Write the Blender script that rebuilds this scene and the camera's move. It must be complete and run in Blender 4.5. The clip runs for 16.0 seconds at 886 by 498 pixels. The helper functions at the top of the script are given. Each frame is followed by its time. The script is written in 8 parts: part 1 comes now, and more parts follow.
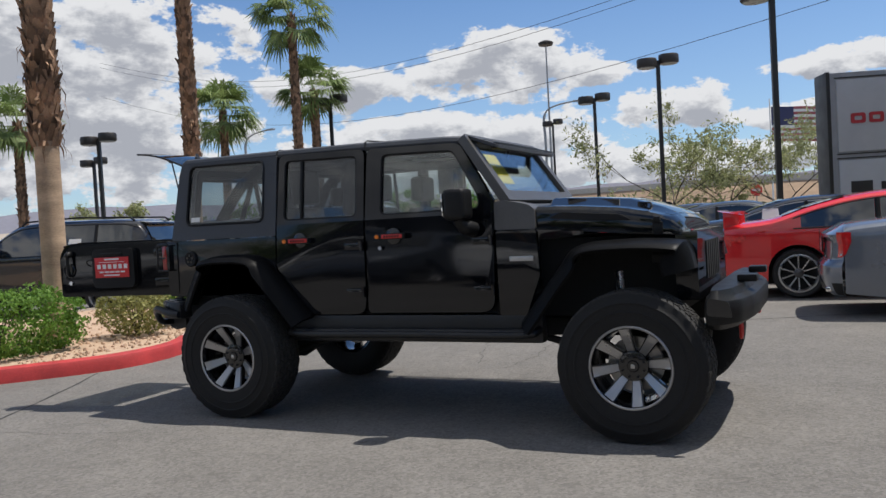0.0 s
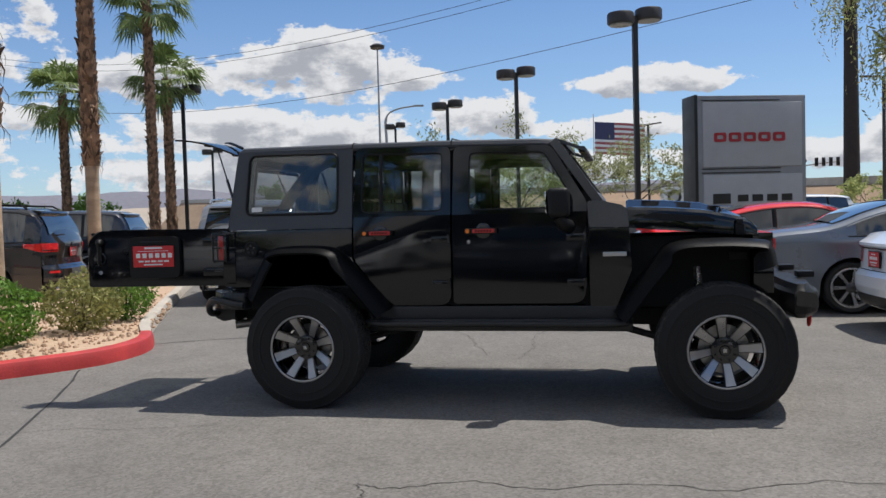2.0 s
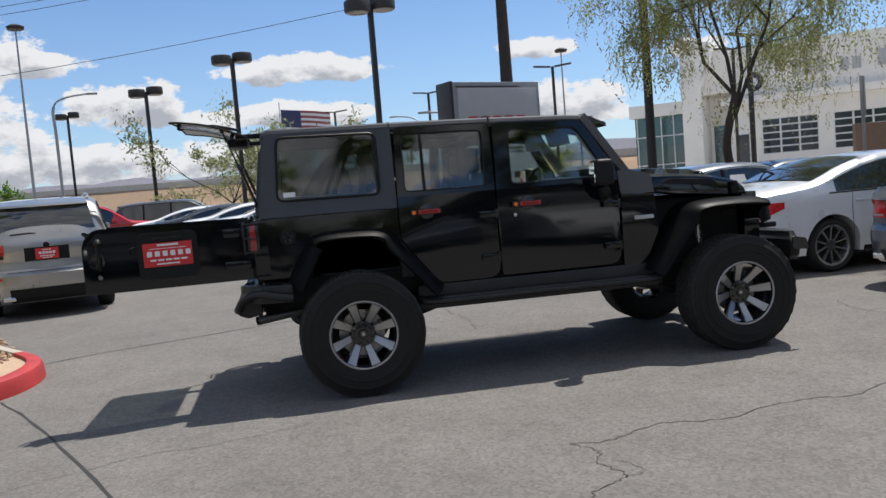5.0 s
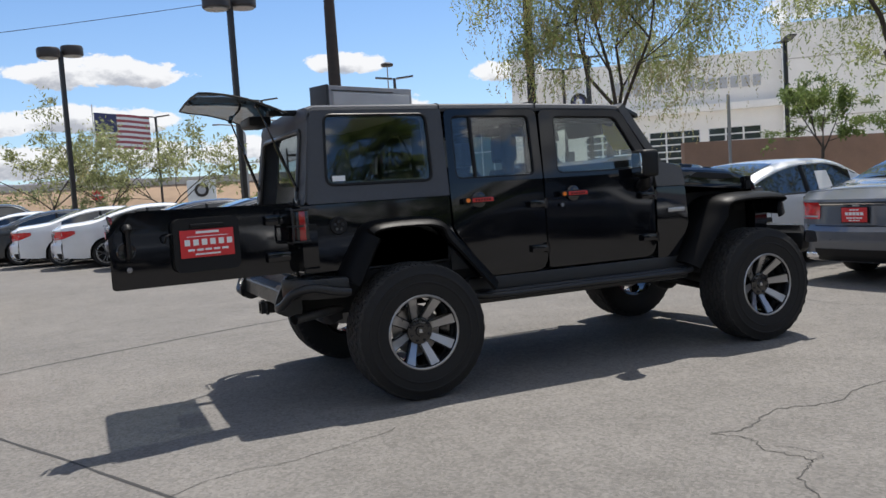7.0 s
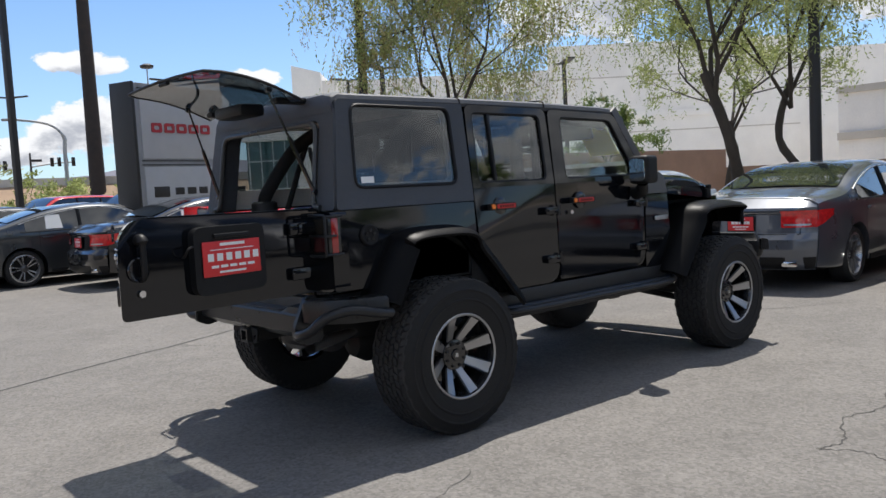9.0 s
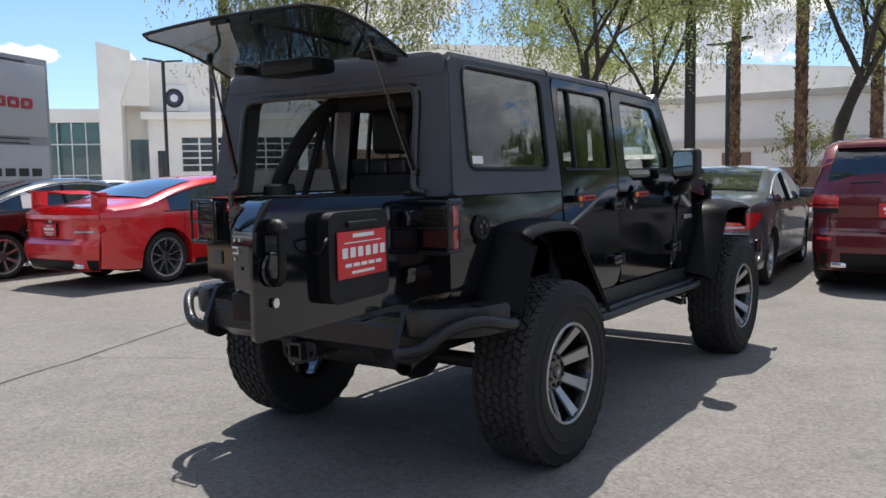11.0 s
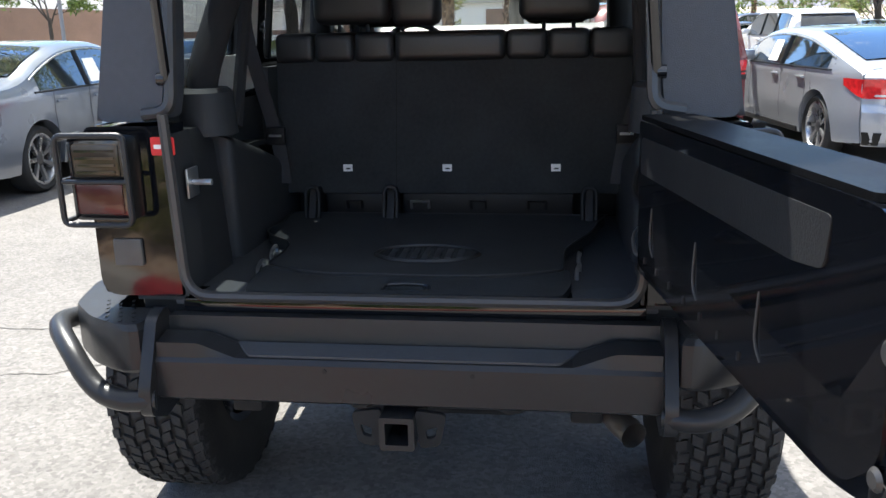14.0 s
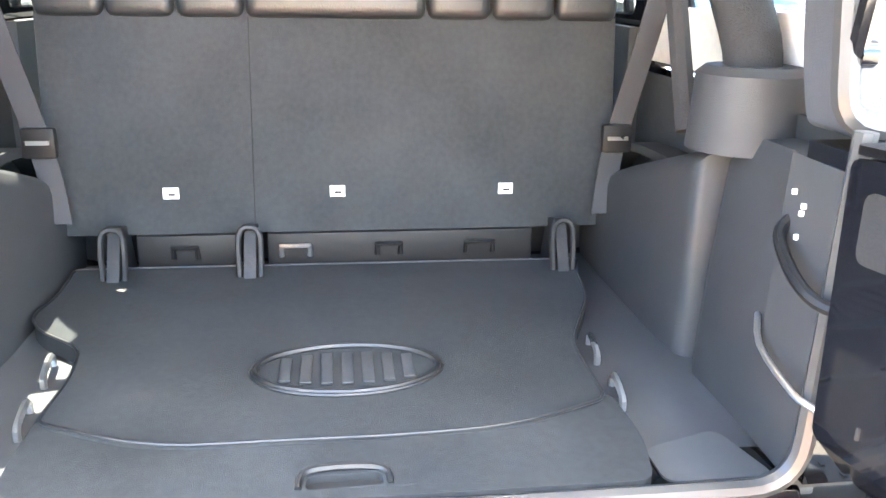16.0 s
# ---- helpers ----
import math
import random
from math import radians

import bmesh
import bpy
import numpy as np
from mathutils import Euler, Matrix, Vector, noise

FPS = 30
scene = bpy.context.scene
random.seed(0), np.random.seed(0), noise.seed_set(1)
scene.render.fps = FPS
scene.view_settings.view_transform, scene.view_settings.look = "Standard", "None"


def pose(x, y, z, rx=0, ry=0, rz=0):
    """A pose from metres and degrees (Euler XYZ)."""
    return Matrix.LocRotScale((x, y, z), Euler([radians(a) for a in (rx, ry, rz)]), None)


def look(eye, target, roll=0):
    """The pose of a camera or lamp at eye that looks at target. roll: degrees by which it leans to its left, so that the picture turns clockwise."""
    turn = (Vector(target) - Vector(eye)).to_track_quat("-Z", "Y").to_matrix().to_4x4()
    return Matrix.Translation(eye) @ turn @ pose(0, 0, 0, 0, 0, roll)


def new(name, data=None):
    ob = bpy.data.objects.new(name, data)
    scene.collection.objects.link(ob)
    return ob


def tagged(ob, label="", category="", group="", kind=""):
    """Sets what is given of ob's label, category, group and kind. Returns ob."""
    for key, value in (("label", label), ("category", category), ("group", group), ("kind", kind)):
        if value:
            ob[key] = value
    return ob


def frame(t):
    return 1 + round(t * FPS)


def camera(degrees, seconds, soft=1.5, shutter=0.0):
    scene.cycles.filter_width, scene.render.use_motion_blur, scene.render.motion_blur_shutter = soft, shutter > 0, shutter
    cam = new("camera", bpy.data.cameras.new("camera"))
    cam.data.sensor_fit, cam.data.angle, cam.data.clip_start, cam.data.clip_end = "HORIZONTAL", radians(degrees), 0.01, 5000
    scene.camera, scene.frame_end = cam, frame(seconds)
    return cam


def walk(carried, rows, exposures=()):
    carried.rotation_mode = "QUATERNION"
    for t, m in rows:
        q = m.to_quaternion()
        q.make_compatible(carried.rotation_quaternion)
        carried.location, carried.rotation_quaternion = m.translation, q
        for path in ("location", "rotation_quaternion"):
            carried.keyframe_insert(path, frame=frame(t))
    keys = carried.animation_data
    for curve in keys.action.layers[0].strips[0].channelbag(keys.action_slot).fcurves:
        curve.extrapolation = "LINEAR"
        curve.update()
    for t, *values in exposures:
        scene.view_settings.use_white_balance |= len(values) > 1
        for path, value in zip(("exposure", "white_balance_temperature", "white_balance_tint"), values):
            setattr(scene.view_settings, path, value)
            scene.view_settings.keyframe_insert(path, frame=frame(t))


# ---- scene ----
cam = camera(56.4, 16.0)
PATH = [
    (0, (4.054, -5.707, 1.34), (3.191, -3.904, 1.278), -3.2),
    (0.5, (3.614, -6.012, 1.374), (2.771, -4.199, 1.301), -2.7),
    (1, (3.221, -6.254, 1.365), (2.498, -4.391, 1.284), -2.0),
    (1.5, (2.783, -6.412, 1.361), (2.293, -4.475, 1.279), -1.3),
    (2, (2.338, -6.609, 1.377), (1.9, -4.659, 1.3), -1.6),
    (2.5, (1.884, -6.704, 1.385), (1.635, -4.722, 1.285), -1.5),
    (3, (1.409, -6.809, 1.372), (1.318, -4.815, 1.253), -2.2),
    (3.5, (0.935, -6.883, 1.39), (1.008, -4.889, 1.253), -2.7),
    (4, (0.437, -6.918, 1.412), (0.608, -4.93, 1.276), -3.2),
    (4.5, (-0.014, -6.932, 1.441), (0.268, -4.957, 1.3), -4.2),
    (4.7, (-0.196, -6.88, 1.439), (0.124, -4.911, 1.295), -4.4),
    (6.8, (-1.856, -6.033, 1.377), (-1.138, -4.172, 1.233), -4.0),
    (7, (-1.993, -5.9, 1.363), (-1.19, -4.074, 1.218), -3.7),
    (7.5, (-2.325, -5.551, 1.399), (-1.367, -3.802, 1.25), -3.3),
    (8, (-2.634, -5.243, 1.415), (-1.606, -3.533, 1.27), -4.2),
    (8.5, (-2.866, -4.844, 1.444), (-1.664, -3.255, 1.269), -3.5),
    (8.7, (-2.957, -4.685, 1.429), (-1.713, -3.128, 1.262), -3.3),
    (10.8, (-3.533, -2.957, 1.395), (-1.937, -1.763, 1.231), -1.4),
    (11, (-3.541, -2.759, 1.403), (-1.916, -1.606, 1.227), -1.0),
    (11.5, (-3.551, -2.253, 1.409), (-1.865, -1.202, 1.178), -0.9),
    (12, (-3.439, -1.791, 1.449), (-1.706, -0.838, 1.153), -1.0),
    (12.5, (-3.261, -1.328, 1.466), (-1.483, -0.489, 1.099), -1.0),
    (13, (-3.084, -0.976, 1.458), (-1.237, -0.304, 1.089), -0.8),
    (13.5, (-2.837, -0.662, 1.483), (-0.928, -0.225, 1.08), -0.1),
    (14, (-2.586, -0.342, 1.526), (-0.671, -0.087, 1.007), -1.3),
    (14.5, (-2.338, -0.199, 1.509), (-0.412, -0.08, 0.987), -1.2),
    (15, (-2.089, -0.067, 1.505), (-0.152, -0.079, 1.007), -0.1),
    (15.5, (-1.82, 0.022, 1.496), (0.102, -0.133, 0.963), 0.1),
    (16, (-1.553, 0.01, 1.488), (0.335, -0.242, 0.878), 0.9),
]
walk(cam, [(t, look(e, g, r)) for t, e, g, r in PATH],
     exposures=((0, 0.35, 6500, 10), (4.5, 0.42, 6500, 10), (7, 0.62, 6500, 10), (8.5, 0.68, 6500, 10), (11, 0.88, 6500, 10), (12.5, 1.2, 6550, 10),
                (13.5, 1.6, 6500, 9), (14, 2.0, 6400, 8), (14.5, 3.15, 6250, 7), (15, 3.6, 6250, 6), (15.5, 4.45, 6700, 7), (15.8, 5.4, 7200, 8), (16, 6.1, 7700, 9)))

# ---- world, sun, exposure ----
SUN_DIR = Vector((0.34, 0.26, 1.0)).normalized()


def build_world():
    w = bpy.data.worlds.new("sky")
    scene.world = w
    w.use_nodes = True
    nt = w.node_tree
    nt.nodes.clear()
    N, L = nt.nodes.new, nt.links.new

    def math_node(op, a, b=None, c=None):
        n = N("ShaderNodeMath")
        n.operation = op
        for i, v in enumerate((a, b, c)):
            if v is None:
                continue
            if isinstance(v, (int, float)):
                n.inputs[i].default_value = v
            else:
                L(v, n.inputs[i])
        return n.outputs[0]

    sky = N("ShaderNodeTexSky")
    sky.sky_type = 'NISHITA'
    sky.sun_disc = False
    sky.sun_elevation = math.asin(SUN_DIR.z)
    sky.sun_rotation = math.atan2(SUN_DIR.x, SUN_DIR.y)
    sky.air_density, sky.dust_density, sky.ozone_density, sky.altitude = 1.0, 0.4, 1.5, 600
    tc = N("ShaderNodeTexCoord")
    sep = N("ShaderNodeSeparateXYZ")
    L(tc.outputs["Generated"], sep.inputs[0])
    az = math_node('ARCTAN2', sep.outputs[1], sep.outputs[0])
    el = math_node('ARCSINE', sep.outputs[2])
    # large cumulus heaps: azimuth, elevation, half width, half height (radians)
    heaps = CLOUDS

    def density(el_s):
        comb = N("ShaderNodeCombineXYZ")
        L(math_node('MULTIPLY', az, 1.0), comb.inputs[0])
        L(math_node('MULTIPLY', el_s, 1.7), comb.inputs[1])
        n1 = N("ShaderNodeTexNoise")
        n1.inputs["Scale"].default_value = 15.0
        n1.inputs["Detail"].default_value = 9
        n1.inputs["Roughness"].default_value = 0.62
        n1.inputs["Lacunarity"].default_value = 2.1
        L(comb.outputs[0], n1.inputs["Vector"])
        best = None
        for a, e, ra, re in heaps:
            u = math_node('MULTIPLY', math_node('SUBTRACT', az, a), 1 / ra)
            v = math_node('MULTIPLY', math_node('SUBTRACT', el_s, e), 1 / re)
            r2 = math_node('ADD', math_node('MULTIPLY', u, u), math_node('MULTIPLY', v, v))
            g = math_node('SUBTRACT', 1.0, r2)
            best = g if best is None else math_node('MAXIMUM', best, g)
        best = math_node('MAXIMUM', best, -1.6)
        nn = math_node('SUBTRACT', n1.outputs[0], 0.5)
        return math_node('ADD', math_node('MULTIPLY', best, 0.42), math_node('MULTIPLY', nn, 1.9))

    d0 = density(el)
    d1 = density(math_node('ADD', el, 0.014))
    cover = N("ShaderNodeMapRange")
    cover.interpolation_type = 'SMOOTHSTEP'
    L(d0, cover.inputs[0])
    cover.inputs[1].default_value, cover.inputs[2].default_value = 0.0, 0.14
    shade = N("ShaderNodeMapRange")
    shade.interpolation_type = 'SMOOTHSTEP'
    L(d1, shade.inputs[0])
    shade.inputs[1].default_value, shade.inputs[2].default_value = 0.05, 0.48
    ccol = N("ShaderNodeMix")
    ccol.data_type = 'RGBA'
    L(shade.outputs[0], ccol.inputs[0])
    ccol.inputs[6].default_value = (7.6, 7.7, 7.9, 1)
    ccol.inputs[7].default_value = (3.9, 4.1, 4.6, 1)
    # haze of the low sky
    hz = N("ShaderNodeMapRange")
    L(el, hz.inputs[0])
    hz.inputs[1].default_value, hz.inputs[2].default_value = 0.30, 0.0
    hz.inputs[3].default_value, hz.inputs[4].default_value = 0.0, 0.30
    skyh = N("ShaderNodeMix")
    skyh.data_type = 'RGBA'
    L(hz.outputs[0], skyh.inputs[0])
    tint = N("ShaderNodeMix")
    tint.data_type = 'RGBA'
    tint.blend_type = 'MULTIPLY'
    tint.inputs[0].default_value = 1.0
    L(sky.outputs[0], tint.inputs[6])
    tint.inputs[7].default_value = SKY_TINT
    L(tint.outputs[2], skyh.inputs[6])
    skyh.inputs[7].default_value = (5.7, 6.7, 8.0, 1)
    mix = N("ShaderNodeMix")
    mix.data_type = 'RGBA'
    L(cover.outputs[0], mix.inputs[0])
    L(skyh.outputs[2], mix.inputs[6])
    L(ccol.outputs[2], mix.inputs[7])
    bg = N("ShaderNodeBackground")
    bg.inputs[1].default_value = 0.080
    L(mix.outputs[2], bg.inputs[0])
    out = N("ShaderNodeOutputWorld")
    L(bg.outputs[0], out.inputs[0])


SKY_TINT = (0.76, 0.97, 1.20, 1)
CLOUDS = [
    (2.72, 0.075, 0.45, 0.050), (2.95, 0.14, 0.28, 0.05), (1.935, 0.182, 0.115, 0.042), (1.83, 0.165, 0.07, 0.014), (2.0, 0.102, 0.24, 0.030), (2.50, 0.20, 0.27, 0.085), (2.42, 0.12, 0.20, 0.05), (2.14, 0.165, 0.10, 0.026),
    (1.735, 0.118, 0.065, 0.030), (1.54, 0.152, 0.105, 0.017), (1.57, 0.100, 0.13, 0.016), (1.255, 0.155, 0.045, 0.013), (1.235, 0.085, 0.08, 0.034), (1.085, 0.136, 0.040, 0.012),
    (1.90, 0.055, 0.40, 0.026), (1.40, 0.060, 0.16, 0.018), (0.68, 0.20, 0.10, 0.05), (0.30, 0.17, 0.12, 0.05), (0.05, 0.28, 0.2, 0.08), (-0.60, 0.17, 0.26, 0.11),
    # mostly unseen heaps, the high ones added overhead to lift fill in shadows
    (2.95, 0.25, 0.16, 0.10), (-2.2, 0.28, 0.25, 0.10), (-1.55, 0.34, 0.30, 0.13), (-0.9, 0.30, 0.2, 0.10), (-1.2, 0.75, 0.4, 0.16), (2.3, 0.75, 0.4, 0.14), (0.5, 0.80, 0.5, 0.16), (-2.6, 0.85, 0.6, 0.20), (1.4, 1.02, 0.7, 0.13), (-0.4, 1.10, 0.8, 0.16), (3.0, 1.2, 0.9, 0.15), (-1.9, 0.55, 0.5, 0.14), (0.0, 0.52, 0.3, 0.10), (-2.9, 0.50, 0.3, 0.12), (2.2, 1.15, 0.9, 0.2), (0.9, 1.3, 1.5, 0.2), (-1.0, 0.95, 0.5, 0.18), (-2.2, 1.25, 1.2, 0.2), (0.9, 0.66, 0.25, 0.09),
]
build_world()
sun_data = bpy.data.lights.new("sun", 'SUN')
sun_data.energy = 3.8
sun_data.angle = radians(0.6)
sun_data.color = (1.0, 0.955, 0.89)
sun = new("sun", sun_data)
sun.matrix_world = look(SUN_DIR * 60, (0, 0, 0))

# ---- materials ----


def mat(name, col, rough=0.5, metal=0.0, var=0.12, scale=3.0, bump=0.0, bscale=90.0, coat=0.0, spec=0.5, rvar=0.08, rand=0.0, col2=None, stretch=None):
    """Principled surface with a broad stain, a fine grain, an uneven gloss and a fine relief."""
    m = bpy.data.materials.new(name)
    m.use_nodes = True
    nt = m.node_tree
    N, L = nt.nodes.new, nt.links.new
    b = nt.nodes["Principled BSDF"]
    tc = N("ShaderNodeTexCoord")
    vec = tc.outputs["Object"]
    if stretch:
        mp = N("ShaderNodeMapping")
        mp.inputs["Scale"].default_value = stretch
        L(vec, mp.inputs[0])
        vec = mp.outputs[0]
    n1 = N("ShaderNodeTexNoise")
    n1.inputs["Scale"].default_value = scale
    n1.inputs["Detail"].default_value = 5
    L(vec, n1.inputs["Vector"])
    n2 = N("ShaderNodeTexNoise")
    n2.inputs["Scale"].default_value = scale * 17
    n2.inputs["Detail"].default_value = 3
    L(vec, n2.inputs["Vector"])
    add = N("ShaderNodeMath")
    add.operation = 'MULTIPLY_ADD'
    L(n2.outputs[0], add.inputs[0])
    add.inputs[1].default_value = 0.5
    L(n1.outputs[0], add.inputs[2])
    fac = N("ShaderNodeMapRange")
    L(add.outputs[0], fac.inputs[0])
    fac.inputs[1].default_value, fac.inputs[2].default_value = 0.5, 1.0
    mix = N("ShaderNodeMix")
    mix.data_type = 'RGBA'
    L(fac.outputs[0], mix.inputs[0])
    c2 = col2 or [min(1, c * (1 + var)) for c in col]
    c1 = col if col2 else [c * (1 - var) for c in col]
    mix.inputs[6].default_value = (*c1, 1)
    mix.inputs[7].default_value = (*c2, 1)
    src = mix.outputs[2]
    if rand:
        oi = N("ShaderNodeObjectInfo")
        mr = N("ShaderNodeMapRange")
        L(oi.outputs["Random"], mr.inputs[0])
        mr.inputs[3].default_value, mr.inputs[4].default_value = 1 - rand, 1 + rand
        vm = N("ShaderNodeVectorMath")
        vm.operation = 'SCALE'
        L(src, vm.inputs[0])
        L(mr.outputs[0], vm.inputs["Scale"])
        src = vm.outputs[0]
    L(src, b.inputs["Base Color"])
    rr = N("ShaderNodeMapRange")
    L(n1.outputs[0], rr.inputs[0])
    rr.inputs[1].default_value, rr.inputs[2].default_value = 0.3, 0.7
    rr.inputs[3].default_value, rr.inputs[4].default_value = max(0.02, rough - rvar), min(1, rough + rvar)
    L(rr.outputs[0], b.inputs["Roughness"])
    b.inputs["Metallic"].default_value = metal
    b.inputs["Specular IOR Level"].default_value = spec
    b.inputs["Coat Weight"].default_value = coat
    b.inputs["Coat Roughness"].default_value = 0.03
    if bump:
        n3 = N("ShaderNodeTexNoise")
        n3.inputs["Scale"].default_value = bscale
        n3.inputs["Detail"].default_value = 4
        L(vec, n3.inputs["Vector"])
        bp = N("ShaderNodeBump")
        bp.inputs["Strength"].default_value = bump
        bp.inputs["Distance"].default_value = 0.01
        L(n3.outputs[0], bp.inputs["Height"])
        L(bp.outputs[0], b.inputs["Normal"])
    return m


def glass(name, tint, rough=0.0):
    """Thin pane: tinted see-through mixed with a mirror by Fresnel."""
    m = bpy.data.materials.new(name)
    m.use_nodes = True
    nt = m.node_tree
    nt.nodes.clear()
    N, L = nt.nodes.new, nt.links.new
    tr = N("ShaderNodeBsdfTransparent")
    tr.inputs[0].default_value = (*tint, 1)
    gl = N("ShaderNodeBsdfGlossy")
    gl.inputs["Roughness"].default_value = max(rough, 0.015)
    lw = N("ShaderNodeLayerWeight")
    lw.inputs[0].default_value = 0.5
    pw = N("ShaderNodeMath")
    pw.operation = 'POWER'
    L(lw.outputs["Facing"], pw.inputs[0])
    pw.inputs[1].default_value = 4.0
    fr = N("ShaderNodeMath")
    fr.operation = 'MULTIPLY_ADD'
    L(pw.outputs[0], fr.inputs[0])
    fr.inputs[1].default_value, fr.inputs[2].default_value = 0.88, 0.085
    mx = N("ShaderNodeMixShader")
    L(fr.outputs[0], mx.inputs[0])
    L(tr.outputs[0], mx.inputs[1])
    L(gl.outputs[0], mx.inputs[2])
    o = N("ShaderNodeOutputMaterial")
    L(mx.outputs[0], o.inputs[0])
    return m


def asphalt_material():
    m = mat("asphalt", (0.164, 0.155, 0.144), rough=0.9, var=0.12, scale=0.45, bump=0.55, bscale=150, spec=0.25, rvar=0.05)
    nt = m.node_tree
    N, L = nt.nodes.new, nt.links.new
    b = nt.nodes["Principled BSDF"]
    src = b.inputs["Base Color"].links[0].from_socket
    tc = N("ShaderNodeTexCoord")
    vo = N("ShaderNodeTexVoronoi")
    vo.inputs["Scale"].default_value = 62
    L(tc.outputs["Object"], vo.inputs["Vector"])
    mr = N("ShaderNodeMapRange")
    L(vo.outputs["Color"], mr.inputs[0])
    mr.inputs[3].default_value, mr.inputs[4].default_value = 0.74, 1.30
    vm = N("ShaderNodeVectorMath")
    vm.operation = 'SCALE'
    L(src, vm.inputs[0])
    L(mr.outputs[0], vm.inputs["Scale"])
    n = N("ShaderNodeTexNoise")
    n.inputs["Scale"].default_value = 1.7
    n.inputs["Detail"].default_value = 7
    n.inputs["Roughness"].default_value = 0.7
    L(tc.outputs["Object"], n.inputs["Vector"])
    m2 = N("ShaderNodeMapRange")
    L(n.outputs[0], m2.inputs[0])
    m2.inputs[1].default_value, m2.inputs[2].default_value = 0.36, 0.62
    m2.inputs[3].default_value, m2.inputs[4].default_value = 0.90, 1.05
    vm2 = N("ShaderNodeVectorMath")
    vm2.operation = 'SCALE'
    L(vm.outputs[0], vm2.inputs[0])
    L(m2.outputs[0], vm2.inputs["Scale"])
    L(vm2.outputs[0], b.inputs["Base Color"])
    return m


M = {}
M["asphalt"] = asphalt_material()
M["crack"] = mat("crack", (0.06, 0.057, 0.053), 0.95)
M["sealed"] = mat("sealed_joint", (0.030, 0.029, 0.028), 0.85)
M["black"] = mat("black_paint", (0.0040, 0.0046, 0.0062), 0.05, var=0.2, coat=0.08, rvar=0.02, bump=0.012, bscale=1.6, spec=0.5)
M["hardtop"] = mat("hardtop", (0.054, 0.058, 0.066), 0.55, bump=0.22, bscale=420, spec=0.4)
M["satin"] = mat("satin_grey", (0.075, 0.072, 0.07), 0.42, bump=0.05, bscale=300)
M["plastic"] = mat("black_plastic", (0.009, 0.009, 0.0095), 0.46, bump=0.12, bscale=380, spec=0.25)
M["flare"] = mat("flare_plastic", (0.0042, 0.0043, 0.0048), 0.42, bump=0.1, bscale=380, spec=0.10)
M["steel"] = mat("powder_coat", (0.019, 0.0195, 0.0205), 0.34, bump=0.10, bscale=500, spec=0.35)
M["rubber"] = mat("rubber", (0.0135, 0.0132, 0.013), 0.72, bump=0.2, bscale=120, spec=0.3, var=0.25)
M["tread"] = mat("tread_rubber", (0.033, 0.032, 0.031), 0.8, bump=0.3, bscale=160, spec=0.3, var=0.3, scale=12)
M["seal"] = mat("rubber_seal", (0.040, 0.039, 0.038), 0.34)
M["machined"] = mat("machined_alloy", (0.38, 0.38, 0.385), 0.34, metal=0.9, var=0.06, scale=9, bump=0.03, bscale=200)
M["gloss"] = mat("gloss_black", (0.008, 0.008, 0.009), 0.18, coat=0.5)
M["chrome"] = mat("chrome", (0.75, 0.75, 0.76), 0.12, metal=1.0, var=0.04)
M["zinc"] = mat("zinc", (0.5, 0.5, 0.5), 0.3, metal=0.9)
M["dark"] = mat("dark_metal", (0.02, 0.02, 0.021), 0.6, metal=0.3, bump=0.2, bscale=60)
M["exhaust"] = mat("exhaust_steel", (0.3, 0.28, 0.26), 0.35, metal=0.9)
M["brake"] = mat("brake_iron", (0.30, 0.29, 0.28), 0.35, metal=0.85)
M["redp"] = mat("red_plastic", (0.55, 0.035, 0.03), 0.35)
M["amber"] = mat("amber_reflector", (0.85, 0.22, 0.03), 0.25)
M["lens"] = mat("red_lens", (0.32, 0.012, 0.012), 0.08, coat=1.0, var=0.25, scale=25)
M["carlens"] = mat("car_tail_lens", (0.62, 0.02, 0.022), 0.08, coat=1.0, var=0.35, scale=22)
M["lensdk"] = mat("smoked_lens", (0.060, 0.013, 0.013), 0.2, coat=0.15)
M["lensor"] = mat("smoked_orange_lens", (0.032, 0.024, 0.016), 0.2, coat=0.15)
M["white"] = mat("white_print", (0.78, 0.78, 0.76), 0.5, var=0.03)
M["redprint"] = mat("red_print", (0.62, 0.028, 0.03), 0.45, var=0.05)
M["carpet"] = mat("carpet", (0.038, 0.041, 0.043), 0.95, bump=0.5, bscale=900, spec=0.15, var=0.25, scale=5)
M["vinyl"] = mat("vinyl", (0.042, 0.044, 0.047), 0.5, bump=0.1, bscale=350)
M["leather"] = mat("leather", (0.015, 0.0155, 0.0165), 0.42, bump=0.12, bscale=260)
M["trim"] = mat("moulded_trim", (0.027, 0.029, 0.031), 0.62, bump=0.12, bscale=500)
M["baytrim"] = mat("bay_floor_trim", (0.056, 0.060, 0.063), 0.55, bump=0.12, bscale=500)
M["liner"] = mat("headliner", (0.80, 0.78, 0.73), 0.9, bump=0.2, bscale=500)
M["foam"] = mat("padding_cover", (0.018, 0.018, 0.019), 0.85, bump=0.25, bscale=300)
M["webbing"] = mat("belt_webbing", (0.028, 0.028, 0.031), 0.7, bump=0.2, bscale=700)
M["yellow"] = mat("yellow_sheet", (0.75, 0.60, 0.04), 0.6)
M["tint"] = glass("tinted_glass", (0.68, 0.71, 0.72))
M["quarterglass"] = glass("quarter_glass", (0.52, 0.55, 0.56))
M["clear"] = glass("clear_glass", (0.93, 0.975, 0.955))
M["hatchglass"] = glass("hatch_glass", (0.30, 0.33, 0.34))
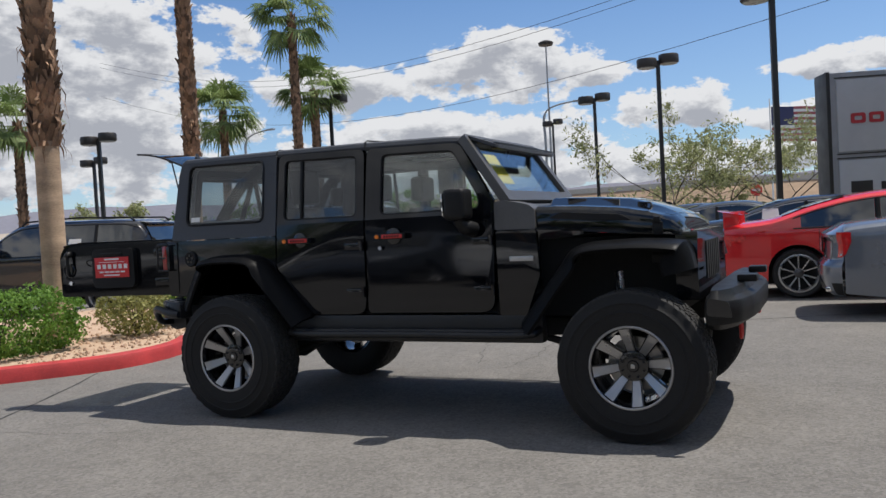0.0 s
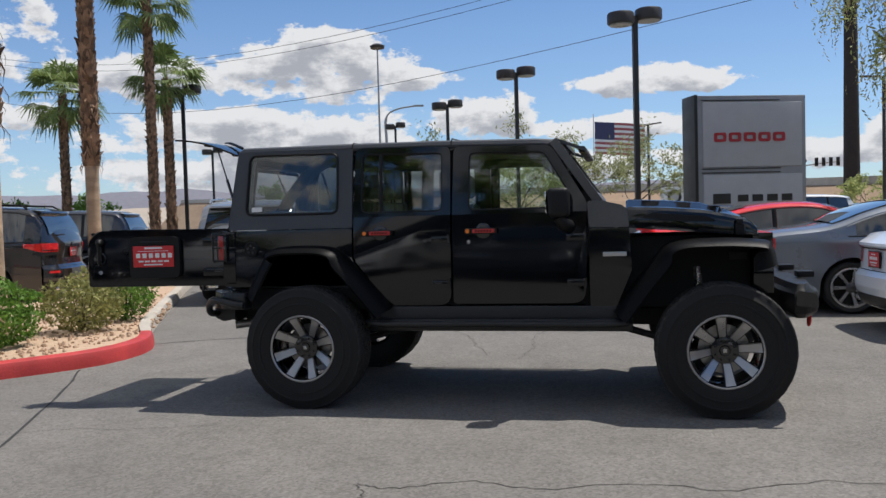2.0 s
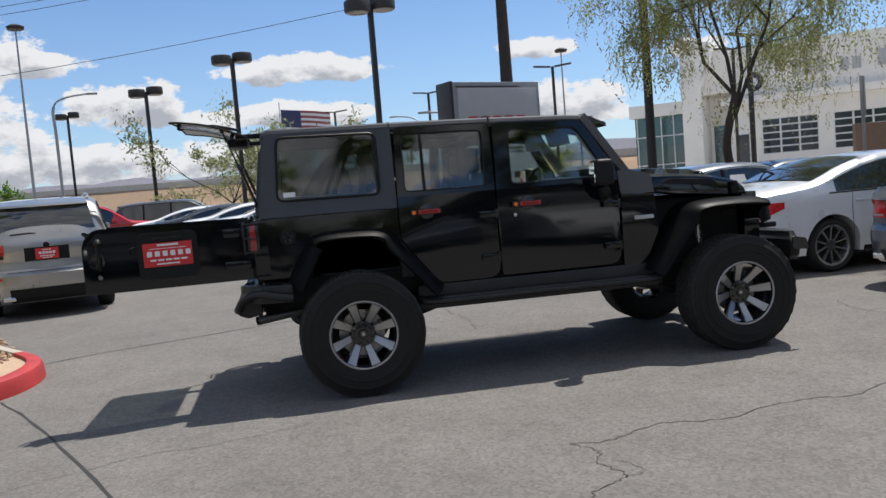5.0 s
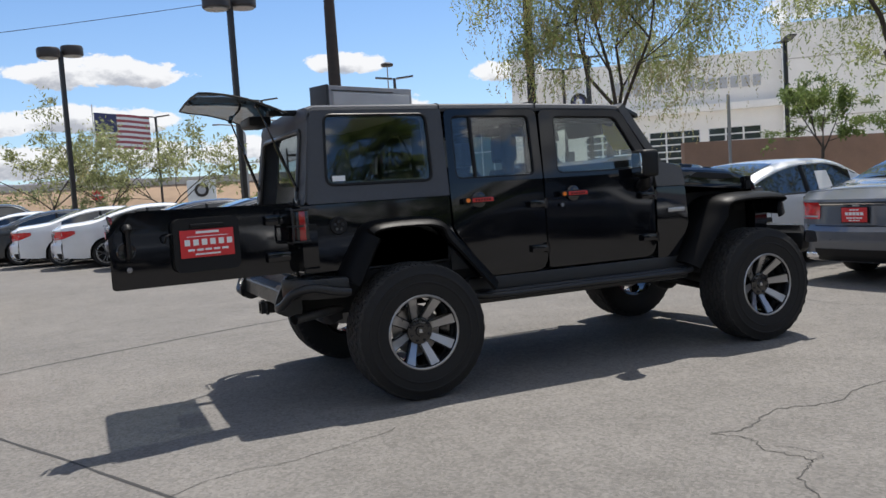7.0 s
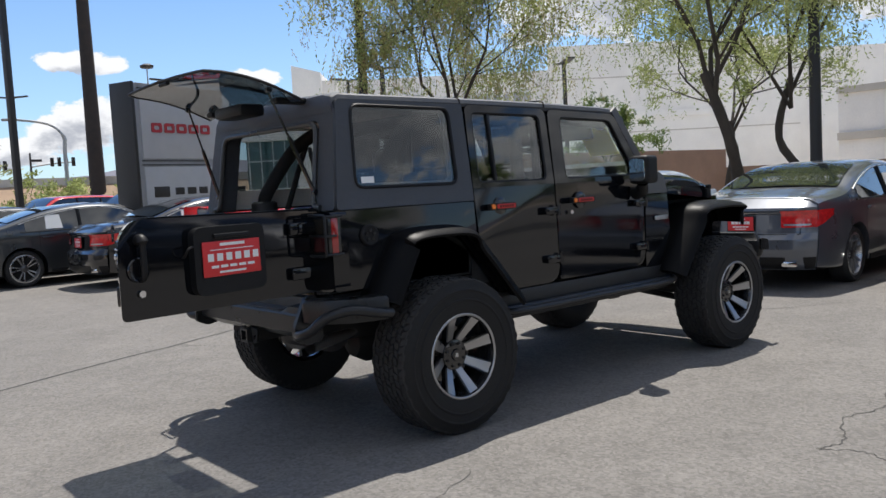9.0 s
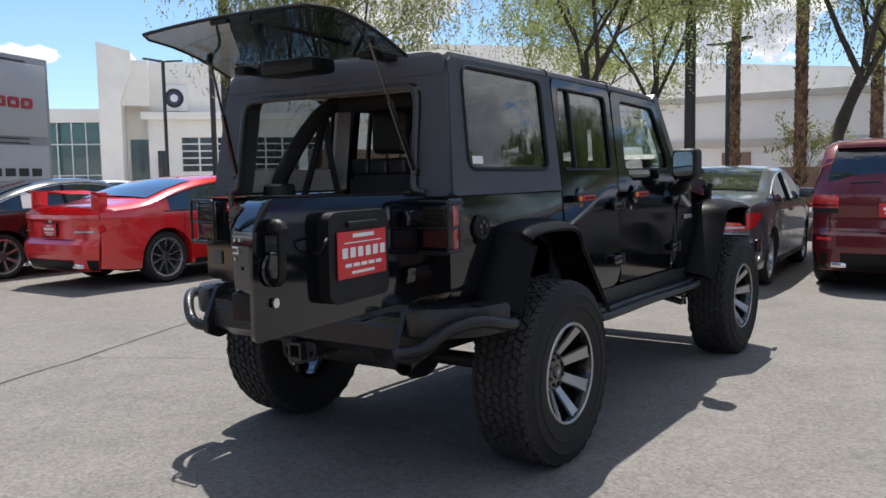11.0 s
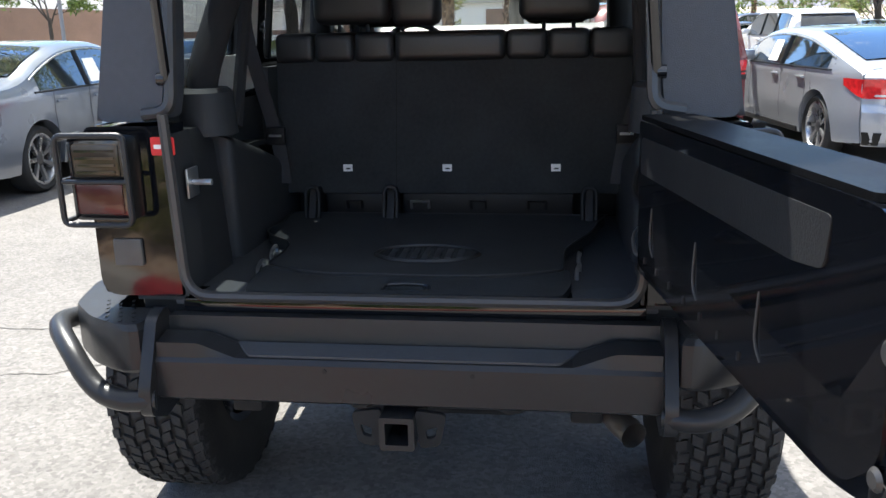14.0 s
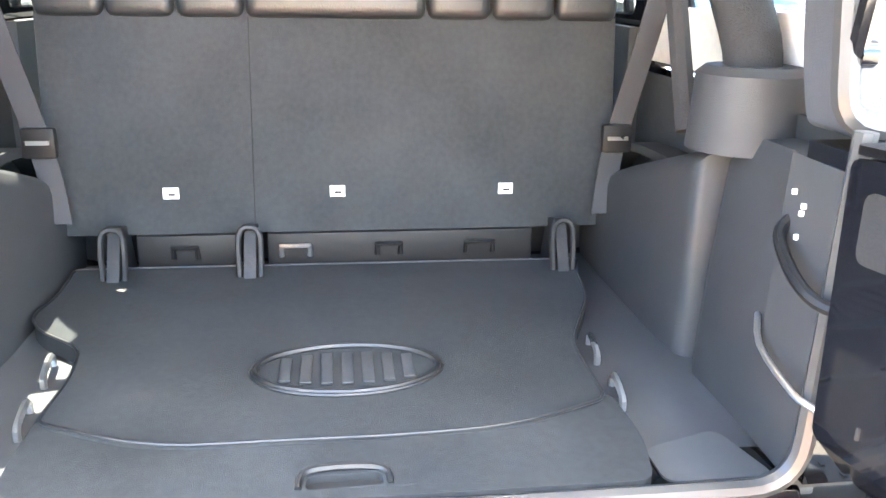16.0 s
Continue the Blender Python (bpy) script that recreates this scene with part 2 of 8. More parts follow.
M["mirror"] = mat("mirror_glass", (0.85, 0.87, 0.88), 0.03, metal=1.0, var=0.0, rvar=0.0)
M["carglass"] = mat("car_glass", (0.010, 0.014, 0.016), 0.03, coat=1.0, spec=0.9, rvar=0.01)
M["tyre"] = mat("road_tyre", (0.018, 0.018, 0.018), 0.75)
M["alloy"] = mat("alloy", (0.46, 0.46, 0.47), 0.28, metal=0.85)
M["alloydk"] = mat("dark_alloy", (0.09, 0.09, 0.095), 0.3, metal=0.7)
M["under"] = mat("underbody", (0.012, 0.012, 0.012), 0.9)

# ---- mesh helpers ----


def part(name, bm, material, parent=None, label="", smooth=True, angle=38):
    """Link a bmesh as one mesh object under a thing or a part."""
    bmesh.ops.recalc_face_normals(bm, faces=bm.faces[:])
    me = bpy.data.meshes.new(name)
    bm.to_mesh(me)
    bm.free()
    me.materials.append(material)
    if smooth:
        for p in me.polygons:
            p.use_smooth = True
        me.set_sharp_from_angle(angle=radians(angle))
    ob = new(name, me)
    if parent is not None:
        ob.parent = parent
    if label:
        ob["label"] = label
    return ob


def site(x, y):
    """A place of the first plan of the lot, drawn to the final scale: where it lies, and the scale of what stands there."""
    dx, dy = x - 0.5, y + 5.5
    r, b = math.hypot(dx, dy), math.degrees(math.atan2(dy, dx))
    k = 1 / (1 + 0.0043 * r)
    if -25 < b < 150:
        b += 0.034 * (max(15.0, min(78.0, b)) - 78) * min(1.0, (b + 25) / 40) - 0.022 * max(0.0, min(b, 128.0) - 95) * min(1.0, (150 - b) / 20)
    return 0.5 + r * k * math.cos(radians(b)), -5.5 + r * k * math.sin(radians(b)), k


def tall(h, k):
    """A height of the first plan, drawn to the final scale as seen from eye height."""
    return 1.4 + (h - 1.4) * k


def thing(name, label, category, at=(0, 0, 0), yaw=0.0, group=""):
    ob = new(name)
    ob.empty_display_size = 0.2
    ob.matrix_basis = pose(*at, 0, 0, yaw)
    return tagged(ob, label, category, group)


def box(bm, x0, x1, y0, y1, z0, z1, bevel=0.0, seg=2, m=None):
    r = bmesh.ops.create_cube(bm, size=1.0)
    vs = r["verts"]
    for v in vs:
        v.co = Vector((x0 + (x1 - x0) * (v.co.x + 0.5), y0 + (y1 - y0) * (v.co.y + 0.5), z0 + (z1 - z0) * (v.co.z + 0.5)))
    if bevel:
        es = list({e for v in vs for e in v.link_edges})
        rb = bmesh.ops.bevel(bm, geom=es, offset=min(bevel, 0.49 * min(abs(x1 - x0), abs(y1 - y0), abs(z1 - z0))), segments=seg, affect='EDGES', profile=0.6)
        vs = list({v for f in rb["faces"] for v in f.verts} | {v for v in vs if v.is_valid})
    if m is not None:
        bmesh.ops.transform(bm, matrix=m, verts=vs)
    return vs


def tube(bm, pts, r, n=10, caps=True):
    """Round bar along a polyline; r is one radius or one for each point."""
    pts = [Vector(p) for p in pts]
    rs = r if isinstance(r, (list, tuple)) else [r] * len(pts)
    rings = []
    ref = None
    for i, p in enumerate(pts):
        d = ((pts[min(i + 1, len(pts) - 1)] - p).normalized() + (p - pts[max(i - 1, 0)]).normalized())
        d = d.normalized() if d.length > 1e-6 else Vector((0, 0, 1))
        if ref is None:
            ref = Vector((0, 0, 1)) if abs(d.z) < 0.9 else Vector((1, 0, 0))
        a = d.cross(ref).normalized()
        b = a.cross(d).normalized()
        ref = b
        rings.append([bm.verts.new(p + rs[i] * (math.cos(2 * math.pi * k / n) * a + math.sin(2 * math.pi * k / n) * b)) for k in range(n)])
    for u, w in zip(rings, rings[1:]):
        for k in range(n):
            bm.faces.new((u[k], u[(k + 1) % n], w[(k + 1) % n], w[k]))
    if caps:
        bm.faces.new(rings[0][::-1])
        bm.faces.new(rings[-1])
    return rings


def smooth_path(pts, k=4):
    """Catmull-Rom through the points."""
    pts = [Vector(p) for p in pts]
    out = []
    for i in range(len(pts) - 1):
        p0, p1, p2, p3 = pts[max(i - 1, 0)], pts[i], pts[i + 1], pts[min(i + 2, len(pts) - 1)]
        for j in range(k):
            t = j / k
            out.append(0.5 * ((2 * p1) + (p2 - p0) * t + (2 * p0 - 5 * p1 + 4 * p2 - p3) * t * t + (3 * p1 - p0 - 3 * p2 + p3) * t ** 3))
    out.append(pts[-1])
    return out


def rpoly(pts, rad, seg=4):
    """A polygon with rounded corners; rad is one radius or one for each corner."""
    n = len(pts)
    rads = rad if isinstance(rad, (list, tuple)) else [rad] * n
    out = []
    for i in range(n):
        p, a, b = Vector(pts[i]), Vector(pts[i - 1]), Vector(pts[(i + 1) % n])
        r = rads[i]
        if r <= 0:
            out.append(tuple(p))
            continue
        u, w = (a - p), (b - p)
        t = min(r, 0.48 * u.length, 0.48 * w.length)
        p1, p2 = p + u.normalized() * t, p + w.normalized() * t
        for k in range(seg + 1):
            s = k / seg
            out.append(tuple((1 - s) ** 2 * p1 + 2 * s * (1 - s) * p + s * s * p2))
    return out


def slab(bm, loops, f, d0=0.0, d1=0.03):
    """A plate with an outline and holes; f(u, v, d) places a point of it at depth d."""
    tmp = bmesh.new()
    rows = []
    for lp in loops:
        vs = [tmp.verts.new((p[0], p[1], 0)) for p in lp]
        for i in range(len(vs)):
            tmp.edges.new((vs[i - 1], vs[i]))
        rows.append(vs)
    bmesh.ops.triangle_fill(tmp, use_beauty=True, use_dissolve=False, edges=tmp.edges[:])
    tmp.verts.index_update()
    front = {v: bm.verts.new(f(v.co.x, v.co.y, d0)) for v in tmp.verts}
    back = {v: bm.verts.new(f(v.co.x, v.co.y, d1)) for v in tmp.verts}
    for fc in tmp.faces:
        bm.faces.new([front[v] for v in fc.verts])
        bm.faces.new([back[v] for v in reversed(fc.verts)])
    for vs in rows:
        for i in range(len(vs)):
            bm.faces.new((front[vs[i - 1]], front[vs[i]], back[vs[i]], back[vs[i - 1]]))
    tmp.free()


def loft(bm, rings, close=True, caps=True):
    vr = [[bm.verts.new(p) for p in r] for r in rings]
    n = len(vr[0])
    for u, w in zip(vr, vr[1:]):
        for k in range(n if close else n - 1):
            bm.faces.new((u[k], u[(k + 1) % n], w[(k + 1) % n], w[k]))
    if caps and close:
        bm.faces.new(vr[0][::-1])
        bm.faces.new(vr[-1])
    return vr


def lathe(bm, prof, n=40, axis='y', at=(0, 0, 0), close=False):
    """Turn (radius, offset) pairs round an axis through a point."""
    at = Vector(at)
    rings = []
    for k in range(n):
        a = 2 * math.pi * k / n
        c, s = math.cos(a), math.sin(a)
        ring = []
        for r, o in prof:
            q = {'y': (r * c, o, r * s), 'x': (o, r * c, r * s), 'z': (r * c, r * s, o)}[axis]
            ring.append(bm.verts.new(at + Vector(q)))
        rings.append(ring)
    m = len(prof)
    for k in range(n):
        u, w = rings[k], rings[(k + 1) % n]
        for j in range(m if close else m - 1):
            bm.faces.new((u[j], u[(j + 1) % m], w[(j + 1) % m], w[j]))


def disc(bm, at, r, axis, t=0.004, n=16):
    d = {'x': Vector((t, 0, 0)), 'y': Vector((0, t, 0)), 'z': Vector((0, 0, t))}[axis]
    tube(bm, [Vector(at), Vector(at) + d], r, n)


# ---- ground and kerbs ----
bm = bmesh.new()
vs = [bm.verts.new(p) for p in ((-2500, -2500, 0), (2500, -2500, 0), (2500, 2500, 0), (-2500, 2500, 0))]
bm.faces.new(vs)
ground = tagged(part("ground", bm, M["asphalt"], smooth=False), "worn grey asphalt of a car dealer's lot", "asphalt", kind="structure")


def ribbon(bm, pts, w, z, jitter=0.0, seed=1, sub=6):
    """A narrow strip on the ground along a path, ragged by jitter."""
    rnd = random.Random(seed)
    path = smooth_path([(x, y, 0) for x, y in pts], sub)
    prev = None
    off = 0
    for i, p in enumerate(path):
        d = (path[min(i + 1, len(path) - 1)] - path[max(i - 1, 0)]).normalized()
        s = Vector((-d.y, d.x, 0))
        off = 0.6 * off + rnd.uniform(-jitter, jitter)
        hw = w * (0.5 + 0.5 * rnd.random() if jitter else 1) / 2
        c = p + s * off
        a, b = bm.verts.new((c + s * hw) + Vector((0, 0, z))), bm.verts.new((c - s * hw) + Vector((0, 0, z)))
        if prev:
            bm.faces.new((prev[0], prev[1], b, a))
        prev = (a, b)


for seed, (pts, w) in enumerate((
        ([(0.93, -2.57), (1.15, -2.62), (1.5, -2.45), (1.9, -2.5), (2.45, -2.37), (2.8, -2.45), (3.3, -2.2), (3.9, -2.3)], 0.016),
        ([(0.93, -2.57), (1.02, -2.75), (0.97, -2.95), (0.99, -3.15), (0.80, -3.28), (0.62, -3.6), (0.5, -4.2)], 0.016),
        ([(0.99, -3.15), (1.12, -3.12), (1.05, -2.9)], 0.010),
        ([(4.9, 0.6), (4.7, 0.2), (4.72, -0.2), (5.0, -0.5), (5.6, -0.8)], 0.016),
        ([(-2.3, -2.2), (-1.5, -1.75), (-1.0, -1.7), (-0.4, -1.45)], 0.010),
        ([(1.3, 1.2), (1.36, 1.9), (1.28, 2.6), (1.4, 3.4)], 0.014),
        ([(0.15, 3.40), (0.28, 3.08), (0.46, 2.78), (0.66, 2.30), (0.75, 1.97), (0.95, 1.4)], 0.014),
        ([(1.68, 4.07), (1.44, 4.46), (1.23, 4.86), (1.0, 5.3)], 0.012),
        ([(-1.6, -3.3), (-0.6, -3.1), (0.2, -3.2)], 0.010))):
    bm = bmesh.new()
    ribbon(bm, pts, w * 0.6, 0.003, 0.022, seed, 9)
    tagged(part("pavement_crack", bm, M["crack"], smooth=False), "thin dark crack wandering over the asphalt", "crack", kind="structure")
for seed, (pts, w) in enumerate((
        ([(-2.85, 0.35), (-2.3, -0.65), (-1.42, -2.5), (-0.9, -3.8), (-0.3, -6.0)], 0.035),
        ([(-3.4, 1.6), (-2.6, 2.25), (-0.70, 3.10), (0.12, 3.39), (1.53, 3.97), (2.75, 4.45), (3.77, 4.96), (5.2, 5.6)], 0.048))):
    bm = bmesh.new()
    ribbon(bm, pts, w * 0.75, 0.002, 0.006, seed + 30, 8)
    tagged(part("pavement_joint", bm, M["sealed"], smooth=False), "dark straight sealed joint between asphalt slabs", "joint", kind="structure")

M["kerbred"] = mat("red_kerb_paint", (0.42, 0.035, 0.035), 0.6, var=0.25, scale=4, bump=0.25, bscale=60)
M["concrete"] = mat("kerb_concrete", (0.42, 0.38, 0.33), 0.9, var=0.15, scale=3, bump=0.3, bscale=70)
M["gravel"] = mat("gravel_bed", (0.40, 0.27, 0.18), 0.95, col2=(0.52, 0.38, 0.27), scale=9, bump=1.0, bscale=45)
M["pebble"] = mat("pebble", (0.42, 0.29, 0.20), 0.9, rand=0.25, var=0.2)

PLANTER = [(-2.83, 1.55), (-2.74, 1.05), (-2.82, 0.55), (-3.1, 0.1), (-3.5, -0.4), (-4.1, -1.1), (-5.2, -2.1), (-8.0, -4.2), (-14, -8), (-16, -6.5),
           (-10.5, 0.5), (-8.4, 4.2), (-8.3, 11.0), (-7.75, 11.2), (-6.6, 8.9), (-5.0, 5.6), (-3.7, 3.0), (-3.1, 2.05)]


def kerb(name, idx, material, label):
    """A stretch of kerb: outer face with a rounded nose, flat top, inner face."""
    o = PLANTER
    rings = []
    pts = [Vector((*o[i % len(o)], 0)) for i in idx]
    path = smooth_path(pts, 5)
    for i, p in enumerate(path):
        d = (path[min(i + 1, len(path) - 1)] - path[max(i - 1, 0)]).normalized()
        s = Vector((d.y, -d.x, 0))
        rings.append([p + s * u + Vector((0, 0, z)) for u, z in ((0, -0.02), (0.012, 0.10), (0.03, 0.14), (0.06, 0.152), (0.15, 0.155), (0.155, -0.02))])
    bm = bmesh.new()
    loft(bm, rings)
    return tagged(part(name, bm, material, smooth=True), label, "kerb", kind="structure")


kerb("kerb_red", [17, 0, 1, 2, 3, 4, 5, 6, 7, 8], M["kerbred"], "worn red painted concrete kerb round the planting bed")
kerb("kerb_grey", [11, 12, 13, 14, 15, 16, 17], M["concrete"], "bare concrete kerb along the planting bed")
bm = bmesh.new()
ins = [(x, y) for x, y in PLANTER]
cen = Vector((-6.8, 2.2))
vs = [bm.verts.new((p[0] + (cen - Vector(p)).normalized().x * 0.1, p[1] + (cen - Vector(p)).normalized().y * 0.1, 0.12)) for p in ins]
bm.faces.new(vs)
bmesh.ops.triangulate(bm, faces=bm.faces[:])
tagged(part("planting_bed", bm, M["gravel"], smooth=False), "tan decomposed-granite gravel in the raised planting bed", "gravel", kind="structure")
rnd = random.Random(5)
bm = bmesh.new()
for i in range(1500):
    u = rnd.random()
    x, y = -3.2 - 5.5 * u * rnd.random() ** 0.6, rnd.uniform(0.0, 7)
    if y > 1.6 - (x + 2.9) * 1.95 or y < 0.15 - (x + 3.1) * 0.0 - 0.9 * max(0, (-3.1 - x)):
        continue
    r = rnd.uniform(0.012, 0.04)
    m = pose(x, y, 0.125, rnd.uniform(0, 360), rnd.uniform(0, 360), 0) @ Matrix.Diagonal((r, r * rnd.uniform(0.6, 1), r * 0.6, 1))
    bmesh.ops.create_icosphere(bm, subdivisions=1, radius=1, matrix=m)
tagged(part("gravel_stones", bm, M["pebble"], smooth=False), "loose tan stones scattered over the planting bed", "gravel", kind="stuff")

# ---- the lifted four-door off-roader ----
vehicle = thing("off_road_vehicle", "black lifted four-door off-roader with hardtop, tailgate and hatch open", "car")


def yb(z):
    return 0.785 - 0.035 * ((z - 1.05) / 0.4) ** 2 if z < 1.32 else 0.764 - (z - 1.32) * 0.125


def side(s, out=0.0):
    return lambda u, v, d: Vector((u, s * (yb(v) + out - d), v))


FL_R = [(-0.50, 0.84), (-0.40, 1.02), (-0.33, 1.15), (-0.24, 1.19), (0.16, 1.19), (0.27, 1.14), (0.45, 0.93), (0.63, 0.725)]
FL_F = [(2.235, 0.69), (2.40, 0.90), (2.56, 1.12), (2.68, 1.19), (3.16, 1.175), (3.25, 1.16), (3.285, 1.10), (3.30, 1.0)]


def flare(s, path, y_in, y_out, y_deep, label):
    """A flat-topped wheel-arch flare with a turned-down lip."""
    half_way = [path[0]] + [((a[0] + b[0]) / 2, (a[1] + b[1]) / 2) for a, b in zip(path, path[1:])][1:-1] + [path[-1]]
    fine = [p for p in smooth_path([(x, 0, z) for x, z in half_way], 5)]
    rings = []
    for i, p in enumerate(fine):
        d = (fine[min(i + 1, len(fine) - 1)] - fine[max(i - 1, 0)]).normalized()
        n = Vector((-d.z, 0, d.x))
        q = lambda off, y: p + n * off + Vector((0, s * y, 0))
        w = 0.045 + 0.13 * (1 - max(0.0, n.z))
        yb_ = max(y_in, 0.775)
        rings.append([q(0, y_in), q(0.004, yb_ - 0.004), q(0.002, yb_ + 0.03), q(-0.3 * w, y_out - 0.055), q(-0.75 * w, y_out - 0.012), q(-w, y_out), q(-w - 0.014, y_out - 0.012), q(-w - 0.006, y_out - 0.022), q(-0.5 * w, y_out - 0.07), q(-0.024, y_in)])
    bm = bmesh.new()
    loft(bm, rings)
    fl = part("fender_flare", bm, M["flare"], vehicle, label)
    for i in range(2, len(fine) - 1, 4):
        bm = bmesh.new()
        d = (fine[i + 1] - fine[i - 1]).normalized()
        n = Vector((-d.z, 0, d.x))
        disc(bm, fine[i] - n * 0.004 + Vector((0, s * 0.80, 0)), 0.005, 'y', s * 0.006, 8)
        part("flare_bolt", bm, M["zinc"], fl)
    # liner behind it
    rings = [[p + Vector((0, s * y, -0.03)) for y in (y_in + 0.02, y_deep)] + [p + Vector((0, s * y, -0.012)) for y in (y_deep, y_in + 0.02)] for p in fine]
    bm = bmesh.new()
    loft(bm, rings)
    part("wheel_arch_liner", bm, M["under"], vehicle)


for s in (-1, 1):
    flare(s, FL_R, 0.74, 0.948, 0.62, "black wheel-arch flare over the rear wheel")
    flare(s, FL_F, 0.58, 0.948, 0.42, "black wheel-arch flare over the front wheel")
    # rear quarter of the tub
    bm = bmesh.new()
    q = [(-0.70, 0.885), (-0.70, 1.312), (0.335, 1.312), (0.335, 1.08), (0.60, 0.735), (0.56, 0.70), (0.19, 1.12), (-0.24, 1.14), (-0.44, 0.885)]
    slab(bm, [rpoly(q, [0.02, 0.03, 0.01, 0.03, 0.02, 0.02, 0.06, 0.06, 0.02])], side(s), 0, 0.03)
    part("quarter_panel", bm, M["black"], vehicle)
    bm = bmesh.new()
    slab(bm, [[(-0.67, 0.88), (0.33, 0.88), (0.33, 1.30), (-0.67, 1.30)]], lambda u, v, d: Vector((u, s * (0.70 - d), v)), 0, 0.012)
    part("inner_side", bm, M["trim"], vehicle)
    # doors
    for nm, skin, fo, fi, gl, hx, hinge_x, rads in (
            ("rear_door", [(0.348, 1.392), (0.348, 1.085), (0.618, 0.738), (1.082, 0.738), (1.082, 1.392)], [(0.348, 1.392), (0.362, 1.905), (1.085, 1.890), (1.085, 1.392)],
             [(0.405, 1.425), (0.412, 1.858), (1.022, 1.847), (1.022, 1.422)], M["tint"], 0.47, 1.03, [0.0, 0.05, 0.05, 0.10, 0.0]),
            ("front_door", [(1.096, 1.392), (1.096, 0.748), (2.043, 0.748), (2.060, 1.392)], [(1.096, 1.392), (1.110, 1.888), (1.815, 1.868), (2.060, 1.46), (2.060, 1.392)],
             [(1.215, 1.422), (1.225, 1.838), (1.765, 1.822), (1.955, 1.50), (1.955, 1.422)], M["clear"], 1.24, 2.00, [0.0, 0.03, 0.10, 0.0])):
        bm = bmesh.new()
        slab(bm, [rpoly(skin, rads)], side(s, 0.004), 0, 0.055)
        door = part(nm, bm, M["black"], vehicle)
        bm = bmesh.new()
        ro = [0.0] + [0.05] * (len(fo) - 2) + [0.0]
        slab(bm, [rpoly(fo, ro), rpoly(fi, 0.045)], side(s, 0.004), 0, 0.05)
        part("window_frame", bm, M["black"], door)
        bm = bmesh.new()
        slab(bm, [rpoly(fi, 0.04)], side(s, -0.012), 0, 0.005)
        gp = part("window_pane", bm, gl, door)
        gp.visible_shadow = nm == "rear_door"
        bm = bmesh.new()
        pts = [side(s, 0.0)(u, v, 0.004) for u, v in rpoly(fi, 0.045)]
        tube(bm, pts + pts[:1], 0.009, 6, False)
        part("window_seal", bm, M["plastic"], door)
        if nm == "rear_door":
            bm = bmesh.new()
            box(bm, 0.545, 0.567, -0.012, 0.012, -0.215, 0.215, 0.004)
            bmesh.ops.transform(bm, matrix=pose(0, s * (yb(1.64) - 0.010), 1.64, s * 7.1, 0, 0), verts=bm.verts[:])
            part("divider_bar", bm, M["plastic"], door)
        bm = bmesh.new()
        slab(bm, [[(fi[0][0] - 0.06, 0.80), (fi[-1][0] + 0.04, 0.80), (fi[-1][0] + 0.04, 1.40), (fi[0][0] - 0.06, 1.40)]], side(s), 0.055, 0.085)
        part("door_card", bm, M["vinyl"], door)
        # handle: round cup, red insert bar, amber button
        bm = bmesh.new()
        lathe(bm, [(0.0, 0.012), (0.035, 0.010), (0.052, 0.0), (0.056, -0.004)], 20, 'y')
        bmesh.ops.transform(bm, matrix=pose(hx + 0.085, s * (yb(1.27) + 0.004), 1.272, 0, 0, 0) @ Matrix.Diagonal((1, s * 0.6, 1, 1)), verts=bm.verts[:])
        part("handle_cup", bm, M["gloss"], door)
        bm = bmesh.new()
        y = yb(1.27) + 0.03
        box(bm, hx - 0.045, hx + 0.19, s * y - 0.016, s * y + 0.016, 1.252, 1.292, 0.012)
        hd = part("door_handle", bm, M["plastic"], door)
        bm = bmesh.new()
        box(bm, hx + 0.015, hx + 0.175, s * (y + 0.016) - 0.004, s * (y + 0.016) + 0.004, 1.258, 1.286, 0.004)
        rd = part("handle_insert", bm, M["redp"], hd, "red door-handle insert")
        for k in range(6):
            bm = bmesh.new()
            xx = hx + 0.035 + 0.021 * k
            box(bm, xx, xx + 0.012, s * (y + 0.021) - 0.0015, s * (y + 0.021) + 0.0015, 1.265, 1.279)
            part("print_bar", bm, M["plastic"], rd)
        bm = bmesh.new()
        disc(bm, (hx - 0.02, s * (y + 0.010), 1.272), 0.015, 'y', s * 0.014, 14)
        part("handle_button", bm, M["amber"], hd)
        if nm == "front_door":
            bm = bmesh.new()
            disc(bm, (hx - 0.02, s * (yb(1.19) + 0.003), 1.193), 0.014, 'y', s * 0.006, 14)
            part("lock", bm, M["chrome"], door)
        for hz in (1.215, 0.895):
            bm = bmesh.new()
            yy = yb(hz) + 0.012
            box(bm, hinge_x - 0.085, hinge_x + 0.05, s * yy - 0.014, s * yy + 0.014, hz - 0.025, hz + 0.025, 0.008)
            tube(bm, [(hinge_x + 0.045, s * (yy + 0.006), hz - 0.035), (hinge_x + 0.045, s * (yy + 0.006), hz + 0.035)], 0.014, 10)
            part("door_hinge", bm, M["black"], door)
    # pillar between the doors
    bm = bmesh.new()
    slab(bm, [[(1.02, 0.72), (1.02, 1.88), (1.16, 1.88), (1.16, 0.72)]], side(s), 0.06, 0.09)
    part("door_pillar", bm, M["plastic"], vehicle)
    # cowl side: black below, satin grey above
    bm = bmesh.new()
    slab(bm, [rpoly([(2.072, 0.72), (2.072, 1.272), (2.345, 1.268), (2.36, 0.98), (2.25, 0.72)], 0.02)], side(s), 0, 0.04)
    cw = part("cowl_side", bm, M["black"], vehicle)
    bm = bmesh.new()
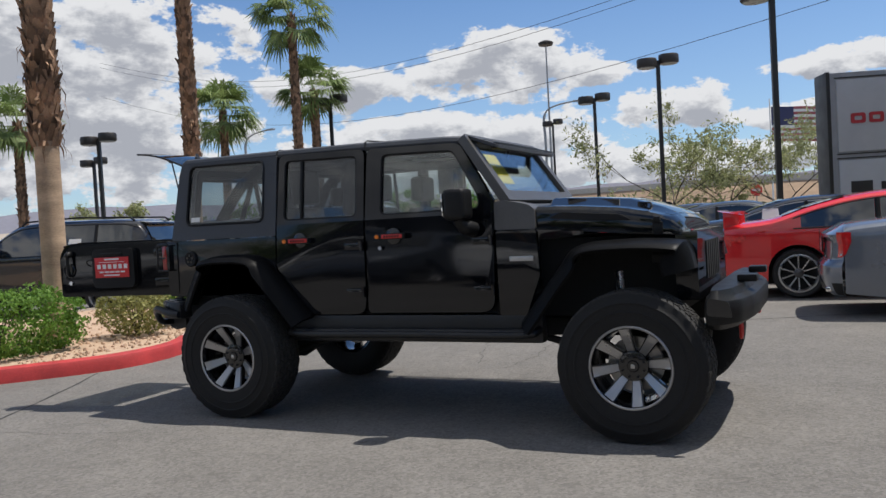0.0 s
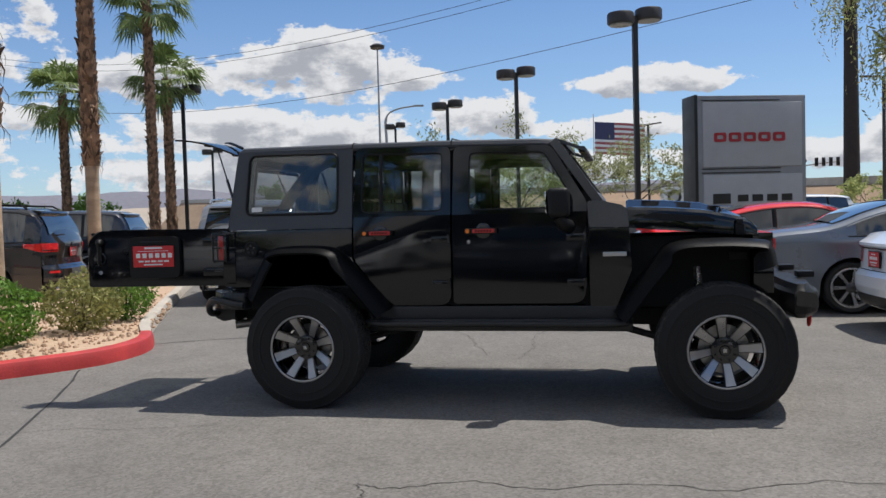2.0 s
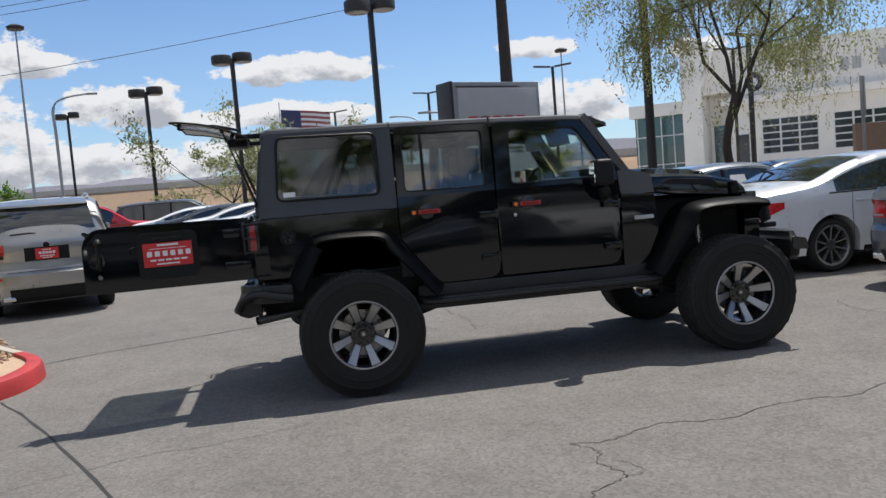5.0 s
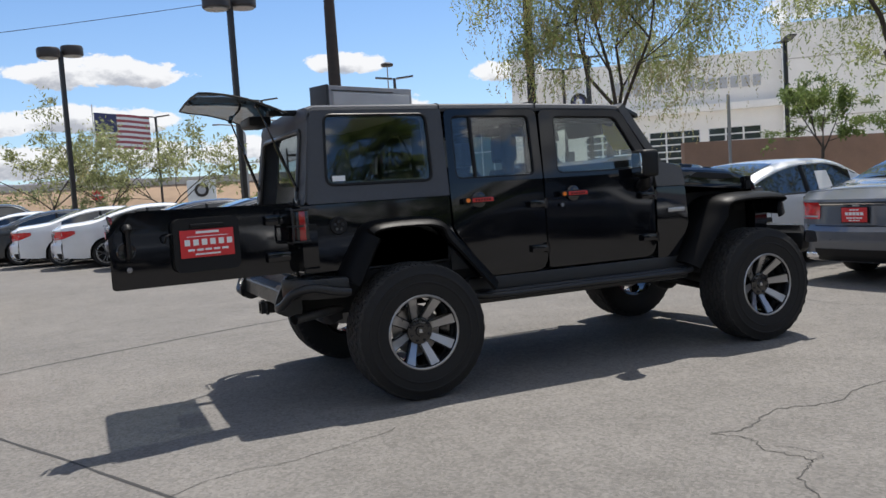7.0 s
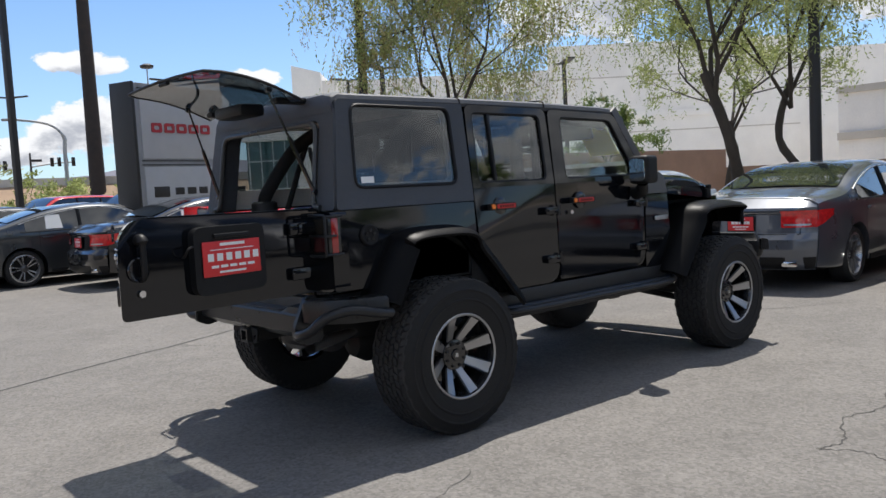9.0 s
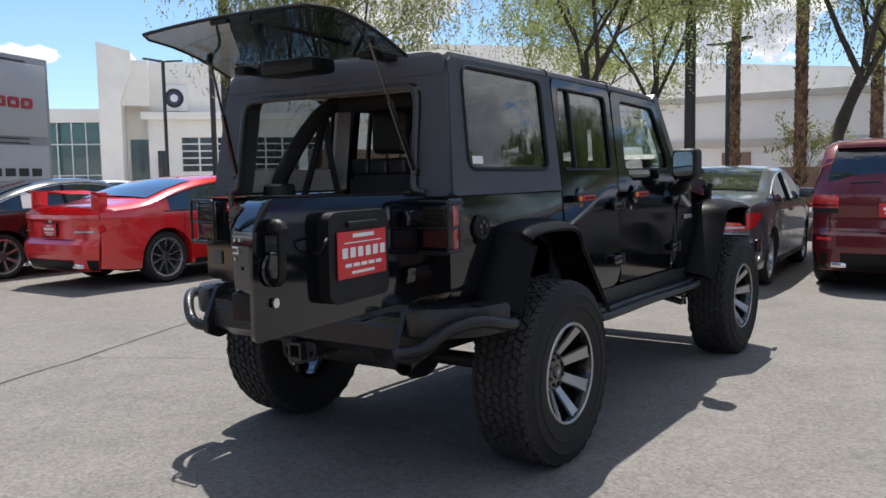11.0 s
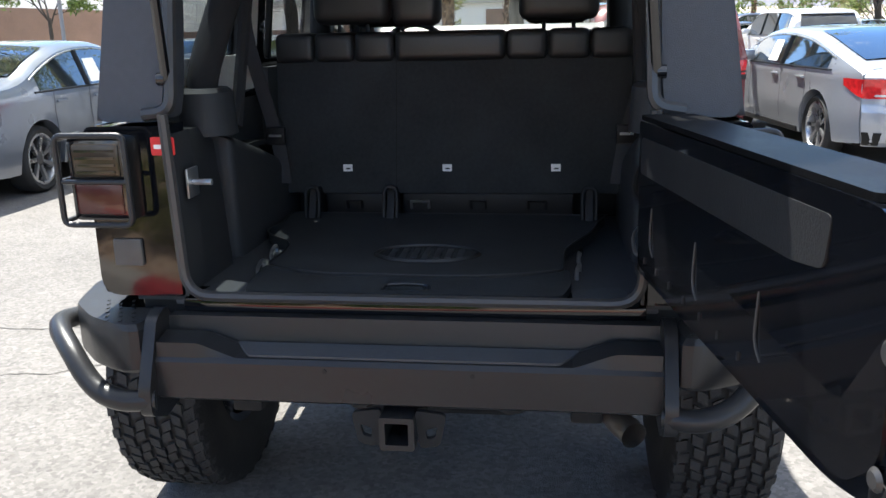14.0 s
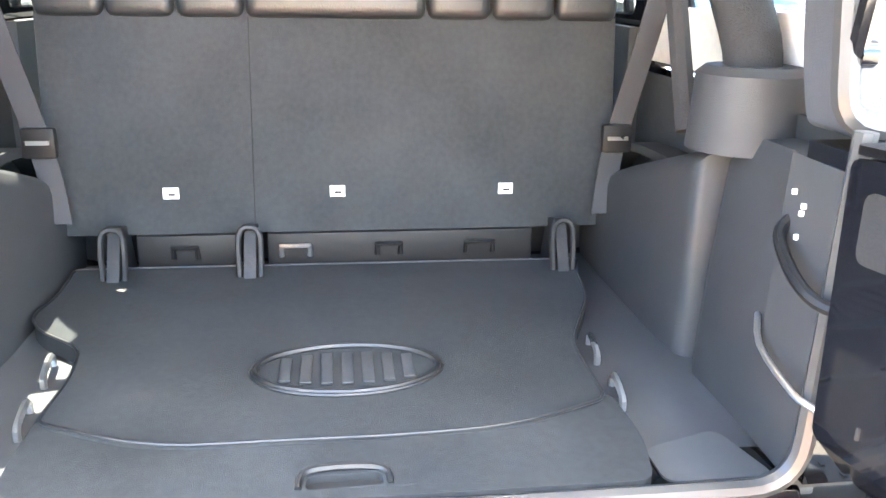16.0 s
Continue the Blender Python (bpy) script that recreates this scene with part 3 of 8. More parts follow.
    slab(bm, [rpoly([(2.072, 1.278), (2.062, 1.46), (2.13, 1.468), (2.295, 1.430), (2.335, 1.40), (2.345, 1.274)], 0.015)], side(s, 0.006), 0, 0.16)
    part("cowl_cover", bm, M["satin"], vehicle, "satin grey cowl side cover")
    bm = bmesh.new()
    box(bm, 2.165, 2.325, s * (yb(1.09) + 0.004) - 0.004, s * (yb(1.09) + 0.004) + 0.004, 1.075, 1.105, 0.003)
    part("badge", bm, M["zinc"], cw)
    # wiring to the door and step
    bm = bmesh.new()
    box(bm, 0.44, 2.36, *sorted((s * 0.67, s * 0.768)), 0.545, 0.735, 0.03)
    sl = part("rock_slider", bm, M["steel"], vehicle)
    for yy, zz in ((0.800, 0.622), (0.862, 0.612)):
        bm = bmesh.new()
        tube(bm, smooth_path([(0.47, s * 0.74, 0.64), (0.55, s * yy, zz), (1.4, s * yy, zz), (2.24, s * yy, zz), (2.33, s * 0.74, 0.64)], 4), 0.023, 10)
        part("step_tube", bm, M["steel"], sl)
    for xx in (0.72, 1.38, 2.06):
        bm = bmesh.new()
        box(bm, xx - 0.03, xx + 0.03, *sorted((s * 0.74, s * 0.865)), 0.585, 0.605, 0.006)
        part("step_bracket", bm, M["steel"], sl)
    # mirror
    bm = bmesh.new()
    mc = Vector((1.875, s * 0.905, 1.455))
    box(bm, -0.070, 0.075, -0.082, 0.082, -0.10, 0.10, 0.035, 3)
    bmesh.ops.transform(bm, matrix=Matrix.Translation(mc), verts=bm.verts[:])
    mi = part("door_mirror", bm, M["plastic"], vehicle)
    bm = bmesh.new()
    slab(bm, [rpoly([(-0.066, -0.078), (0.066, -0.078), (0.066, 0.078), (-0.066, 0.078)], 0.03)], lambda u, v, d: mc + Vector((-0.078 + d + s * -0.10 * u - 0.025 * v, u, v)), 0, 0.006)
    part("mirror_glass", bm, M["mirror"], mi)
    bm = bmesh.new()
    tube(bm, smooth_path([(1.87, s * 0.90, 1.36), (1.90, s * 0.87, 1.31), (1.93, s * 0.79, 1.29)], 3), [0.04] * 3 + [0.05] * 4, 10)
    part("mirror_arm", bm, M["plastic"], mi)

# bonnet
bm = bmesh.new()
rings = []
for x, w, zt_, zb_ in ((2.325, 0.745, 1.405, 1.268), (2.34, 0.745, 1.418, 1.268), (2.6, 0.725, 1.405, 1.245), (2.85, 0.695, 1.382, 1.222), (3.05, 0.665, 1.340, 1.205), (3.15, 0.648, 1.305, 1.197), (3.20, 0.635, 1.262, 1.194), (3.215, 0.62, 1.22, 1.194)):
    b = 0.045 * max(0, min(1, (3.2 - x) / 0.3))
    r = [(w, zb_), (w + 0.002, zt_ - 0.055), (w - 0.008, zt_ - 0.025), (w - 0.035, zt_ - 0.006), (0.42, zt_ + 0.004), (0.35, zt_ + 0.006 + b * 0.9), (0.28, zt_ + 0.008 + b), (0, zt_ + 0.012 + b)]
    rings.append([Vector((x, -y, z)) for y, z in r] + [Vector((x, y, z)) for y, z in reversed(r[:-1])])
loft(bm, rings)
hood = part("bonnet", bm, M["black"], vehicle, angle=30)
for s in (-1, 1):
    bm = bmesh.new()
    slab(bm, [rpoly([(2.42, 0), (2.50, 0.038), (2.86, 0.032), (2.93, 0.0), (2.70, -0.012)], 0.015)], lambda u, v, d: Vector((u, s * (0.752 - 0.085 * (u - 2.34) - d), 1.335 - 0.07 * (u - 2.42) + v)), 0, 0.012)
    part("bonnet_vent", bm, M["under"], hood, "dark side vent in the bonnet")
    for xa, xb in ((2.44, 2.56), (2.64, 2.78), (2.86, 2.98)):
        bm = bmesh.new()
        zc = 1.452 - 0.085 * (xa - 2.34) - 0.10 * max(0, xb - 2.85)
        slab(bm, [rpoly([(xa, 0.0), (xb, -0.010), (xb - 0.02, 0.026), (xa + 0.01, 0.034)], 0.008)], lambda u, v, d: Vector((u, s * (0.372 - 0.5 * v - d), zc - 0.028 + v)), 0, 0.05)
        part("bonnet_scoop", bm, M["under"], hood, "dark opening in the bonnet bulge")
        bm = bmesh.new()
        tube(bm, [(xa - 0.012, s * 0.375, zc - 0.03), (xa, s * 0.352, zc + 0.012), (xb, s * 0.352, zc + 0.004), (xb + 0.02, s * 0.372, zc - 0.038)], 0.007, 8)
        part("scoop_rim", bm, M["gloss"], hood)
    # maker's plate on the inner wing
    bm = bmesh.new()
    box(bm, 3.02, 3.14, *sorted((s * 0.575, s * 0.582)), 1.03, 1.08, 0.004)
    part("inner_wing_plate", bm, M["dark"], vehicle)
    bm = bmesh.new()
    box(bm, 3.05, 3.11, *sorted((s * 0.655, s * 0.69)), 1.20, 1.28, 0.008)
    box(bm, 3.06, 3.10, *sorted((s * 0.665, s * 0.70)), 1.27, 1.31, 0.006)
    part("bonnet_latch", bm, M["plastic"], hood)
# engine bay, firewall and grille
bm = bmesh.new()
box(bm, 2.30, 3.16, -0.56, 0.56, 0.70, 1.20)
part("engine_bay", bm, M["under"], vehicle)
bm = bmesh.new()
loft(bm, [[Vector((x, y, z)) for y, z in ((-0.64, 0.80), (-0.66, 1.0), (-0.62, 1.21), (0.62, 1.21), (0.66, 1.0), (0.64, 0.80))] for x in (3.17, 3.26, 3.30)])
gr = part("grille", bm, M["black"], vehicle)
for k in range(7):
    bm = bmesh.new()
    y = -0.27 + 0.09 * k
    box(bm, 3.295, 3.306, y - 0.025, y + 0.025, 0.90, 1.14, 0.004)
    part("grille_slot", bm, M["under"], gr)
for s in (-1, 1):
    bm = bmesh.new()
    lathe(bm, [(0.0, 0.022), (0.06, 0.016), (0.088, 0.0), (0.095, -0.02)], 24, 'x', (3.27, s * 0.46, 1.06))
    part("headlamp", bm, M["chrome"], gr)
# front bumper and hooks
bm = bmesh.new()
plan = [(3.28, -0.62), (3.32, -0.96), (3.40, -0.965), (3.50, -0.80), (3.545, -0.55), (3.56, 0.55), (3.50, 0.80), (3.40, 0.965), (3.32, 0.96), (3.28, 0.62)]
pl = rpoly([plan[0], plan[1], plan[2], plan[3], plan[4], (3.56, -0.3), (3.56, 0.3), (3.545, 0.55)] + plan[6:], 0.03, 2)
loft(bm, [[Vector((3.38 + (x - 3.38) * k, y * k2, z)) for x, y in pl] for z, k, k2 in ((0.715, 0.70, 0.95), (0.745, 0.96, 0.985), (0.80, 1, 1), (0.855, 1, 1), (0.875, 0.95, 0.99), (0.895, 0.70, 0.97), (0.935, 0.55, 0.94))])
fb = part("front_bumper", bm, M["plastic"], vehicle, angle=25)
fb.location = (0.05, 0, -0.055)
for s in (-1, 1):
    bm = bmesh.new()
    box(bm, 3.44, 3.555, *sorted((s * 0.30, s * 0.42)), 0.94, 0.985, 0.012)
    part("fog_lamp_mount", bm, M["plastic"], fb)
    bm = bmesh.new()
    slab(bm, [rpoly([(3.33, 0.80), (3.47, 0.79), (3.45, 0.88), (3.34, 0.90)], 0.02)], lambda u, v, d: Vector((u, s * (0.955 + d), v)), 0, 0.016)
    part("bumper_end", bm, M["gloss"], fb)
for s in (-1, 1):
    bm = bmesh.new()
    tube(bm, smooth_path([(3.47, s * 0.60, 0.725), (3.475, s * 0.597, 0.69), (3.475, s * 0.60, 0.650), (3.472, s * 0.62, 0.632), (3.475, s * 0.64, 0.650), (3.475, s * 0.643, 0.69), (3.47, s * 0.64, 0.725)], 4), 0.011, 8)
    tube(bm, [(3.47, s * 0.585, 0.722), (3.47, s * 0.655, 0.722)], 0.012, 8)
    part("tow_shackle", bm, M["redp"], fb, "red tow shackle")

# windscreen frame, glass and visor
def ws(u, v, d):
    """u across, v from the base 0 to the header 1."""
    n = Vector((0.82, 0, 0.57))
    return Vector((2.135 - 0.315 * v, u * (1 - 0.05 * v), 1.445 + 0.455 * v)) + n * (0.03 - d)


bm = bmesh.new()
slab(bm, [rpoly([(-0.735, 0.0), (-0.735, 1.0), (0.735, 1.0), (0.735, 0.0)], 0.02), rpoly([(-0.64, 0.14), (-0.64, 0.87), (0.64, 0.87), (0.64, 0.14)], 0.05)], ws, -0.01, 0.05)
wf = part("windscreen_frame", bm, M["satin"], vehicle, "satin grey windscreen frame")
bm = bmesh.new()
slab(bm, [rpoly([(-0.65, 0.13), (-0.65, 0.88), (0.65, 0.88), (0.65, 0.13)], 0.04)], ws, 0.01, 0.016)
gp = part("windscreen", bm, M["clear"], wf)
gp.visible_shadow = False
bm = bmesh.new()
slab(bm, [[(-0.14, -0.10), (0.14, -0.10), (0.14, 0.13), (-0.14, 0.13)]], lambda u, v, d: ws(-0.44 + u, 0.50 + v * 2, 0.022 + d), 0, 0.002)
part("window_sheet", bm, M["yellow"], wf, "yellow sales sheet behind the windscreen")
bm = bmesh.new()
slab(bm, [rpoly([(-0.66, 0.0), (-0.62, 0.20), (0.62, 0.20), (0.66, 0.0)], 0.03), rpoly([(-0.58, 0.05), (-0.54, 0.14), (0.54, 0.14), (0.58, 0.05)], 0.02)], lambda u, v, d: Vector((1.86 + v, u, 1.915 - 0.38 * v - d)), 0, 0.022)
part("roof_visor", bm, M["hardtop"], vehicle, "dark visor over the windscreen")
bm = bmesh.new()
box(bm, 2.00, 2.05, -0.60, 0.60, 1.815, 1.86, 0.015)
part("light_bar", bm, M["plastic"], vehicle)

# hardtop: roof, sides, rear frame
bm = bmesh.new()
rings = []
for x, zt_ in ((-0.60, 1.90), (-0.585, 1.935), (-0.55, 1.952), (0.3, 1.948), (1.0, 1.94), (1.70, 1.922), (1.83, 1.912), (1.86, 1.89)):
    r = [(0.682, zt_ - 0.055), (0.690, zt_ - 0.035), (0.680, zt_ - 0.012), (0.655, zt_), (0.35, zt_ + 0.012), (0, zt_ + 0.016)]
    top = [Vector((x, -y, z)) for y, z in r] + [Vector((x, y, z)) for y, z in reversed(r[:-1])]
    low = [Vector((x, y, zt_ - 0.055)) for y in (0.66, 0.35, 0, -0.35, -0.66)]
    rings.append(top + low)
loft(bm, rings)
roof = part("roof", bm, M["hardtop"], vehicle)
bm = bmesh.new()
box(bm, -0.53, 1.76, -0.635, 0.635, 1.868, 1.880, 0.004)
part("headlining", bm, M["liner"], vehicle, "pale grey headlining")
for x in (0.335, 1.092):
    bm = bmesh.new()
    pts = [(x, y, lerp_z) for y, lerp_z in ((-0.691, 1.90), (-0.683, 1.936), (-0.656, 1.9485), (-0.35, 1.9605), (0, 1.9645), (0.35, 1.9605), (0.656, 1.9485), (0.683, 1.936), (0.691, 1.90))]
    tube(bm, pts, 0.005, 6)
    part("roof_seam", bm, M["under"], roof)
for s in (-1, 1):
    bm = bmesh.new()
    q = rpoly([(-0.655, 1.318), (-0.575, 1.915), (0.338, 1.905), (0.338, 1.318)], [0.02, 0.03, 0.01, 0.01])
    h = rpoly([(-0.515, 1.432), (-0.487, 1.885), (0.222, 1.876), (0.222, 1.428)], 0.055)
    slab(bm, [q, h], side(s, 0.008), 0, 0.035)
    ht = part("hardtop_side", bm, M["hardtop"], vehicle)
    bm = bmesh.new()
    slab(bm, [rpoly([(-0.515, 1.432), (-0.487, 1.885), (0.222, 1.876), (0.222, 1.428)], 0.055)], side(s, 0.002), 0, 0.005)
    part("quarter_window", bm, M["quarterglass"], ht)
    bm = bmesh.new()
    pts = [side(s, 0.007)(u, v, 0) for u, v in h]
    tube(bm, pts + pts[:1], 0.010, 6, False)
    part("window_seal", bm, M["plastic"], ht)
    bm = bmesh.new()
    slab(bm, [[(-0.47, 1.455), (-0.385, 1.455), (-0.385, 1.49), (-0.47, 1.49)]], side(s, 0.004), 0, 0.001)
    part("window_label", bm, M["white"], ht, "small white window label")
    bm = bmesh.new()
    slab(bm, [rpoly([(-0.60, 1.33), (-0.545, 1.88), (0.32, 1.88), (0.32, 1.33)], 0.02), rpoly([(-0.49, 1.455), (-0.465, 1.865), (0.20, 1.855), (0.20, 1.45)], 0.05)], side(s), 0.030, 0.05)
    part("hardtop_lining", bm, M["liner"], ht, "pale grey hardtop lining")


def rearf(u, v, d):
    return Vector((-0.668 + 0.135 * (v - 1.318) + d, u, v))


bm = bmesh.new()
q = rpoly([(-0.762, 1.318), (-0.703, 1.86), (-0.64, 1.945), (0.64, 1.945), (0.703, 1.86), (0.762, 1.318), (0.60, 1.318), (0.588, 1.40), (0.575, 1.815), (-0.575, 1.815), (-0.588, 1.40), (-0.60, 1.318)],
          [0.03, 0.05, 0.05, 0.05, 0.05, 0.03, 0.02, 0.06, 0.07, 0.07, 0.06, 0.02])
slab(bm, [q], rearf, 0, 0.12)
part("hardtop_rear_frame", bm, M["hardtop"], vehicle)
bm = bmesh.new()
arch_pts = [rearf(u, v, -0.006) for u, v in rpoly([(0.64, 1.335), (0.57, 1.345), (0.555, 1.80), (-0.555, 1.80), (-0.57, 1.345), (-0.64, 1.335)], [0, 0.06, 0.08, 0.08, 0.06, 0])]
tube(bm, arch_pts, 0.016, 8)
part("hatch_seal", bm, M["seal"], vehicle)

# rear of the tub
for s in (-1, 1):
    bm = bmesh.new()
    slab(bm, [rpoly([(s * 0.572, 0.885), (s * 0.785, 0.885), (s * 0.782, 1.312), (s * 0.572, 1.312)], [0.0, 0.05, 0.02, 0.0])], lambda u, v, d: Vector((-0.705 + d, u, v)), 0, 0.10)
    part("rear_corner", bm, M["black"], vehicle)
    lm = bmesh.new()
    box(lm, -0.745, -0.66, *sorted((s * 0.655, s * 0.812)), 1.085, 1.292, 0.018, 2)
    lamp = part("tail_lamp", lm, M["gloss"], vehicle, "smoked tail lamp behind a black guard")
    for z0, z1, mt in ((1.195, 1.275, "lensor"), (1.105, 1.18, "lensdk")):
        bm = bmesh.new()
        box(bm, -0.7505, -0.735, *sorted((s * 0.675, s * 0.795)), z0, z1, 0.006)
        part("lamp_lens", bm, M[mt], lamp)
    for k in range(4):
        bm = bmesh.new()
        box(bm, -0.7545, -0.750, *sorted((s * 0.685, s * 0.785)), 1.205 + 0.017 * k, 1.211 + 0.017 * k)
        part("lens_rib", bm, M["gloss"], lamp)
    bm = bmesh.new()
    box(bm, -0.725, -0.685, *sorted((s * 0.805, s * 0.8155)), 1.095, 1.28, 0.004)
    part("side_lens", bm, M["lens"], lamp, "red side lens")
    bm = bmesh.new()
    ya, yz = s * 0.648, s * 0.822
    tube(bm, [(-0.768, y, z) for y, z in rpoly([(ya, 1.083), (yz, 1.083), (yz, 1.298), (ya, 1.298)], 0.02)] + [(-0.768, ya, 1.10)], 0.0075, 8)
    gd = part("lamp_guard", bm, M["steel"], lamp)
    for z in (1.188,):
        bm = bmesh.new()
        tube(bm, [(-0.768, ya, z), (-0.768, yz, z), (-0.70, yz, z)], 0.006, 8)
        part("guard_bar", bm, M["steel"], gd)
    for z in (1.09, 1.29):
        bm = bmesh.new()
        tube(bm, [(-0.768, yz, z), (-0.66, yz, z)], 0.0065, 8)
        part("guard_bar", bm, M["steel"], gd)
    # gas cap or blank
    if s > 0:
        bm = bmesh.new()
        box(bm, -0.715, -0.703, s * 0.70 - 0.038, s * 0.70 + 0.038, 0.965, 1.035, 0.012)
        part("corner_reflector", bm, M["satin"], vehicle)
bm = bmesh.new()
lathe(bm, [(0.0, -0.010), (0.040, -0.010), (0.052, -0.012), (0.058, -0.006), (0.060, 0.004)], 24, 'y', (-0.465, -0.786, 1.172))
cap = part("fuel_cap", bm, M["plastic"], vehicle, "black round fuel filler cap")
for i in range(5):
    bm = bmesh.new()
    a = 2 * math.pi * i / 5 + 0.3
    c = Vector((-0.465 + 0.026 * math.cos(a), 0, 1.172 + 0.026 * math.sin(a)))
    disc(bm, (c.x, -0.795, c.z), 0.0105, 'y', -0.006, 10)
    part("cap_boss", bm, M["gloss"], cap)
bm = bmesh.new()
slab(bm, [rpoly([(0.612, 1.286), (0.552, 1.286), (0.552, 1.242), (0.612, 1.242)], 0.006)], lambda u, v, d: Vector((-0.7075 + d, u, v)), 0, 0.002)
tg = part("red_tag", bm, M["redprint"], vehicle, "small red tag")
bm = bmesh.new()
box(bm, -0.709, -0.7072, 0.56, 0.604, 1.258, 1.268)
part("print_bar", bm, M["white"], tg)
bm = bmesh.new()
box(bm, -0.71, -0.60, -0.572, 0.572, 0.845, 0.882, 0.01)
part("rear_sill", bm, M["black"], vehicle)
bm = bmesh.new()
pts = rpoly([(0.572, 1.34), (0.558, 0.888), (-0.558, 0.888), (-0.572, 1.34)], [0, 0.07, 0.07, 0], 6)
tube(bm, [(-0.712, y, z) for y, z in pts], 0.0135, 8)
part("opening_seal", bm, M["seal"], vehicle, "grey rubber seal round the tailgate opening")

# rear bumper
bm = bmesh.new()
slab(bm, [[(-0.70, 0.60), (-0.70, 0.845), (-0.735, 0.845), (-0.745, 0.782), (-0.825, 0.772), (-0.832, 0.760), (-0.832, 0.668), (-0.81, 0.655)]], lambda u, v, d: Vector((u, -0.60 + d, v)), 0, 1.20)
rb = part("rear_bumper", bm, M["steel"], vehicle, angle=25)
bm = bmesh.new()
slab(bm, [rpoly([(-0.37, 0.0), (0.37, 0.0), (0.42, 0.065), (-0.42, 0.065)], 0.01)], lambda u, v, d: Vector((-0.819 + v, u, 0.7735 + v * 0.12 + d)), 0, 0.006)
part("step_pad", bm, M["hardtop"], rb)
for s in (-1, 1):
    bm = bmesh.new()
    slab(bm, [rpoly([(-0.875, 0.635), (-0.875, 0.70), (-0.80, 0.86), (-0.74, 0.875), (-0.70, 0.80), (-0.70, 0.62), (-0.80, 0.60)], 0.02)], lambda u, v, d: Vector((u, s * (0.60 + d), v)), 0, 0.03)
    hp = part("hook_plate", bm, M["steel"], rb)
    for z in (0.68, 0.73, 0.78):
        bm = bmesh.new()
        disc(bm, (-0.80, s * 0.598, z), 0.010, 'y', -s * 0.008, 6)
        part("bolt", bm, M["zinc"], hp)
    bm = bmesh.new()
    plan = [(-0.70, 0.63), (-0.835, 0.63), (-0.83, 0.69), (-0.775, 0.79), (-0.67, 0.89), (-0.46, 0.94), (-0.46, 0.80), (-0.70, 0.76)]
    rp = rpoly(plan, 0.03, 2)
    loft(bm, [[Vector((x * k + (1 - k) * -0.66, s * (y * k + (1 - k) * 0.79), z)) for x, y in rp] for z, k in ((0.725, 0.96), (0.735, 1), (0.835, 1), (0.850, 0.95))])
    wg = part("bumper_wing", bm, M["steel"], rb, angle=25)
    bm = bmesh.new()
    rnd = random.Random(3)
    for i in range(6):
        for j in range(3):
            x, y = -0.80 + 0.03 * i, 0.66 + 0.035 * j + 0.03 * i * 0.5
            box(bm, x - 0.005, x + 0.005, s * y - 0.003, s * y + 0.003, 0.848, 0.852)
    gs = part("grip_stud", bm, M["steel"], wg)
    gs["kind"] = "stuff"
    bm = bmesh.new()
    tube(bm, smooth_path([(-0.845, s * 0.60, 0.668), (-0.865, s * 0.68, 0.672), (-0.85, s * 0.755, 0.70), (-0.80, s * 0.835, 0.770), (-0.70, s * 0.92, 0.80), (-0.55, s * 0.955, 0.77), (-0.47, s * 0.95, 0.76)], 5), 0.027, 12)
    part("bumper_tube", bm, M["steel"], rb)
    bm = bmesh.new()
    loft(bm, [[Vector((-0.826, s * y, 0.770)), Vector((-0.822, s * y, 0.772 + h)), Vector((-0.760, s * y, 0.782 + h)), Vector((-0.742, s * y, 0.784))] for y, h in ((0.598, 0.034), (0.50, 0.034), (0.485, 0.031), (0.415, 0.004), (0.40, 0.0005))])
    part("step_gusset", bm, M["steel"], rb)
for y in (0.18, -0.17):
    bm = bmesh.new()
    disc(bm, (-0.834, y, 0.748), 0.006, 'x', 0.002, 8)
    part("bolt_hole", bm, M["under"], rb)
# tow hitch, exhaust, running gear
bm = bmesh.new()
slab(bm, [rpoly([(-0.042, -0.042), (0.042, -0.042), (0.042, 0.042), (-0.042, 0.042)], 0.008), rpoly([(-0.028, -0.028), (0.028, -0.028), (0.028, 0.028), (-0.028, 0.028)], 0.004)], lambda u, v, d: Vector((-0.85 + d, u + 0.01, v + 0.60)), 0, 0.26)
hit = part("tow_hitch", bm, M["steel"], vehicle)
for s in (-1, 1):
    bm = bmesh.new()
    slab(bm, [rpoly([(0.04, 0.05), (0.115, 0.04), (0.10, -0.04), (0.05, -0.05)], 0.015), rpoly([(0.065, 0.0), (0.095, 0.01), (0.088, -0.02), (0.066, -0.025)], 0.008)], lambda u, v, d: Vector((-0.82 + d, 0.01 + s * u, 0.60 + v)), 0, 0.014)
    part("chain_plate", bm, M["under"], hit)
bm = bmesh.new()
tube(bm, smooth_path([(0.35, -0.33, 0.60), (-0.05, -0.36, 0.60), (-0.35, -0.44, 0.60), (-0.62, -0.50, 0.575), (-0.74, -0.55, 0.565)], 4), 0.034, 12, False)
part("exhaust_pipe", bm, M["exhaust"], vehicle)
bm = bmesh.new()
tube(bm, [(-0.45, -0.27, 0.58), (-0.43, -0.27, 0.58), (-0.43, 0.22, 0.58), (-0.45, 0.22, 0.58)], [0.06, 0.12, 0.12, 0.06], 16)
part("silencer", bm, M["dark"], vehicle)
for s in (-1, 1):
    bm = bmesh.new()
    box(bm, -0.68, 3.25, s * 0.44 - 0.04, s * 0.44 + 0.04, 0.56, 0.68, 0.01)
    part("chassis_rail", bm, M["under"], vehicle)
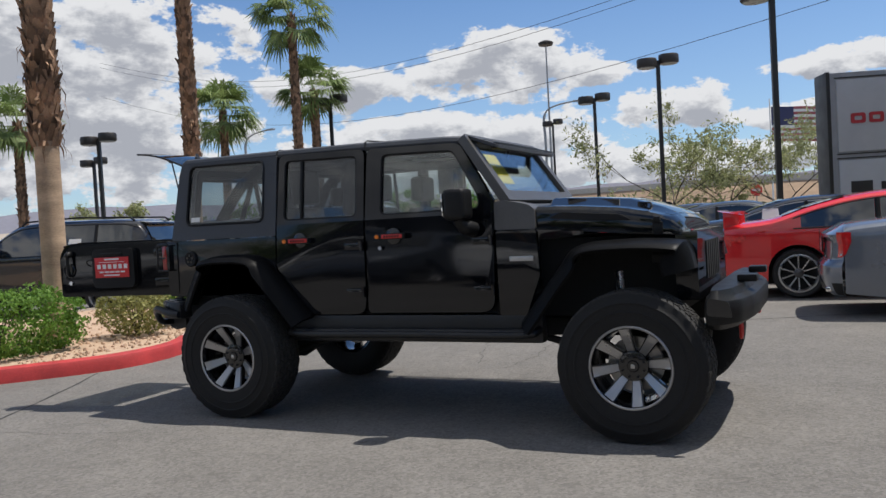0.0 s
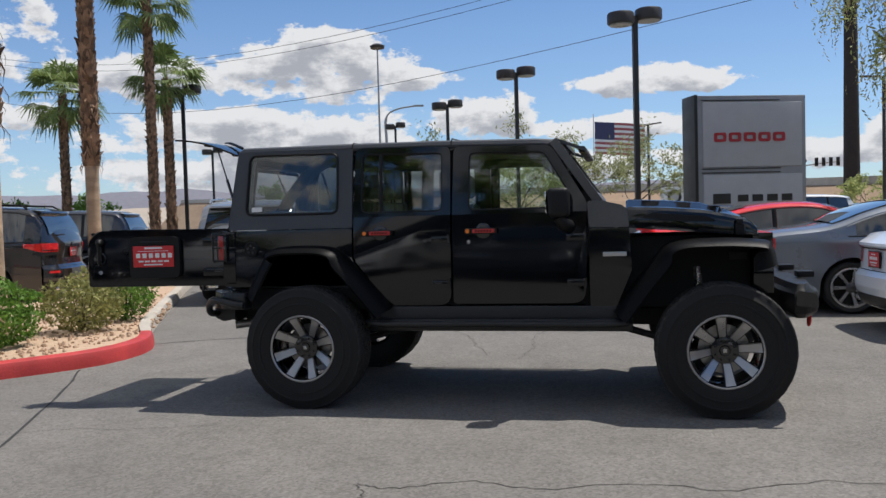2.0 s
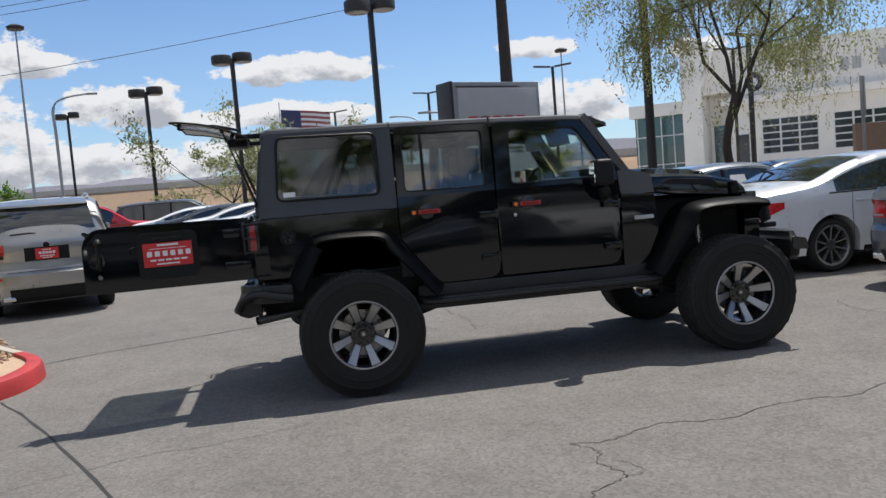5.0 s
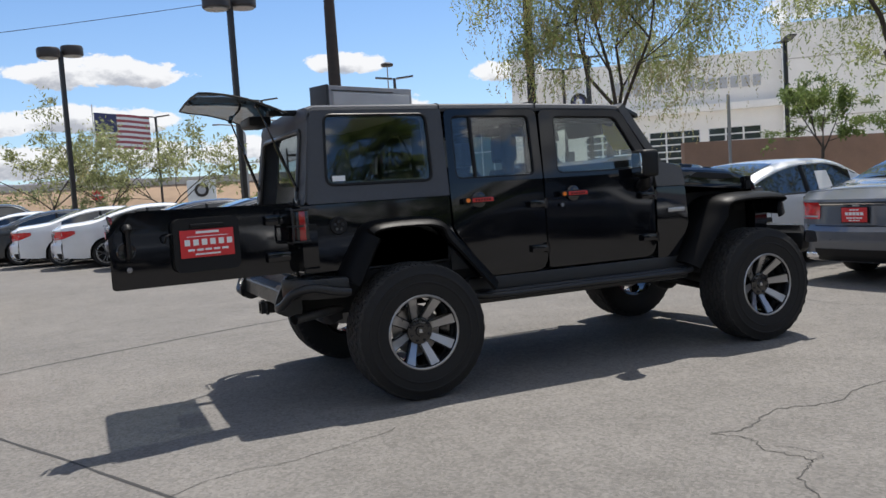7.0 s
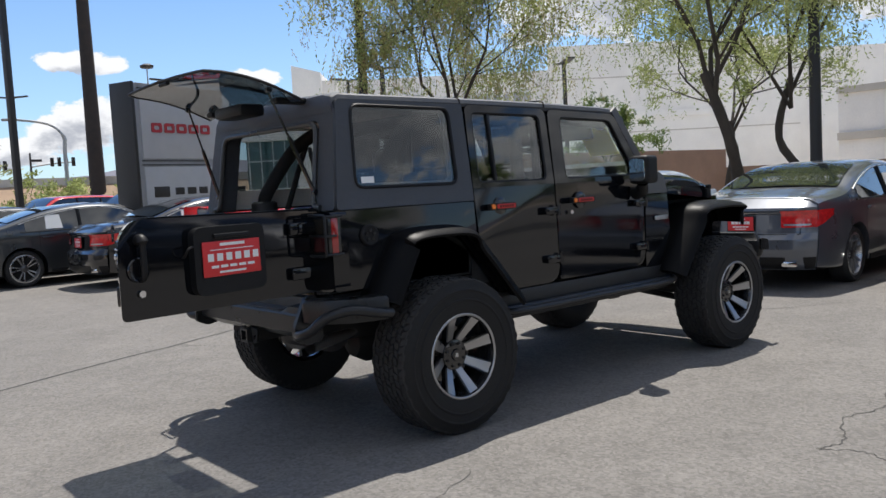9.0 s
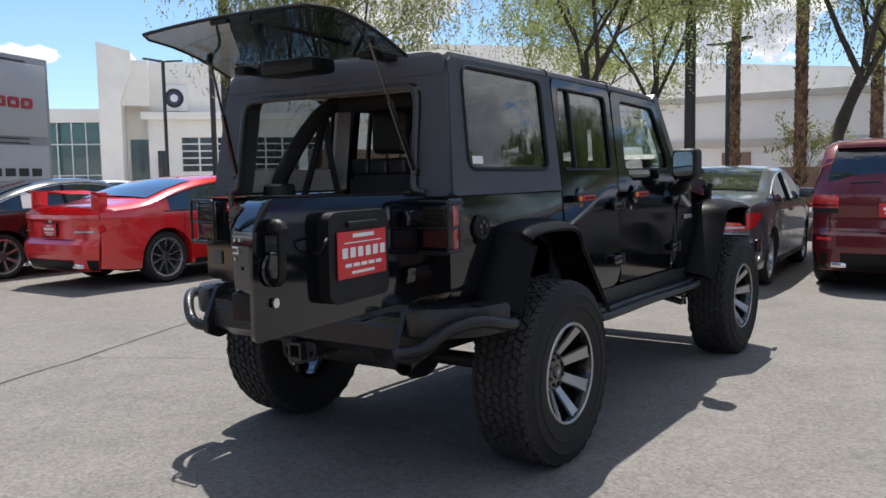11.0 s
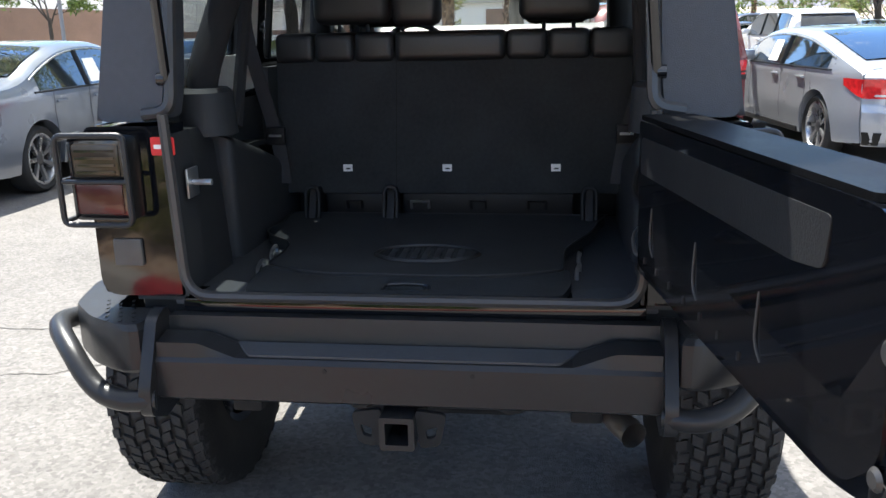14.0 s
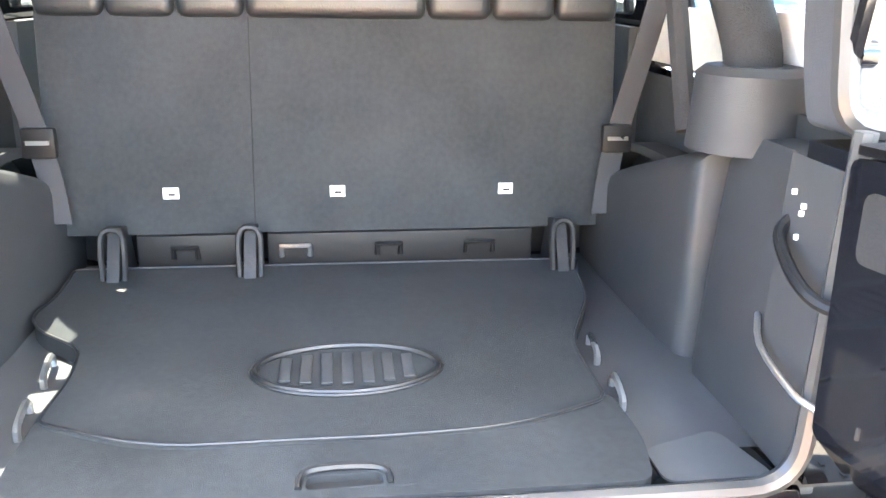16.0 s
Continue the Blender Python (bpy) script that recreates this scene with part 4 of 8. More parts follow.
for x in (0, 2.947):
    bm = bmesh.new()
    tube(bm, [(x, -0.78, 0.445), (x, 0.78, 0.445)], 0.042, 12)
    ax = part("axle", bm, M["dark"], vehicle)
    bm = bmesh.new()
    lathe(bm, [(0.0, -0.16), (0.09, -0.13), (0.14, -0.03), (0.14, 0.03), (0.09, 0.12), (0.0, 0.15)], 16, 'x', (x, -0.05 if x < 1 else 0.25, 0.445))
    part("differential", bm, M["dark"], ax)
    for s in (-1, 1):
        bm = bmesh.new()
        pts = [(x + 0.05 + 0.055 * math.cos(a), s * 0.47 + 0.055 * math.sin(a), 0.52 + 0.26 * a / (2 * math.pi * 5)) for a in [2 * math.pi * i / 10 for i in range(51)]]
        tube(bm, pts, 0.010, 6)
        part("coil_spring", bm, M["under"], ax)
        bm = bmesh.new()
        tube(bm, [(x - 0.10, s * 0.56, 0.36), (x - 0.12, s * 0.55, 0.62), (x - 0.125, s * 0.55, 0.621), (x - 0.14, s * 0.54, 0.98 if x > 1 else 0.80)], [0.02, 0.02, 0.034, 0.034], 10)
        part("shock_absorber", bm, M["zinc"] if x > 1 else M["dark"], ax)
        bm = bmesh.new()
        tube(bm, [(x, s * 0.50, 0.36), (x + (0.75 if x < 1 else -0.75), s * 0.42, 0.56)], 0.026, 8)
        part("control_arm", bm, M["dark"], ax)


def off_road_wheel(at, s):
    """A 35 inch all-terrain tyre on an eight-spoke machined rim."""
    r, yo, yi = 0.445, 0.10, -0.205
    RS = Matrix.Diagonal((0.915, 1, 0.915, 1))
    bm = bmesh.new()
    prof = [(0.238, yo - 0.025), (0.250, yo - 0.005), (0.285, yo + 0.004), (0.318, yo + 0.006), (0.322, yo + 0.011), (0.330, yo + 0.011), (0.334, yo + 0.006), (0.372, yo + 0.006), (0.376, yo + 0.010), (0.384, yo + 0.0095), (0.388, yo + 0.004), (0.408, yo - 0.002), (0.434, yo - 0.014), (0.440, yo - 0.035), (0.440, 0.0), (0.440, yi + 0.10),
            (0.440, yi + 0.035), (0.432, yi + 0.014), (0.408, yi + 0.002), (0.355, yi - 0.006), (0.30, yi - 0.004), (0.238, yi + 0.02)]
    lathe(bm, prof, 64, 'y')
    wheel = part("wheel", bm, M["rubber"], vehicle, "black all-terrain tyre on a machined alloy wheel")
    wheel.matrix_basis = pose(*at, 0, 0, 180 if s < 0 else 0) if s < 0 else pose(*at)
    bm = bmesh.new()
    mid = (yo + yi) / 2
    n = 66
    for k in range(n):
        a = 2 * math.pi * k / n
        for row, (yc, w, ln, sk, zig) in enumerate([(mid + 0.0415 * j, 0.031, 0.033, 0.45 if j % 2 else -0.45, 0.5 * (j % 2)) for j in (-3, -2, -1, 0, 1, 2, 3)]):
            aa = a + zig * 2 * math.pi / n
            h = (0.0105 if abs(yc - mid) < 0.1 else 0.009) - 0.0006 * ((k * 7 + row * 3) % 3)
            q = []
            for du, dy in ((-0.5, -0.5), (0.5, -0.5), (0.5, 0.5), (-0.5, 0.5)):
                y = yc + dy * w + (0.004 if (k + row) % 2 else -0.004)
                ang = aa + du * ln / r + sk * dy * w / r
                base = 0.4405 - (0.010 if abs(y - mid) > 0.135 else 0)
                q.append((ang, y, base))
            lo = [bm.verts.new((bb * math.cos(g), y, bb * math.sin(g))) for g, y, bb in q]
            hi = [bm.verts.new(((bb + h) * math.cos(g * 0.97 + 0.03 * aa), yc + (y - yc) * 0.92, (bb + h) * math.sin(g * 0.97 + 0.03 * aa))) for g, y, bb in q]
            bm.faces.new(hi)
            for i in range(4):
                bm.faces.new((lo[i], lo[(i + 1) % 4], hi[(i + 1) % 4], hi[i]))
        for yc, sg in ((yo - 0.012, 1), (yi + 0.012, -1)):
            q = [(a - 0.036, 0.440), (a + 0.026, 0.440), (a + 0.02, 0.410 if k % 2 else 0.424), (a - 0.035, 0.410 if k % 2 else 0.424)]
            lo = [bm.verts.new((rr * math.cos(g), yc + (0.01 - (rr - 0.400) * 0.55) * sg, rr * math.sin(g))) for g, rr in q]
            hi = [bm.verts.new((rr * math.cos(g), yc + (0.0135 - (rr - 0.400) * 0.47) * sg, rr * math.sin(g))) for g, rr in q]
            bm.faces.new(hi)
            for i in range(4):
                bm.faces.new((lo[i], lo[(i + 1) % 4], hi[(i + 1) % 4], hi[i]))
    tr = part("tread", bm, M["tread"], wheel, smooth=False)
    tr["kind"] = "stuff"
    bm = bmesh.new()
    lathe(bm, [(0.272, yo - 0.012), (0.268, yo - 0.004), (0.256, yo - 0.004), (0.248, yo - 0.018), (0.240, yo - 0.06), (0.232, yi + 0.03), (0.262, yi + 0.02)], 48, 'y')
    part("rim", bm, M["gloss"], wheel, "gloss black rim barrel").matrix_basis = RS
    bm = bmesh.new()
    lathe(bm, [(0.271, yo - 0.006), (0.266, yo - 0.0015), (0.258, yo - 0.0015), (0.253, yo - 0.006)], 48, 'y')
    part("rim_lip", bm, M["machined"], wheel, "machined rim lip").matrix_basis = RS
    for k in range(8):
        bm = bmesh.new()
        rot = pose(0, 0, 0, 0, 45.0 * k + (7.5 if at[0] > 1 else 17.5), 0)
        slab(bm, [rpoly([(0.092, -0.023), (0.20, -0.029), (0.256, -0.035), (0.262, 0.0), (0.256, 0.035), (0.20, 0.029), (0.092, 0.023)], 0.005)], lambda u, v, d: rot @ Vector((u, yo - 0.014 - d - 0.085 * max(0, (0.25 - u) / 0.16), v)), 0, 0.03)
        sp = part("spoke", bm, M["machined"], wheel, smooth=False)
        sp.matrix_basis = RS
        bm = bmesh.new()
        for e in (-1, 1):
            slab(bm, [[(0.095, e * 0.0235), (0.250, e * 0.0355), (0.248, e * 0.041), (0.095, e * 0.030)]], lambda u, v, d: rot @ Vector((u, yo - 0.024 - d - 0.085 * max(0, (0.25 - u) / 0.16), v)), 0, 0.035)
        part("spoke_flank", bm, M["gloss"], sp, smooth=False)
    bm = bmesh.new()
    HY = yo - 0.078
    lathe(bm, [(0.0, HY + 0.006), (0.030, HY + 0.005), (0.036, HY - 0.004), (0.055, HY - 0.004), (0.086, HY - 0.010), (0.096, HY - 0.03), (0.098, HY - 0.08)], 32, 'y')
    hub = part("hub_cap", bm, M["gloss"], wheel)
    bm = bmesh.new()
    box(bm, -0.012, 0.012, HY + 0.005, HY + 0.008, -0.012, 0.012, 0.003)
    part("cap_emblem", bm, M["zinc"], hub)
    for k in range(8):
        a = 2 * math.pi * (k + 0.5) / 8
        bm = bmesh.new()
        disc(bm, (0.068 * math.cos(a), HY - 0.012, 0.068 * math.sin(a)), 0.0085, 'y', 0.014, 6)
        part("wheel_nut", bm, M["dark"], hub)
    bm = bmesh.new()
    lathe(bm, [(0.04, -0.055), (0.165, -0.055), (0.165, -0.08), (0.04, -0.08)], 32, 'y')
    part("brake_disc", bm, M["brake"], wheel)


for x in (0, 2.947):
    for s in (-1, 1):
        off_road_wheel((x, s * 0.895, 0.445), s)

# tailgate, swung open on its side hinges
gate = bmesh.new()
# local axes: x from the hinge along the gate, y out of its outer face, z up
GW = 1.153
q = rpoly([(0.0, 0.888), (GW, 0.898), (GW, 1.25), (GW - 0.07, 1.342), (0.0, 1.325)], [0.02, 0.03, 0.08, 0.08, 0.02])
END = 0.46


def gatef(u, v, d):
    return Vector((u - (END * d if u > 0.6 else 0), -d - 0.010 * ((v - 1.1) / 0.22) ** 2, v))


slab(gate, [q], gatef, 0, 0.022)
q = rpoly([(0.03, 0.985), (GW - 0.16, 0.985), (GW - 0.05, 1.01), (GW - 0.001, 1.05), (GW - 0.001, 1.25), (GW - 0.072, 1.338), (0.03, 1.322)], [0.02, 0.05, 0.03, 0.03, 0.08, 0.08, 0.02])
slab(gate, [q], gatef, 0.022, 0.128)
GATE = part("tailgate", gate, M["black"], vehicle, "black tailgate swung open with a dealer plate")
GATE.matrix_basis = pose(-0.700, -0.664, 0, 0, 0, 189.0)
bm = bmesh.new()
slab(bm, [rpoly([(0.40, 0.965), (0.80, 0.965), (0.80, 1.285), (0.40, 1.285)], 0.05)], lambda u, v, d: Vector((u, 0.046 - d - 0.01 * (abs(u - 0.6) / 0.2) ** 4, v)), 0, 0.050)
ph = part("plate_holder", bm, M["plastic"], GATE)
bm = bmesh.new()
box(bm, 0.44, 0.765, 0.044, 0.050, 1.05, 1.215, 0.003)
pl = part("dealer_plate", bm, M["redprint"], ph, "red and white paper dealer plate")
for z0, z1, u0, u1 in ((1.192, 1.206, 0.53, 0.67), (1.173, 1.177, 0.48, 0.725), (1.064, 1.074, 0.53, 0.68)):
    bm = bmesh.new()
    box(bm, u0, u1, 0.050, 0.052, z0, z1)
    part("print_bar", bm, M["white"], pl)
bm = bmesh.new()
for k in range(6):
    u = 0.452 + 0.051 * k
    box(bm, u, u + 0.033, 0.050, 0.052, 1.122, 1.158, 0.002)
part("print_bar", bm, M["white"], pl)
bm = bmesh.new()
for k in range(5):
    u = 0.478 + 0.051 * k
    box(bm, u, u + 0.040, 0.050, 0.052, 1.089, 1.102, 0.002)
part("print_bar", bm, M["white"], pl)
bm = bmesh.new()
box(bm, 0.50, 0.70, 0.044, 0.057, 1.228, 1.25, 0.006)
part("plate_lamp", bm, M["plastic"], ph)
bm = bmesh.new()
tube(bm, smooth_path([(0.80, 0.03, 1.20), (0.84, 0.05, 1.19), (0.845, 0.03, 1.16), (0.84, 0.0, 1.15)], 4), 0.006, 6)
part("lamp_cable", bm, M["plastic"], ph)
bm = bmesh.new()
tube(bm, smooth_path([(1.05, -0.01, 1.25), (1.05, 0.024, 1.25), (1.05, 0.030, 1.20), (1.05, 0.028, 1.13), (1.05, 0.022, 1.085), (1.05, -0.008, 1.075)], 4), [0.026] * 6 + [0.014] * 15, 10)
part("gate_handle", bm, M["plastic"], GATE)
bm = bmesh.new()
lathe(bm, [(0.0, -0.004), (0.045, 0.0), (0.05, 0.006), (0.055, 0.0)], 20, 'y', (1.06, 0.0, 1.12))
part("handle_cup", bm, M["gloss"], GATE)
bm = bmesh.new()
disc(bm, (1.052, -0.004, 1.012), 0.016, 'y', 0.008, 14)
part("gate_lock", bm, M["chrome"], GATE)
for z in (1.235, 1.0):
    bm = bmesh.new()
    box(bm, -0.03, 0.22, 0.0, 0.022, z - 0.032, z + 0.032, 0.010)
    tube(bm, [(-0.015, 0.02, z - 0.05), (-0.015, 0.02, z + 0.05)], 0.022, 10)
    part("gate_hinge", bm, M["black"], GATE)
# inside of the gate: trim, ribs, latch
# added matt strip hides the bright sky mirrored in the glossy gate top
bm = bmesh.new()
slab(bm, [rpoly([(0.03, -0.012), (0.985, -0.012), (0.975, -0.126), (0.03, -0.126)], 0.01)], lambda u, v, d: Vector((u, v - 0.009, 1.3335 + 0.0145 * u - d)), 0, 0.010)
part("gate_top_strip", bm, M["flare"], GATE, "matt black strip added on the gate's top edge to dull its sky reflection")
bm = bmesh.new()
slab(bm, [rpoly([(0.06, 1.212), (0.80, 1.226), (0.885, 1.238), (0.895, 1.306), (0.06, 1.290)], 0.015)], lambda u, v, d: Vector((u, -0.128 - d, v)), 0, 0.012)
part("gate_pad", bm, M["leather"], GATE, "grey padded strip inside the tailgate")
bm = bmesh.new()
slab(bm, [rpoly([(0.05, 1.0), (GW - 0.19, 1.0), (GW - 0.12, 1.06), (GW - 0.12, 1.20), (0.05, 1.29)], 0.03)], lambda u, v, d: Vector((u, -0.1285 - d, v)), 0, 0.005)
part("gate_inner_skin", bm, M["gloss"], GATE)
for u0 in (0.14, 0.42, 0.70):
    bm = bmesh.new()
    tube(bm, smooth_path([(u0, -0.134, 1.15), (u0, -0.136, 1.08), (u0 + 0.02, -0.134, 1.05)], 3), 0.0022, 6)
    part("gate_rib", bm, M["seal"], GATE)
for k in range(7):
    bm = bmesh.new()
    u = 0.10 + 0.09 * k
    box(bm, u, u + 0.004, -0.137, -0.133, 1.02, 1.035, 0.001)
    part("gate_clip", bm, M["dark"], GATE)
# end face of the gate leans inwards; its fittings stand on it
EF = Matrix.Translation((GW - END * 0.09, -0.090, 0.098)) @ pose(0, 0, 0, 0, 0, -24.7)
bm = bmesh.new()
box(bm, -0.006, 0.008, -0.032, 0.012, 1.072, 1.078, 0.002)
box(bm, -0.006, 0.008, -0.032, 0.012, 1.090, 1.096, 0.002)
box(bm, -0.006, 0.010, 0.008, 0.014, 1.072, 1.096, 0.002)
bmesh.ops.transform(bm, matrix=EF, verts=bm.verts[:])
part("gate_latch", bm, M["chrome"], GATE, "bright zinc latch")
for y, z in ((-0.020, 1.115), (0.014, 1.116), (-0.020, 1.057)):
    bm = bmesh.new()
    disc(bm, (-0.004, y, z), 0.006, 'x', 0.009, 10)
    bmesh.ops.transform(bm, matrix=EF, verts=bm.verts[:])
    part("latch_bolt", bm, M["chrome"], GATE)
bm = bmesh.new()
box(bm, GW - 0.135, GW - 0.050, -0.135, -0.05, 0.955, 1.045, 0.010)
part("gate_bump_stop", bm, M["plastic"], GATE, "grey rubber stop block")
for yy, zz in ((0.020, 1.03), (-0.012, 1.15)):
    bm = bmesh.new()
    disc(bm, (-0.004, yy, zz), 0.007, 'x', 0.006, 10)
    bmesh.ops.transform(bm, matrix=EF, verts=bm.verts[:])
    part("drain_hole", bm, M["under"], GATE)
bm = bmesh.new()
slab(bm, [rpoly([(-0.036, 1.145), (0.012, 1.19), (0.060, 1.215), (0.045, 1.232), (-0.034, 1.212)], 0.012)], lambda u, v, d: EF @ Vector((0.002 + d, u, v)), 0, 0.010)
part("gate_end_cap", bm, M["gloss"], GATE, "glossy rounded cap at the top of the gate's end")
for zz, rr in ((1.19, 0.012), (1.045, 0.010)):
    bm = bmesh.new()
    lathe(bm, [(0.0, -0.003), (rr, -0.003), (rr * 1.5, 0.002)], 14, 'y', (GW - 0.12, -0.136, zz))
    part("grommet", bm, M["seal"], GATE)
# check strap and cable between gate and body
bm = bmesh.new()
tube(bm, smooth_path([(-0.585, -0.575, 1.205), (-0.60, -0.553, 1.185), (-0.68, -0.536, 1.155), (-0.735, -0.545, 1.14), (-0.79, -0.585, 1.145), (-0.84, -0.62, 1.15)], 4), 0.0085, 8)
part("wire_conduit", bm, M["plastic"], vehicle)
bm = bmesh.new()
tube(bm, smooth_path([(-0.52, -0.585, 1.045), (-0.60, -0.547, 1.035), (-0.69, -0.538, 1.02), (-0.74, -0.548, 1.013), (-0.86, -0.625, 1.0)], 3), 0.0045, 8)
tube(bm, [(-0.84, -0.618, 1.0), (-0.90, -0.64, 0.995)], 0.013, 8)
part("check_rod", bm, M["zinc"], vehicle)

# rear glass, lifted on its struts
HR, HTZ = Vector((-0.690, 0, 1.937)), Vector((-1.225, 0, 2.075))


def hatchf(u, v, d):
    """u across, v from the hinge 0 to the free edge 1; sagging a little towards the edge."""
    p = HR.lerp(HTZ, v)
    n = Vector((HTZ.z - HR.z, 0, -(HTZ.x - HR.x))).normalized()
    return Vector((p.x, u, p.z + 0.03 * math.sin(math.pi * v))) + n * (-d) + Vector((0, 0, -0.02 * (u / 0.6) ** 2))


bm = bmesh.new()
rows = []
for j in range(9):
    v = j / 8
    w = 0.565 - 0.055 * max(0, (v - 0.85) / 0.15) ** 2
    rows.append([(w * (2 * i / 12 - 1), v) for i in range(13)])
for dd in (0.0, 0.006):
    g = [[bm.verts.new(hatchf(u, v, dd)) for u, v in r] for r in rows]
    for r1, r2 in zip(g, g[1:]):
        for i in range(12):
            bm.faces.new((r1[i], r1[i + 1], r2[i + 1], r2[i]))
HATCH = part("rear_hatch", bm, M["hatchglass"], vehicle, "tinted rear hatch glass raised on gas struts")
bm = bmesh.new()
edge = [hatchf(r[0][0], r[0][1], 0.003) for r in rows] + [hatchf(u, v, 0.003) for u, v in rows[-1][1:]] + [hatchf(r[-1][0], r[-1][1], 0.003) for r in reversed(rows[:-1])]
tube(bm, edge, 0.008, 6)
part("hatch_edge", bm, M["plastic"], HATCH)
bm = bmesh.new()
box(bm, -0.86, -0.70, -0.17, 0.17, 1.872, 1.945, 0.03)
part("wiper_motor_cover", bm, M["plastic"], HATCH)
for s in (-1, 1):
    bm = bmesh.new()
    box(bm, -0.78, -0.585, s * 0.40 - 0.035, s * 0.40 + 0.035, 1.915, 1.95, 0.012)
    part("hatch_hinge", bm, M["plastic"], vehicle)
bm = bmesh.new()
tube(bm, [hatchf(-0.05, 0.98, 0.02), hatchf(0.05, 0.98, 0.02)], 0.012, 8)
part("hatch_handle", bm, M["plastic"], HATCH)
bm = bmesh.new()
tube(bm, smooth_path([hatchf(-0.30, 0.12, -0.03), hatchf(-0.1, 0.5, -0.02), hatchf(0.02, 0.7, -0.014)], 4), [0.012] * 5 + [0.007] * 4, 6)
part("wiper", bm, M["plastic"], HATCH)
for s in (-1, 1):
    bm = bmesh.new()
    a, b = hatchf(s * 0.50, 0.32, 0.02), Vector((-0.665, s * 0.575, 1.42))
    m_ = a.lerp(b, 0.45)
    tube(bm, [a, m_, m_ + (b - a) * 0.001, b], [0.006, 0.006, 0.012, 0.012], 8)
    disc(bm, a, 0.016, 'y', s * 0.02, 10)
    disc(bm, b, 0.016, 'y', s * 0.02, 10)
    part("gas_strut", bm, M["gloss"], HATCH)

# ---- cabin and load bay ----
bm = bmesh.new()
box(bm, -0.66, 2.30, -0.70, 0.70, 0.70, 0.86)
part("floor_pan", bm, M["under"], vehicle)
bm = bmesh.new()
box(bm, -0.69, 0.30, -0.60, 0.60, 0.858, 0.872, 0.004)
part("load_floor", bm, M["baytrim"], vehicle, "black moulded load floor")
# carpet mat with its front flap
bm = bmesh.new()
mat_o = rpoly([(-0.49, 0.425), (-0.36, 0.42), (-0.24, 0.435), (-0.17, 0.52), (-0.10, 0.56), (0.0, 0.545), (0.16, 0.555), (0.16, -0.53), (0.08, -0.50), (-0.10, -0.47), (-0.29, -0.385), (-0.49, -0.38), (-0.56, -0.23), (-0.568, 0.0), (-0.571, 0.26)], [0.02, 0.03, 0.04, 0.05, 0.04, 0.04, 0.02, 0.02, 0.04, 0.05, 0.05, 0.02, 0.08, 0.1, 0.08], 5)
slab(bm, [mat_o], lambda u, v, d: Vector((u, v, 0.908 - d + 0.006 * noise.noise(Vector((u * 4, v * 4, 0))))), 0, 0.032)
mt = part("cargo_mat", bm, M["carpet"], vehicle, "black carpet load mat with an oval emblem")
bm = bmesh.new()
slab(bm, [rpoly([(-0.692, 0.415), (-0.60, 0.435), (-0.47, 0.432), (-0.545, 0.26), (-0.545, 0.0), (-0.535, -0.22), (-0.47, -0.395), (-0.60, -0.40), (-0.698, -0.375)], [0.02, 0.05, 0.01, 0.08, 0.1, 0.08, 0.01, 0.05, 0.02], 4), rpoly([(-0.672, 0.058), (-0.643, 0.055), (-0.643, -0.037), (-0.672, -0.040)], 0.01)], lambda u, v, d: Vector((u, v, 0.901 - d + 0.005 * noise.noise(Vector((u * 6, v * 6, 3))))), 0, 0.026)
part("mat_flap", bm, M["carpet"], mt)
bm = bmesh.new()
ed = [Vector((u, v, 0.909 + 0.006 * noise.noise(Vector((u * 4, v * 4, 0))))) for u, v in mat_o]
tube(bm, ed + ed[:1], 0.0026, 6, False)
part("mat_edging", bm, M["leather"], mt, "black bound mat edge")
bm = bmesh.new()
box(bm, -0.682, -0.634, -0.052, 0.070, 0.883, 0.8895, 0.002)
part("handle_slot", bm, M["under"], mt)
bm = bmesh.new()
tube(bm, smooth_path([(-0.670, 0.066, 0.899), (-0.640, 0.058, 0.904), (-0.634, 0.01, 0.906), (-0.640, -0.040, 0.904), (-0.670, -0.048, 0.899)], 4), 0.005, 6)
part("slot_rim", bm, M["leather"], mt)
bm = bmesh.new()
oval = [(0.083 * math.cos(a), 0.143 * math.sin(a)) for a in [2 * math.pi * i / 40 for i in range(40)]]
tube(bm, [Vector((-0.360 + x, y, 0.9105)) for x, y in oval + oval[:1]], 0.005, 6, False)
tube(bm, [Vector((-0.360 + x * 1.09, y * 1.05, 0.9095)) for x, y in oval + oval[:1]], 0.003, 6, False)
em = part("oval_emblem", bm, M["leather"], mt, "embossed oval emblem")
for k in range(7):
    bm = bmesh.new()
    y = -0.096 + 0.032 * k
    h = 0.055 * math.sqrt(max(0.2, 1 - (y / 0.14) ** 2))
    box(bm, -0.360 - h, -0.360 + h, y - 0.009, y + 0.009, 0.908, 0.9125, 0.003)
    part("emboss_bar", bm, M["vinyl"], em)
